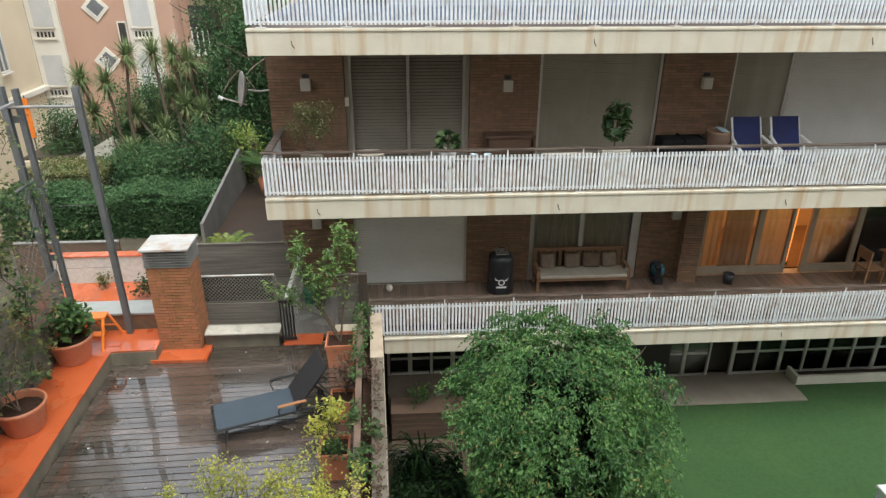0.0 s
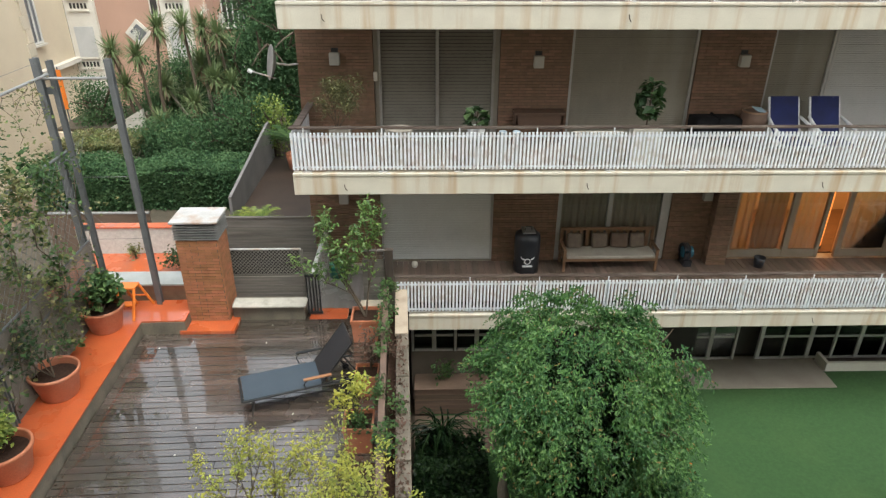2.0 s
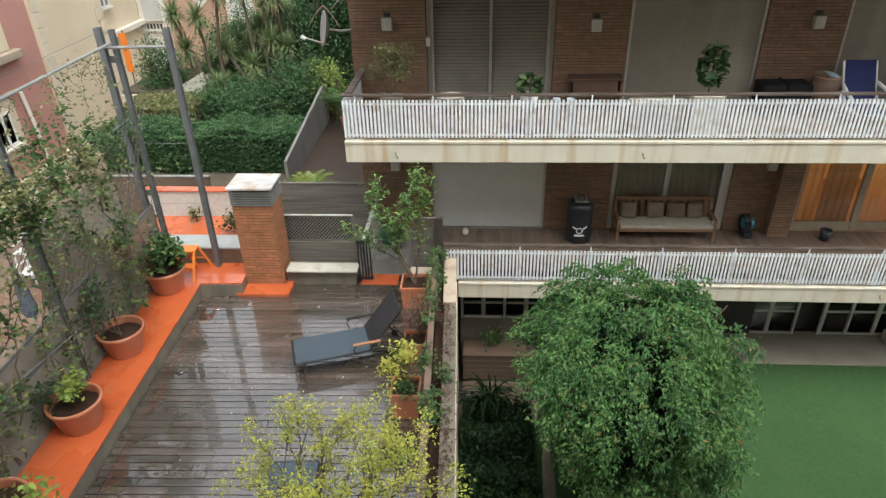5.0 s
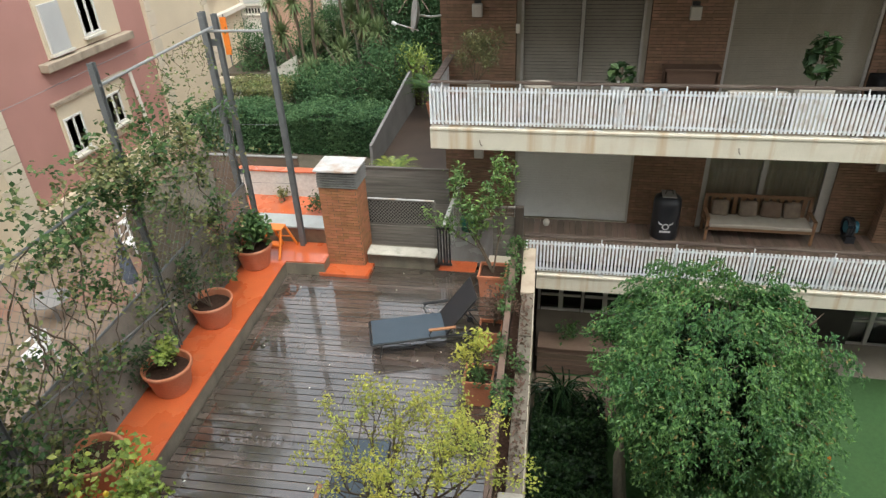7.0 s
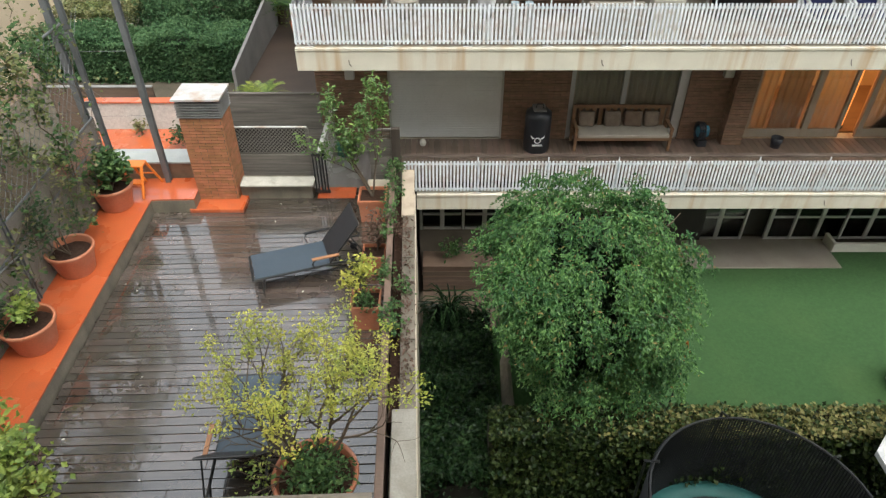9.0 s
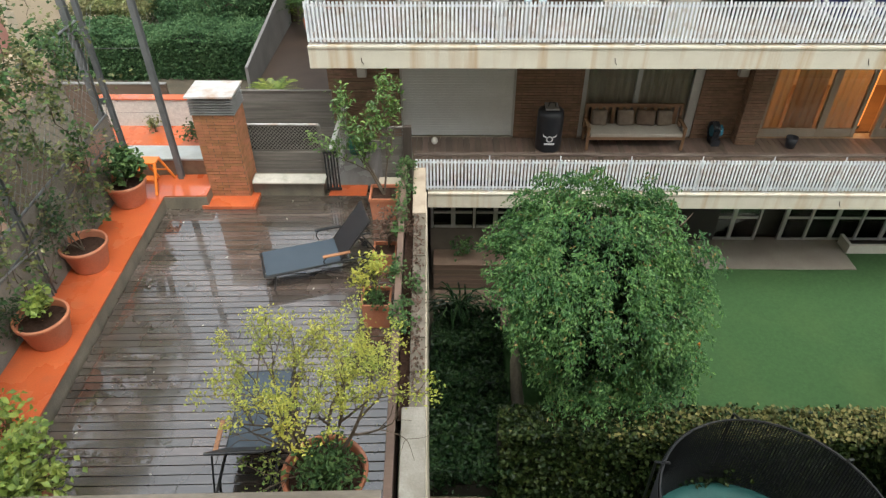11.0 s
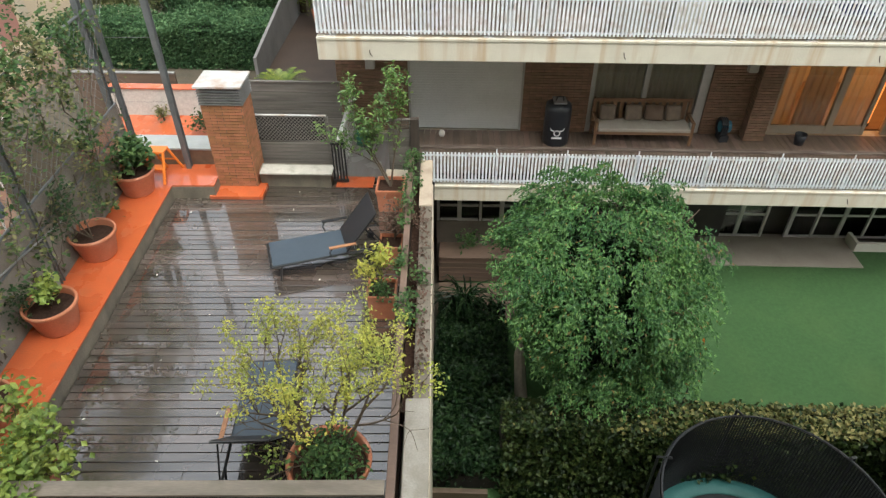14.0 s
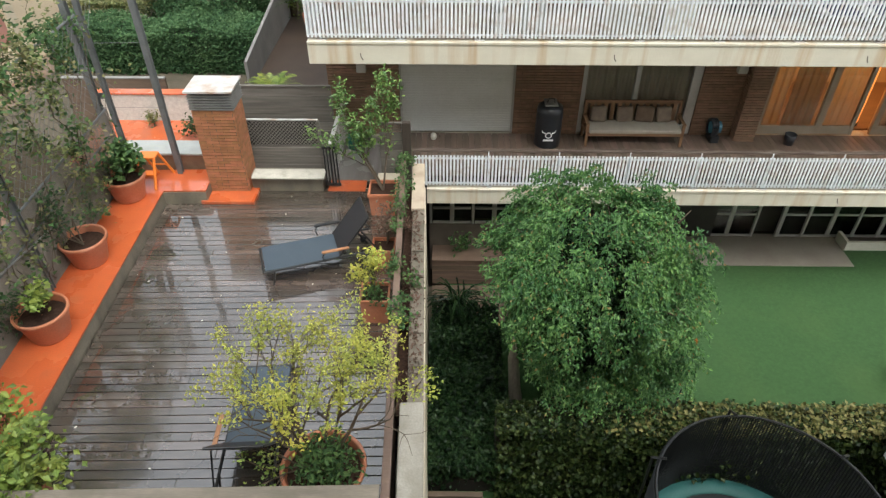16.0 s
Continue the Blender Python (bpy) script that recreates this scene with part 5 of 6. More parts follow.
for k in range(60):
    a = rng.uniform(0, 6.28)
    L = rng.uniform(0.45, 0.8)
    d = Vector((math.cos(a), math.sin(a), 0))
    b0 = Vector((2.75 + rng.normal(0, 0.1), -1.1 + rng.normal(0, 0.1), -2.5))
    pp = [b0, b0 + d * L * 0.35 + Vector((0, 0, L * 0.6)), b0 + d * L * 0.75 + Vector((0, 0, L * 0.55)), b0 + d * L + Vector((0, 0, L * 0.25))]
    tube(bm, pp, [0.016, 0.02, 0.014, 0.003], 4)
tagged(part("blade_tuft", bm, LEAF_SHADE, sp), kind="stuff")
shrub("climbing_sapling", (2.75, 0.7, -2.34), 0.55, LEAF_MID, 160, 0.09, "small leafy sapling against the garden wall", r=0.01)

# citrus tree and shrubs in the planters
shrub("citrus_tree", (1.3, -0.9, 0.42), 2.0, LEAF_CITRUS, 1500, 0.09, "small citrus tree with bright green leaves", "tree", depth=3, sub=3, spread=0.34, r=0.022, clump=0.06, stems=3, lift=0.34, lean=(-0.1, 0))
shrub("yellow_shrub", (1.4, -3.85, 0.42), 0.9, LEAF_YEL, 420, 0.075, "thin yellow-green shrub in a square planter", depth=2, r=0.012, clump=0.05)
shrub("leafy_herb", (1.45, -3.95, 0.42), 0.35, LEAF_MID, 260, 0.06, "low green herb in a square planter", depth=1, r=0.008, clump=0.07)
ys = thing("yellowing_bush", "spreading bush with small yellow leaves", "bush", (1.13, -7.0, 0.52))
tips, bm = [], bmesh.new()
for lx, ly, L in ((-0.5, 0.25, 0.95), (-0.35, 0.4, 0.9), (-0.62, 0.1, 0.85), (-0.12, 0.3, 0.9), (0.3, 0.3, 1.0), (0.5, 0.4, 0.96), (0.22, 0.5, 0.95)):
    branch(bm, (1.08 + 0.1 * lx, -7.0, 0.52), Vector((lx, ly, 1)), L, 0.032, 3, tips, 0.55, 3, 0.2)
part("stem", bm, BARK, ys)
tips = sorted(tips, key=lambda e: e[0].z)[int(0.36 * len(tips)):]
t = np.array([np.array(a) * f + np.array(b) * (1 - f) for a, b in tips for f in rng.uniform(0.0, 1.15, int(rng.integers(18, 64)))])
tagged(leaves("foliage", t + rng.normal(0, 0.05, t.shape), 0.04, LEAF_YEL, ys, wide=0.55), kind="stuff")
tips, bm = [], bmesh.new()
for lx, ly in ((-0.9, 0.1), (-1.0, -0.15), (-0.6, -0.3)):
    branch(bm, (0.95, -7.0, 0.55), Vector((lx, ly, 0.45)), 0.55, 0.012, 1, tips, 0.5, 3, -0.1)
part("low_stem", bm, BARK, ys)
t = np.array([np.array(a) * f + np.array(b) * (1 - f) for a, b in tips for f in rng.uniform(0.0, 1.1, 14)])
tagged(leaves("low_foliage", t + rng.normal(0, 0.05, t.shape), 0.05, LEAF_LIME, ys, "low pale green sprays", wide=0.55), kind="stuff")
shrub("pot_greenery", (1.16, -7.05, 0.5), 0.5, LEAF_MID, 900, 0.075, "low green plants under the bush in the big pot", depth=2, r=0.008, clump=0.12, stems=5)
shrub("dead_shrub", (1.5, -2.45, 0.36), 0.62, LEAF_DEAD, 500, 0.06, "dried brown shrub in a planter beside the parapet", depth=3, r=0.012, clump=0.06, stems=4, spread=0.4, lean=(0.1, 0))
# plants of the ledge pots
shrub("potted_plant", (-3.55, -1.0, 0.70), 0.7, LEAF_MID, 480, 0.13, "bushy green plant in a terracotta pot", "plant", depth=2, r=0.012, clump=0.10, stems=4, wide=0.75)
shrub("potted_plant", (-3.45, -3.0, 0.70), 1.15, LEAF_DARK, 420, 0.075, "sparse dark green shrub in a terracotta pot", "plant", depth=3, sub=2, r=0.014, clump=0.07)
shrub("potted_plant", (-3.38, -4.55, 0.66), 0.55, LEAF_LIME, 240, 0.085, "small lime green plant in a terracotta pot", "plant", depth=2, r=0.009, clump=0.05, stems=2, wide=0.8)
shrub("potted_plant", (-3.72, -4.7, 0.6), 0.5, LEAF_DARK, 260, 0.07, "dark green plant beside the fence", "plant", depth=2, r=0.009, clump=0.09, stems=3)
shrub("potted_plant", (-3.36, -6.4, 0.70), 0.25, LEAF_MID, 60, 0.05, "small seedlings in a terracotta pot", "plant", depth=1, r=0.006, clump=0.08, stems=2)
lm = shrub("lemon_tree", (-2.45, -7.15, 0.0), 1.3, LEAF_LIME, 1500, 0.09, "lemon tree with glossy leaves and yellow fruit", "tree", depth=3, sub=3, r=0.022, clump=0.08, stems=4, wide=0.7)
for k in range(7):
    c = (-2.45 + rng.normal(0, 0.22), -7.05 + rng.normal(0, 0.22), 0.95 + rng.normal(0, 0.12))
    part("lemon", lathe(bmesh.new(), [(0.0, -0.045), (0.02, -0.038), (0.036, 0.0), (0.02, 0.038), (0.0, 0.046)], 10, c), LEMON, lm, smooth=True)
round_pot(-2.45, -7.15, 0.0, 0.3, 0.42, "round terracotta pot with a lemon tree")

# climbers on the mesh fence
vn = thing("fence_climber", "straggling climber with small mixed leaves on the fence", "climber", (-3.85, -4, 0.4))
bm = bmesh.new()
cl = []
for k in range(66):
    y0 = rng.uniform(-8.2, -0.2)
    z = 0.4
    p = Vector((-3.88, y0, z))
    d = Vector((0, rng.normal(0, 0.35), 1))
    pp = [p.copy()]
    top = rng.uniform(1.2, 3.5) if rng.uniform() < 0.8 else rng.uniform(2.8, 4.2)
    while p.z < top and len(pp) < 40:
        d = Vector((d.x * 0.6 + rng.normal(0, 0.22), d.y * 0.8 + rng.normal(0, 0.3), max(0.25, d.z * 0.9 + rng.normal(0.1, 0.15)))).normalized()
        p = p + d * 0.13
        p.x = min(max(p.x, -4.2), -3.7)
        pp.append(p.copy())
        if rng.uniform() < 0.6:
            cl.append(np.array(p))
    tube(bm, pp, rng.uniform(0.005, 0.013), 4)
    part("stem", bm, BARK, vn)
    bm = bmesh.new()
bm.free()
stems = np.array(cl)
def vine_clump(y, z, sy, sz):
    """Leaves round a short twig beside the fence."""
    c = np.array([-3.88 + rng.normal(0, 0.16), y + rng.normal(0, sy), z + rng.normal(0, sz)])
    k = int(rng.integers(18, 50))
    d = rng.normal(0, 1, 3) * (0.6, 1.0, 0.5)
    s = rng.uniform(-0.35, 0.35, k)[:, None]
    return c + s * d + rng.normal(0, 0.07, (k, 3))
cl = [vine_clump(rng.uniform(-8.4, -0.1), 3.55, 0.1, 0.22) for k in range(72)]
cl += [vine_clump(-3.6, 3.65, 0.8, 0.32) for k in range(62)]
cl += [vine_clump(-2.0, 2.4, 0.8, 0.6) for k in range(40)]
cl += [vine_clump(rng.uniform(-8.4, -3.5), 2.5, 0.1, 0.6) for k in range(52)]
cl += [vine_clump(-7.3, 1.2, 0.55, 0.6) for k in range(80)]
cl += [vine_clump(rng.uniform(-6.4, -1.0), 1.1, 0.1, 0.4) for k in range(40)]
cl = np.concatenate(cl)
cl = np.concatenate([cl[cl[:, 2] > 0.42], stems + rng.normal(0, 0.06, stems.shape)])
half = np.array([noise.noise(Vector(q * 1.6)) for q in cl]) + rng.normal(0, 0.2, len(cl)) > -0.05
tagged(leaves("vine_leaves", cl[half], 0.078, LEAF_VINE, vn, wide=0.75), kind="stuff")
tagged(leaves("vine_leaves", cl[~half], 0.084, LEAF_MID, vn, wide=0.75), kind="stuff")

# tendrils hanging from the top rail
tv = thing("rail_climber", "thin climber hanging from the top fence rail", "climber", (-3.9, -2, 4.8))
bm = bmesh.new()
tp_pts = []
for k in range(13):
    y0 = -3.3 + 3.1 * rng.uniform(0, 1)
    p = Vector((-3.92 + rng.normal(0, 0.05), y0, 4.86))
    pp = [p.copy()]
    for i in range(int(rng.integers(2, 9))):
        p = p + Vector((rng.normal(0, 0.05), rng.normal(0, 0.06), -0.09))
        pp.append(p.copy())
        tp_pts.append(np.array(p))
    tube(bm, pp, 0.005, 4)
    part("stem", bm, BARK, tv)
    bm = bmesh.new()
bm.free()
tp_pts = np.repeat(np.array(tp_pts), 4, 0)
tagged(leaves("vine_leaves", tp_pts + rng.normal(0, 0.08, tp_pts.shape), 0.07, LEAF_VINE, tv, wide=0.7), kind="stuff")

# ivy along the parapet
iv = thing("parapet_ivy", "ivy trailing along the timber rail of the parapet", "ivy", (1.8, -3, 0.9))
pts = []
bm = bmesh.new()
for k in range(16):
    y0 = rng.uniform(-6.2, -0.5)
    p = Vector((1.76 + rng.normal(0, 0.05), y0, 0.97))
    pp = [p.copy()]
    for i in range(9):
        p = p + Vector((rng.normal(0, 0.045), rng.normal(0, 0.09), rng.normal(-0.005, 0.04)))
        p.x = min(max(p.x, 1.58), 1.98)
        p.z = max(p.z, 0.9)
        pp.append(p.copy())
        pts.append(np.array(p))
    tube(bm, pp, 0.005, 4)
tagged(part("stem", bm, BARK, iv), kind="stuff")
pts = np.repeat(np.array(pts), 9, 0) + rng.normal(0, 0.06, (len(pts) * 9, 3))
tagged(leaves("ivy_leaves", pts, 0.058, LEAF_MID, iv, wide=0.75), kind="stuff")

dl = np.stack([rng.normal(1.96, 0.05, 420), rng.uniform(-6.2, -2.2, 420), rng.uniform(0.862, 0.875, 420)], 1)
tagged(leaves("dead_leaves", dl, 0.055, LEAF_DEAD, iv, "dry brown leaves on the coping", droop=0.0), kind="stuff")

# balcony plants
def ficus(x, y, z, h, n, label):
    f = thing("pot_plant", label, "plant", (x, y, z))
    part("stem", T([(x, y, z), (x + 0.02, y, z + h)], 0.014), BARK, f)
    a = rng.uniform(0, 6.28, n)
    t = rng.uniform(0.25, 1.05, n)
    rr = 0.05 + 0.16 * np.sin(np.clip(t, 0, 1) * 2.6)
    q = np.stack([x + rr * np.cos(a), y + rr * np.sin(a), z + h * t], 1)
    tagged(leaves("foliage", q, 0.2, LEAF_DARK, f, droop=0.2, wide=0.7), kind="stuff")
ficus(6.62, 0.42, 3.72, 0.84, 110, "dark green fiddle leaf plant in a planter box")
ficus(3.42, 0.45, 3.70, 0.34, 44, "small dark green plant in a white pot")
shrub("straggly_shrub", (0.84, 0.42, 3.7), 0.92, LEAF_OLIVE, 2600, 0.052, "dry straggly shrub in a balcony planter", depth=3, r=0.008, clump=0.06, stems=6, spread=0.4, lift=0.3)
shrub("straggly_shrub", (14.0, 0.42, 3.7), 0.5, LEAF_VINE, 200, 0.055, "dry straggly shrub in a balcony planter", depth=2, r=0.01, clump=0.06, stems=3)


# ---- garden beyond: hedge, yuccas, trees ----
h2 = thing("hedge", "dark clipped hedge across the garden beyond", "hedge", (-6, 7.5, -0.7))
n = 36000
x = rng.uniform(-9.2, -2.95, n)
pick = rng.uniform(0, 1, n) < 0.55
fy = 7.0 + 0.25 * np.array([noise.noise(Vector((v * 0.8, 2, 0))) for v in x])
py = np.where(pick, fy + rng.normal(0, 0.06, n), fy + rng.uniform(0, 1.6, n))
ptop = 0.5 + 0.22 * np.array([noise.noise(Vector((v * 0.7, 7, 0))) for v in x])
pz = np.where(pick, rng.uniform(-0.75, 0.5, n), ptop + rng.normal(0, 0.06, n))
tagged(leaves("foliage", np.stack([x, py, np.minimum(pz, ptop + 0.1)], 1), 0.078, LEAF_GARDEN, h2, wide=0.7), kind="stuff")
# inner shade of this hedge, as a box of near-black colour
part("twig_core", B(-9.2, -2.95, 7.3, 8.5, -0.75, 0.25), DECKSUB_SHADE, h2)
h3 = thing("hedge", "yellow-green hedge running beside the cream wall", "hedge", (-8.6, 9.5, -0.7))
n = 9000
p = np.stack([rng.uniform(-9.3, -6.8, n), rng.uniform(8.6, 10.4, n), np.zeros(n)], 1)
p[:, 2] = 0.85 - np.abs(rng.normal(0, 0.25, n))
tagged(leaves("foliage", p, 0.078, LEAF_VINE, h3, wide=0.7), kind="stuff")


def yucca(x, y, z, h, heads, label, reach=0.95, low=0.6):
    t = thing("yucca", label, "palm tree", (x, y, z), group="yuccas in the garden")
    tops = []
    for k in range(heads):
        bm = bmesh.new()
        a = rng.uniform(0, 6.28)
        q = Vector((x + reach * math.cos(a) * rng.uniform(0.1, 1), y + reach * math.sin(a) * rng.uniform(0.1, 1), z + h * rng.uniform(low, 1.0)))
        foot = Vector((x + rng.normal(0.35, 0.3), y + rng.normal(0, 0.2), z))
        tube(bm, [foot, foot.lerp(q, 0.5) + Vector((rng.normal(0, 0.1), 0, 0.1)), q], [0.075, 0.06, 0.045], 6)
        tops.append(q)
        part("trunk", bm, PALEBARK if k % 2 else BARK, t)

    def blades(name, material, count, lift, long, short, label=""):
        verts, faces = [], []
        for q in tops:
            for k in range(count):
                d = Vector(rng.normal(0, 1, 3)) + Vector((0, 0, lift))
                d.normalize()
                L = rng.uniform(short, long)
                s = d.cross(Vector((0, 0, 1))).normalized() * 0.024
                o = q + Vector((0, 0, -rng.uniform(0, 0.25)))
                tip = o + d * L + Vector((0, 0, -0.12 if d.z < 0.4 else 0.0))
                i = len(verts)
                verts += [o - s, o + s, o + d * L * 0.55 + s, tip, o + d * L * 0.55 - s]
                faces += [(i, i + 1, i + 2, i + 4), (i + 4, i + 2, i + 3)]
        me = bpy.data.meshes.new(name)
        me.from_pydata([tuple(v) for v in verts], [], faces)
        tagged(link(name, me, material, t, label), kind="stuff")
    blades("crown", LEAF_YUC, 130, 0.35, 0.8, 0.42)
    blades("dead_skirt", LEAF_STRAW, 45, -2.2, 0.6, 0.3, "dry brown hanging blades")
    return t


for x, y, h in ((-8.15, 11.5, 4.2), (-7.2, 11.5, 4.05), (-6.39, 11.5, 5.0), (-5.6, 11.5, 4.95), (-4.95, 11.4, 4.95), (-4.5, 11.5, 4.75), (-7.84, 11.4, 3.0)):
    yucca(x, y, -0.8, h, 1, "tall yucca with a spiky green rosette", 0.1, 0.97)
for x, y, h, k in ((-5.2, 12.2, 4.4, 4), (-6.6, 12.6, 3.8, 3), (-4.6, 11.6, 3.6, 3), (-6.2, 10.6, 2.7, 2)):
    yucca(x, y, -0.8, h, k, "tall yucca with several spiky green rosettes")
for x, y, z in ((-7.13, 11.4, 3.75), (-4.76, 11.4, 4.5), (-4.25, 11.4, 4.25)):
    c = np.array([x, y, z]) + rng.normal(0, 1, (150, 3)) * (0.055, 0.055, 0.10)
    solo_ob = leaves("flower_spike", c, 0.06, BLOOM, None)
    tagged(solo_ob, "white flower spike of a yucca", "flower", "yucca flowers", "stuff")


def broadleaf(x, y, z, h, r, n, material, label, size=0.2):
    t = thing("tree", label, "tree", (x, y, z), group="garden trees")
    bm = bmesh.new()
    tips = []
    tube(bm, [(x, y, z), (x + 0.1, y, z + h * 0.45)], [0.2, 0.13], 8)
    for k in range(6):
        a = k * 1.1
        branch(bm, (x + 0.08, y, z + h * 0.3 + 0.06 * h * k), (math.cos(a), math.sin(a), 0.9), h * 0.3, 0.06, 1, tips)
    part("trunk", bm, BARK, t)

    def pt():
        v = rng.normal(0, 1, 3)
        v /= np.linalg.norm(v)
        b = 1 + 0.35 * noise.noise(Vector(v * 2) + Vector((x, y, 0)))
        return v * b * rng.uniform(0.5, 1) * np.array([r, r, h * 0.48]) + np.array([x, y, z + h * 0.56])
    tagged(leaves("crown", clumps(n // 16, 16, pt, (0.22, 0.22, 0.2)), size, material, t, droop=0.5), kind="stuff")


for x, y, h, r in ((-3.9, 12.6, 4.6, 1.5), (-2.5, 14.6, 6.8, 1.3), (-3.2, 16.2, 7.4, 1.4), (-1.8, 17.6, 7.0, 2.2), (-5.6, 13.8, 4.0, 1.5), (-7.2, 14.4, 3.2, 1.4), (-3.7, 10.2, 2.7, 0.95), (-4.9, 9.4, 2.0, 0.95), (-6.3, 10.3, 1.9, 1.1), (-7.4, 12.6, 2.2, 1.1)):
    broadleaf(x, y, -0.8, h, r, 9500, LEAF_GARDEN, "dense dark green garden tree", 0.105)
for x, y, h, r in ((-2.9, 12.9, 5.6, 1.2), (-3.6, 15.0, 7.6, 1.6), (-2.2, 13.4, 6.6, 1.0)):
    broadleaf(x, y, -0.8, h, r, 15000, LEAF_GARDEN, "tall dense dark green tree beside the flats", 0.12)
broadleaf(-9.7, 13.2, -0.8, 2.7, 0.9, 6000, LEAF_GARDEN, "rounded dark green garden tree", 0.1)
broadleaf(-2.62, 10.2, -0.06, 1.9, 0.5, 2000, LEAF_LIME, "light green climber over the boundary wall", 0.11)


def fern_palm(x, y, z, s, label):
    f = thing("cycad", label, "palm", (x, y, z))
    verts, faces = [], []
    for k in range(34):
        a = rng.uniform(0, 6.28)
        rise = rng.uniform(0.3, 1.2)
        d = Vector((math.cos(a), math.sin(a), rise)).normalized()
        side = d.cross(Vector((0, 0, 1))).normalized()
        for i in range(12):
            u = (i + 2) / 14
            o = Vector((x, y, z)) + d * s * u + Vector((0, 0, -0.45 * s * u * u))
            for sg in (-1, 1):
                tip = o + (side * sg + d * 0.5).normalized() * 0.26 * s * (1.1 - u)
                w = d * 0.02 * s
                j = len(verts)
                verts += [o - w, o + w, tip]
                faces.append((j, j + 1, j + 2))
    me = bpy.data.meshes.new("fronds")
    me.from_pydata([tuple(v) for v in verts], [], faces)
    tagged(link("fronds", me, LEAF_MID if s > 1 else LEAF_LIME, f), kind="stuff")
fern_palm(-1.5, 2.6, 0.85, 0.85, "green feathery cycad behind the board fence")
fern_palm(-1.75, 8.9, 0.75, 1.5, "green feathery palm beside the side passage")
for x, y in ((-1.5, 2.6), (-1.75, 8.9)):
    cp = thing("plant_pot", "terracotta pot with a scaly cycad stem", "pot", (x, y, -0.06))
    part("bowl", lathe(bmesh.new(), [(0.0, 0), (0.22, 0), (0.3, 0.5), (0.26, 0.5), (0.0, 0.45)], 20, (x, y, -0.06)), TERRA, cp, smooth=True)
    part("stem", T([(x, y, 0.3), (x, y, 0.9)], 0.1, 10), BARK, cp)
shrub("terrace_shrub", (-3.0, 1.6, 0.1), 0.55, LEAF_DARK, 420, 0.09, "small round shrub on the next terrace", depth=2, r=0.01, clump=0.1, stems=4)
shrub("terrace_shrub", (-4.3, 2.2, 0.1), 0.35, LEAF_VINE, 160, 0.08, "small dry shrub on the next terrace", depth=2, r=0.01, clump=0.06, stems=3)

# ---- trampoline ----
tr = thing("trampoline", "round trampoline with a black safety net and teal pad", "trampoline", (6.95, -6.3, -3.2))
TX, TY, TZ, TR = 6.98, -6.64, -2.6, 1.58
part("jump_mat", lathe(bmesh.new(), [(0.0, TZ), (TR - 0.28, TZ), (TR - 0.28, TZ - 0.01), (0, TZ - 0.01)], 40, (TX, TY, 0)), NETM, tr)
part("pad", lathe(bmesh.new(), [(TR - 0.3, TZ + 0.012), (TR - 0.29, TZ + 0.04), (TR, TZ + 0.04), (TR + 0.02, TZ + 0.01), (TR - 0.3, TZ + 0.012)], 48, (TX, TY, 0)), TEAL, tr, "teal vinyl edge pad", smooth=True)
for k in range(6):
    a = k * math.pi / 3 + 0.55
    c, s = math.cos(a), math.sin(a)
    part("net_pole", T([(TX + (TR + 0.06) * c, TY + (TR + 0.06) * s, -3.2), (TX + (TR + 0.06) * c, TY + (TR + 0.06) * s, -0.84), (TX + (TR - 0.12) * c, TY + (TR - 0.12) * s, -0.74)], 0.022), ALUDARK, tr)
ring = [(TX + (TR - 0.05) * math.cos(a), TY + (TR - 0.05) * math.sin(a), -0.84) for a in (2 * math.pi * i / 48 for i in range(49))]
part("top_hoop", T(ring, 0.018, 6), ALUDARK, tr)
bm = bmesh.new()
for i in range(230):
    a = 2 * math.pi * i / 230
    tube(bm, [(TX + TR * math.cos(a), TY + TR * math.sin(a), TZ + 0.03), (TX + (TR - 0.05) * math.cos(a), TY + (TR - 0.05) * math.sin(a), -0.84)], 0.0085, 3, caps=False)
for k in range(44):
    z = TZ + 0.05 + k * (1.72 / 44)
    tube(bm, [(TX + (TR - 0.02) * math.cos(a), TY + (TR - 0.02) * math.sin(a), z) for a in (2 * math.pi * i / 60 for i in range(61))], 0.0085, 3, caps=False)
tagged(part("safety_net", bm, NETM, tr), kind="stuff")

# ---- things on the lawns ----
gp = thing("garden_parasol", "open white octagonal parasol on the near lawn", "parasol", (10.29, -6.1, -3.2))
bm = bmesh.new()
rim = [bm.verts.new((10.29 + 1.31 * math.cos(a), -6.1 + 1.31 * math.sin(a), -1.0)) for a in (math.pi / 8 + i * math.pi / 4 for i in range(8))]
low = [bm.verts.new((v.co.x, v.co.y, -1.1)) for v in rim]
apex = bm.verts.new((10.29, -6.1, -0.55))
for i in range(8):
    bm.faces.new((rim[i], rim[(i + 1) % 8], apex))
    bm.faces.new((low[i], low[(i + 1) % 8], rim[(i + 1) % 8], rim[i]))
part("canopy", bm, PLASTIC_W, gp, "white canvas canopy with a short valance")
part("pole", T([(10.29, -6.1, -3.2), (10.29, -6.1, -0.56)], 0.024), GALV, gp)
part("base", lathe(bmesh.new(), [(0.0, 0.0), (0.25, 0.0), (0.24, 0.06), (0.03, 0.09), (0.0, 0.09)], 20, (10.29, -6.1, -3.2)), GREYWALL, gp)
for i in range(8):
    a = math.pi / 8 + i * math.pi / 4
    part("rib", T([(10.29, -6.1, -0.6), (10.29 + 1.29 * math.cos(a), -6.1 + 1.29 * math.sin(a), -1.03)], 0.008, 5), GALV, gp)
sb = thing("storage_box", "white plastic garden storage box on the lawn", "box", (12.55, -2.7, -3.12))
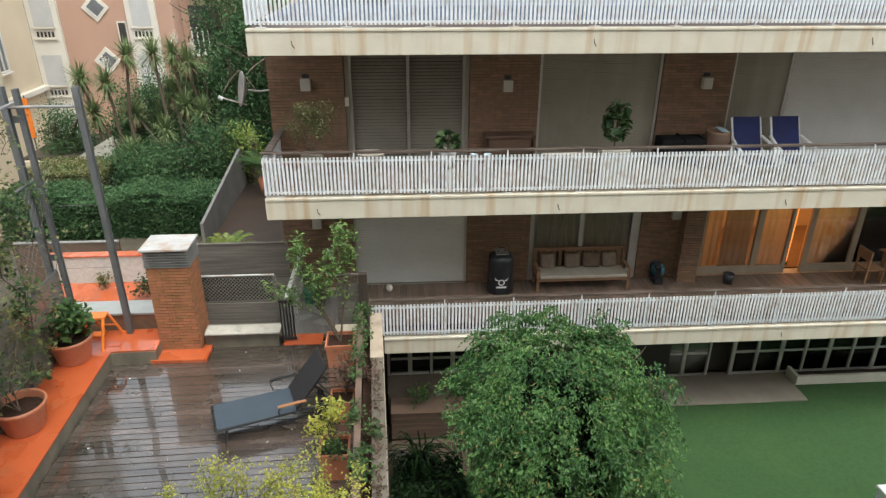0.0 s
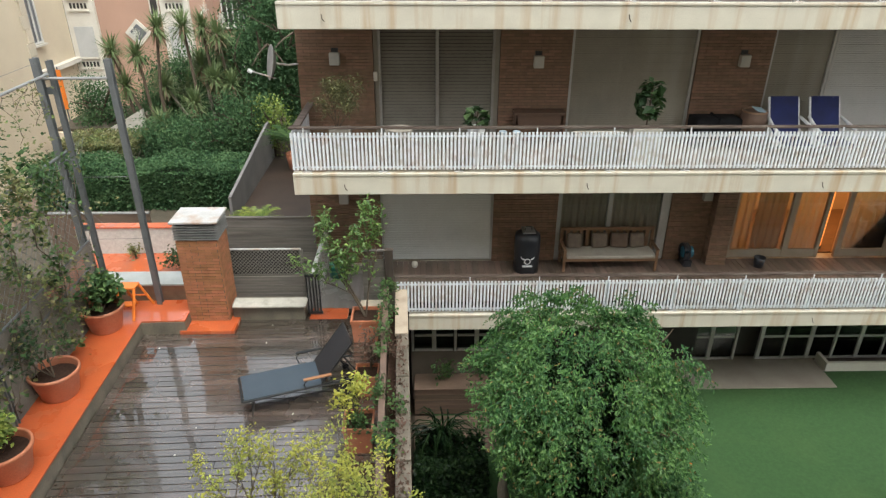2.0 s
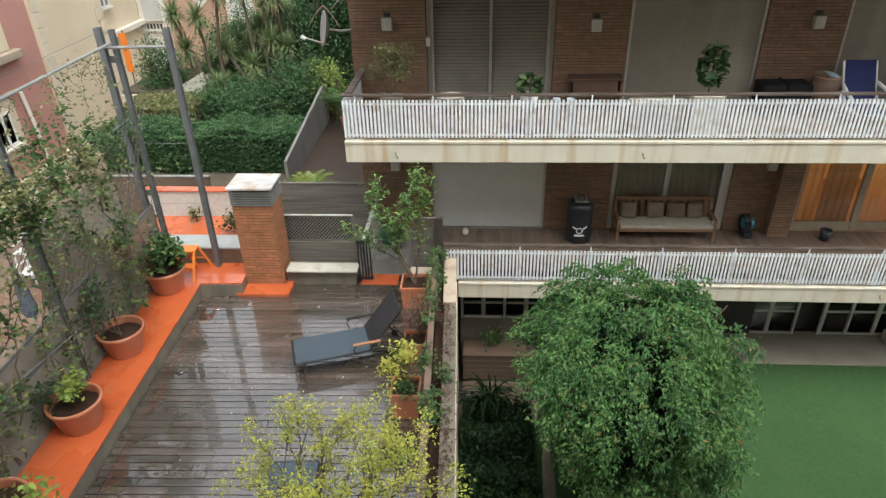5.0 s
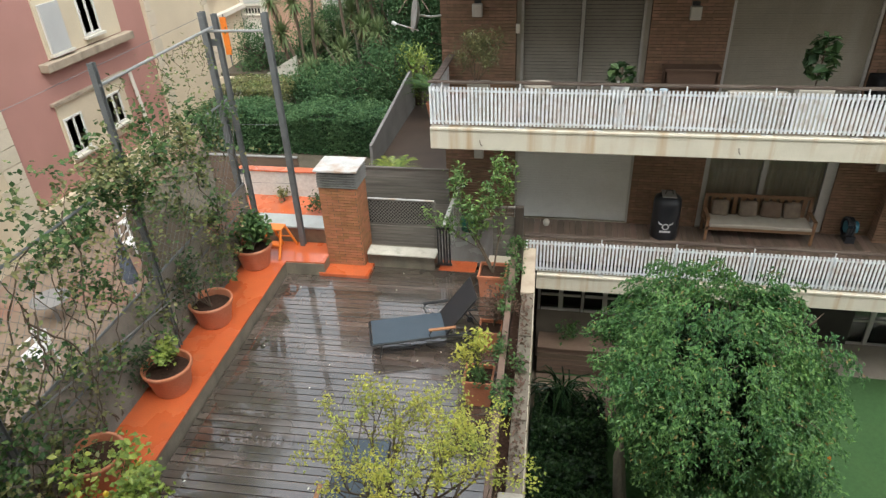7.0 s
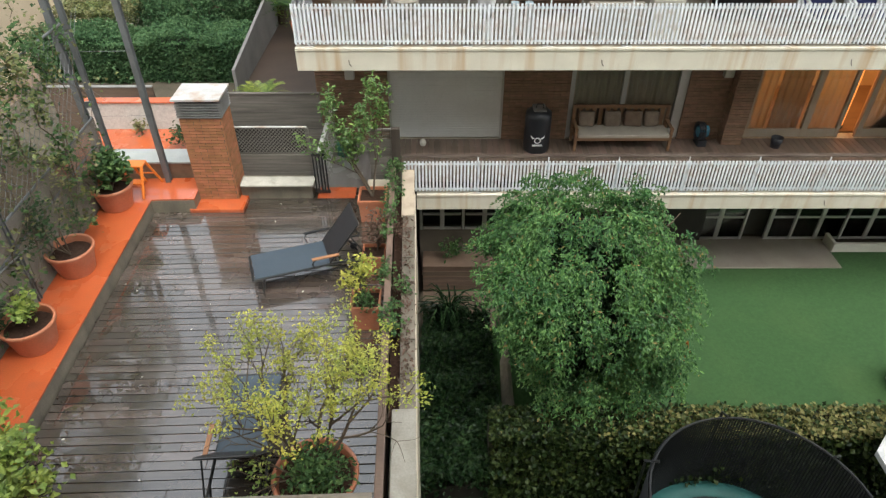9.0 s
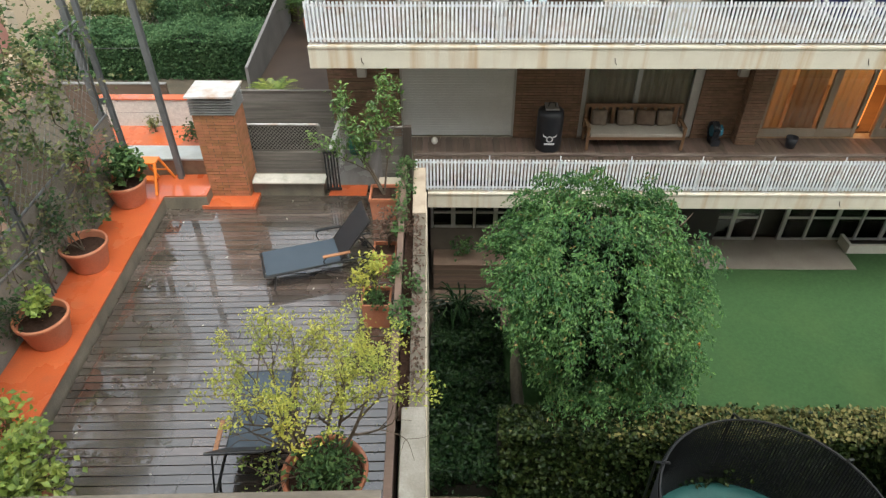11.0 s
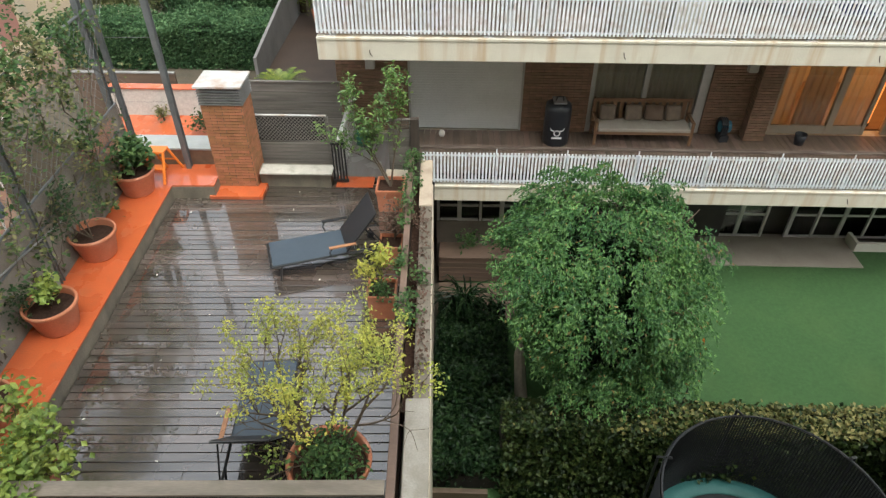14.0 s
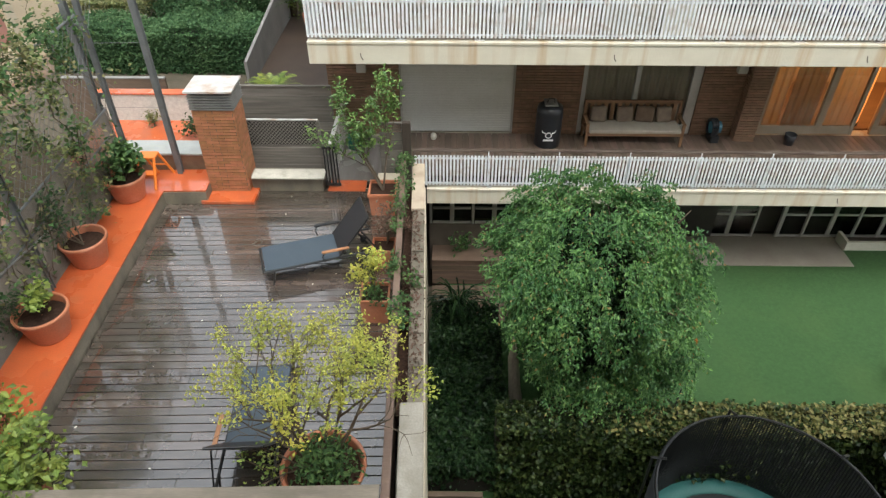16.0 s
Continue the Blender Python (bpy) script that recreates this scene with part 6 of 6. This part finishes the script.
part("body", B(11.80, 13.3, -3.07, -2.36, -3.12, -2.47, bev=0.02), PLASTIC_W, sb)
part("lid", B(11.77, 13.33, -3.1, -2.33, -2.468, -2.4, bev=0.02), PLASTIC_W, sb)
rk = thing("garden_rake", "black garden rake with an orange grip leaning on the tree", "rake", (7.0, -3.3, -3.12))
part("pole", T([(6.98, -3.3, -3.1), (7.0, -3.32, -1.5)], 0.014), PLASTIC_B, rk)
part("grip", T([(7.0, -3.32, -1.5), (6.93, -3.34, -1.02)], 0.026), PLASTIC_O, rk, "orange plastic grip")
part("head", boxes([(6.83, 7.13, -3.32, -3.28, -3.12, -3.08)]), PLASTIC_B, rk)

# ---- neighbouring houses ----
def house_window(parent, x, y0, y1, z0, z1, leaves_n=2, blind=0.0):
    """A window in a wall that faces +x."""
    w = part("window", B(x - 0.05, x + 0.01, y0, y1, z0, z1), HOUSEGLASS, parent)
    part("frame", boxes([(x + 0.012, x + 0.06, y0, y0 + 0.07, z0, z1), (x + 0.012, x + 0.06, y1 - 0.07, y1, z0, z1), (x + 0.012, x + 0.06, y0 + 0.07, y1 - 0.07, z0, z0 + 0.07), (x + 0.012, x + 0.06, y0 + 0.07, y1 - 0.07, z1 - 0.07, z1), (x + 0.012, x + 0.06, (y0 + y1) / 2 - 0.04, (y0 + y1) / 2 + 0.04, z0 + 0.07, z1 - 0.07)]), FRAME_W, w, "white window frame")
    part("sill", B(x + 0.012, x + 0.18, y0 - 0.08, y1 + 0.08, z0 - 0.1, z0 - 0.02), PALEST, w)
    if blind:
        part("blind", B(x + 0.062, x + 0.1, y0, y1, z1 - blind * (z1 - z0), z1), SHUT_WHITE, w, "white lowered blind")


hp = thing("pink_house", "pink stuccoed house with cream window bands", "house", (-14.2, 8, -3.2))
part("wall", B(-22, -14.1, 4.6, 12.75, -3.3, 9.0), PINK, hp)
part("window_band", B(-14.098, -14.04, 7.2, 11.1, 2.15, 6.0), CREAM, hp, "cream painted band round the windows")
part("window_band", B(-14.098, -14.04, 6.75, 10.35, -1.3, 0.75), CREAM, hp, "cream painted band round the windows")
part("cornice", B(-14.098, -13.75, 6.7, 11.4, 1.85, 2.12, bev=0.03), CORNICE, hp, "stone cornice below the windows")
part("cornice", B(-14.098, -13.95, 6.6, 10.5, 0.76, 0.86), CORNICE, hp)
house_window(hp, -14.05, 7.35, 8.25, 2.3, 3.8, blind=1.0)
house_window(hp, -14.05, 9.1, 10.0, 2.45, 4.1)
house_window(hp, -14.05, 6.85, 7.75, -1.05, 0.25)
house_window(hp, -14.05, 9.05, 9.95, -0.85, 0.3)
part("drainpipe", T([(-14.0, 10.85, 0.7), (-13.95, 10.95, -0.6), (-13.95, 11.05, -2.5)], 0.07), PALEST, hp, "white drainpipe")
part("plinth", B(-14.098, -13.9, 4.6, 12.7, -3.3, -2.1), CREAM, hp)
hc = thing("cream_house", "cream stuccoed house with stone quoins", "house", (-14.2, 15, -3.2))
part("wall", B(-22, -14.0, 12.76, 17.5, -3.3, 9.0), CREAM, hc)
part("wall", B(-22, -14.6, 17.502, 21.8, -3.3, 9.0), CREAM, hc)
part("wall", B(-22, -14.0, -8, 4.58, -3.3, 9.0), CREAM, hc)
for k in range(16):
    w = 0.55 if k % 2 else 0.38
    z = -3.0 + k * 0.55
    part("quoin", B(-13.998, -13.94, 12.77, 12.77 + w, z, z + 0.53, bev=0.008), CREAMJ, hc)
    part("quoin", B(-13.998, -13.96, 4.57 - 2 * w, 4.57, z, z + 0.525, bev=0.008), CREAMJ, hc)
    part("quoin", B(-13.998, -13.94, 17.49 - w, 17.49, z, z + 0.53, bev=0.008), CREAMJ, hc)
house_window(hc, -14.55, 18.4, 19.2, 2.2, 4.3)
part("cornice", B(-14.598, -14.3, 17.6, 21.8, 0.9, 1.1), PALEST, hc)

# salmon house that faces the gardens
hs = thing("salmon_house", "salmon stuccoed apartment house with diamond windows", "house", (-10, 22.4, -1))
part("wall", B(-14.59, -8.0, 22.0, 30, -3.3, 12), SALMON, hs)
part("wall", B(-7.98, -3.0, 23.2, 30, -3.3, 12), SALMON, hs)
for x0, x1 in ((-14.58, -13.2), (-10.1, -8.75)):
    part("bay", B(x0, x1, 21.8, 21.998, -3.3, 12), PALEST, hs, "off-white window bay")
    for z in (0.2, 2.9, 5.6):
        w = part("window", B(x0 + 0.25, x1 - 0.25, 21.74, 21.798, z + 0.9, z + 2.3), SHUT_WHITE, hs, "white closed shutter")
        part("sill", B(x0 + 0.2, x1 - 0.2, 21.7, 21.796, z + 0.8, z + 0.88), PALEST, w)
        for k in range(5):
            part("vent_arch", B(x0 + 0.28 + k * 0.17, x0 + 0.38 + k * 0.17, 21.76, 21.797, z + 0.42, z + 0.66, bev=0.02), DARK, w)
        part("ledge", B(x0 + 0.2, x1 - 0.2, 21.7, 21.796, z + 0.3, z + 0.36), PALEST, w)
for x, z in ((-11.5, 4.6), (-11.4, 2.2), (-10.9, -1.9)):
    w = part("window", B(-0.45, 0.45, -0.06, 0.0, -0.45, 0.45, m=pose(x, 21.998, z, 0, 45, 0)), PALEST, hs, "diamond shaped window with pale surround")
    part("pane", B(-0.3, 0.3, -0.075, -0.062, -0.3, 0.3, m=pose(x, 21.998, z, 0, 45, 0)), HOUSEGLASS, w)
    part("frame", B(-0.3, 0.3, -0.09, -0.077, -0.3, -0.24, m=pose(x, 21.998, z, 0, 45, 0)), FRAME_W, w)
w = part("window", B(-10.65, -10.2, 21.94, 21.998, 2.9, 4.0), PALEST, hs)
part("pane", B(-10.58, -10.27, 21.92, 21.938, 2.98, 3.92), DARK, w)
for z in (-0.4, 2.4, 5.2):
    w = part("window", B(-7.6, -6.2, 23.1, 23.198, z, z + 2.2), DARK, hs)
    for k in range(6):
        part("bar", B(-7.6 + 0.26 * k, -7.54 + 0.26 * k, 23.06, 23.098, z, z + 1.2), FRAME_W, w)
    part("ledge", B(-7.7, -6.1, 22.9, 23.098, z - 0.15, z - 0.02), PALEST, w)
gs = thing("garden_stair", "pale garden steps with a sloping parapet", "stairs", (-8.2, 11.1, -0.7), "structure")
for k in range(6):
    part("step", B(-8.9 + 0.27 * k, -8.635 + 0.27 * k, 11.26, 12.0, -0.7, 0.25 + 0.15 * k), PALEWOOD, gs)
bm = B(-8.95, -7.3, 11.1, 11.25, -0.7, 0.4)
for v in bm.verts:
    if v.co.z > 0:
        v.co.z = 0.4 if v.co.x < -8 else 1.3
part("side_parapet", bm, SLABM, gs, "pale sloping stair parapet")
solo("planted_bank", B(-11.0, -8.97, 12.2, 15.5, -3.3, 0.3), EARTH, "dark planted bank behind a cream wall", "bank", "structure")
solo("bank_wall", B(-11.0, -8.97, 12.0, 12.19, -3.3, 0.2), CREAM, "cream retaining wall in the garden", "wall", "structure")
oc = thing("hanging_cloth", "bright orange cloth hanging on a garden pole", "cloth", (-12.14, 15.05, -3.15))
part("pole", T([(-11.98, 15.05, -3.15), (-11.98, 15.05, 1.95)], 0.03), STEEL, oc)
part("cloth", B(-12.12, -11.84, 14.96, 15.0, 0.29, 1.85, bev=0.01), PLASTIC_O, oc, "orange cloth")
hb = thing("apartment_block", "far flats closing the view behind the gardens", "house", (5, 45, 0))
part("wall", B(-3, 30, 40, 50, -3.3, 11), CREAM, hb)

# things in the neighbour's yard
def garden_chair(x, y, label):
    c = thing("garden_chair", label, "chair", (x, y, -3.15), group="white garden chairs")
    z = -3.15
    part("seat", B(x - 0.26, x + 0.26, y - 0.26, y + 0.26, z + 0.42, z + 0.46, bev=0.012), PLASTIC_W, c)
    for k in range(5):
        part("back_slat", B(x - 0.24 + 0.105 * k, x - 0.18 + 0.105 * k, y + 0.24, y + 0.27, z + 0.46, z + 0.95, bev=0.008), PLASTIC_W, c)
    for a in (-0.23, 0.23):
        for b in (-0.23, 0.23):
            part("leg", T([(x + a, y + b, z + 0.42), (x + a * 1.15, y + b * 1.15, z)], 0.025), PLASTIC_W, c)
        part("armrest", B(x + a * 1.15 - 0.03, x + a * 1.15 + 0.03, y - 0.24, y + 0.26, z + 0.64, z + 0.67, bev=0.008), PLASTIC_W, c)
for x, y in ((-10.75, 4.3), (-11.65, 5.5), (-9.95, -1.0), (-11.75, 6.4)):
    garden_chair(x, y, "white plastic garden chair in the courtyard")
yt = thing("yard_table", "round grey garden table in the courtyard", "table", (-10.8, 0.7, -3.15))
part("tabletop", lathe(bmesh.new(), [(0.0, 0.72), (0.5, 0.72), (0.5, 0.75), (0.0, 0.75)], 24, (-10.8, 0.7, -3.15)), GREYWALL, yt)
part("pedestal", T([(-10.8, 0.7, -3.15), (-10.8, 0.7, -2.43)], 0.05), GREYWALL, yt)
um = thing("closed_parasol", "closed blue-grey parasol in the courtyard", "parasol", (-8.9, 1.6, -3.15))
part("pole", T([(-8.9, 1.6, -3.15), (-8.9, 1.6, -0.7)], 0.025), GALV, um)
part("canopy", lathe(bmesh.new(), [(0.16, -2.3), (0.2, -2.1), (0.13, -1.4), (0.03, -0.75), (0.0, -0.74)], 12, (-8.9, 1.6, 0)), mat("bluegrey_cloth", (0.10, 0.12, 0.16), None, 4, 0.9, 0.2), um)
solo("green_awning", B(-8.9, -7.0, 3.4, 5.0, -0.85, -0.8), mat("green_canvas", (0.10, 0.22, 0.15), None, 3, 0.8, 0.1), "green canvas canopy over the courtyard", "awning")
for x in (-8.8, -7.1):
    for y in (3.5, 4.9):
        solo("awning_post", T([(x, y, -3.15), (x, y, -0.85)], 0.03), STEEL, "thin steel awning post", "post", group="awning posts")

# ---- pieces ----
plank_meshes = {}
for k in range(52):
    x = -3.02
    cut = rng.uniform(0.7, 3.2)
    while x < 1.66:
        x1 = min(x + cut, 1.66)
        if 1.66 - x1 < 0.4:
            x1 = 1.66
        w = round(x1 - x, 1)
        if w not in plank_meshes:
            bm = B(-0.5 * w + 0.002, 0.5 * w - 0.002, -0.0635, 0.0635, -0.03, 0.0, bev=0.006)
            plank_meshes[w] = bpy.data.meshes.new("plank")
            bm.to_mesh(plank_meshes[w])
            bm.free()
        link("plank", plank_meshes[w], DECK, deck, m=pose(x + 0.5 * w, -0.285 - k * 0.14, rng.normal(0, 0.0012), rng.normal(0, 0.25), 0, 0))
        x += w
        cut = rng.choice((1.8, 2.4, 3.0))
pm = bpy.data.meshes.new("plank")
bm = B(-0.063, 0.063, -0.9, 0.9, -0.03, 0.0, bev=0.005)
bm.to_mesh(pm)
bm.free()
for k in range(154):
    link("plank", pm, WOOD3, floor3, m=pose(1.73 + k * 0.132, 1.1, 0.10))
solo("balcony_floor_bed", B(2.1, XR, 0.162, 2.0, -0.155, 0.06), DECKSUB_SHADE, "dark bed under the balcony planks", "floor", "structure")

BL, BH, MJ = 0.265, 0.05, 0.013
def brick_mesh(w):
    me = bpy.data.meshes.new("brick")
    bm = B(0, w, -0.012, 0.012, 0, BH, bev=0.0)
    bm.to_mesh(me)
    bm.free()
    return me
def bricks(parent, a, b, z0, z1, y, material, axis="x", limit=300):
    """Running courses of bricks on a face, laid proud of the mortar."""
    cache = {}
    rows = int((z1 - z0) / (BH + MJ))
    spots = []
    for r in range(rows):
        z = z0 + r * (BH + MJ)
        x = a - (0.5 * BL if r % 2 else 0.0)
        while x < b:
            lo, hi = max(x, a), min(x + BL, b)
            if hi - lo > 0.04:
                spots.append((lo, round(hi - lo, 2), z))
            x += BL + MJ
    n = len(spots)
    keep = spots[:limit]
    for lo, w, z in keep:
        if w not in cache:
            cache[w] = brick_mesh(w)
        m = pose(lo, y + rng.normal(0, 0.0015), z) if axis == "x" else pose(y, lo, z, 0, 0, 90)
        link("brick", cache[w], material, parent, m=m)
    if n > limit:
        bm = bmesh.new()
        for lo, w, z in spots[limit:]:
            dy = y + rng.normal(0, 0.0015)
            if axis == "x":
                box(bm, lo, lo + w, dy - 0.012, dy + 0.012, z, z + BH)
            else:
                box(bm, dy - 0.012, dy + 0.012, lo, lo + w, z, z + BH)
        tagged(part("brickwork", bm, material, parent), kind="stuff")
for w, a, b, z0, z1 in piers:
    bricks(w, a, b, z0 + 0.01, z1, 2.0, BRICK, limit=220 if b < 12 else 0)
pil = solo("pilaster", B(8.93, 9.36, 1.712, 2.0, 0.06, 2.57), MORTAR, "brown brick pilaster beside the lit windows", "wall", "structure")
bricks(pil, 8.93, 9.36, 0.1, 2.57, 1.70, BRICK)
bricks(pil, 1.70, 2.0, 0.1, 2.57, 8.918, BRICK, axis="y")
BL = 0.235
bricks(ch, -2.2, -1.44, 0.08, 1.86, -0.42, BRICK_CH)
bricks(ch, -0.432, 0.16, 0.08, 1.86, -1.44, BRICK_CH, axis="y")
bricks(ch, -0.432, 0.16, 0.08, 1.86, -2.2, BRICK_CH, axis="y")

# fallen leaves on the deck
fl = np.stack([rng.uniform(-2.95, 1.7, 90), rng.uniform(-7.3, -0.5, 90), np.full(90, 0.008)], 1)
near = rng.uniform(0, 1, 90) < 0.5
fl[near, 0] = -2.9 + np.abs(rng.normal(0, 0.3, near.sum()))
tagged(leaves("leaf_litter", fl[~near], 0.042, BLOOM, None, droop=0.0), "small fallen pale leaves on the wet deck", "leaves", kind="stuff")
tagged(leaves("leaf_litter", np.repeat(fl[near], 3, 0) + rng.normal(0, 0.12, (3 * near.sum(), 3)) * (1, 1, 0), 0.05, LEAF_DEAD, None, droop=0.0), "brown fallen leaves along the edge of the deck", "leaves", kind="stuff")

# the terrace stands a little askew to the block of flats
ASKEW = pose(0, -0.5, 0, 0, 0, 1.9) @ pose(0, 0.5, 0)
for name in ("terrace_body", "deck_bed", "deck", "ledge", "ledge_top", "parapet", "near_parapet", "steel_fence", "mesh_fence", "fence_climber", "rail_climber", "parapet_ivy"):
    ob = bpy.data.objects[name]
    ob.matrix_world = ASKEW @ ob.matrix_world
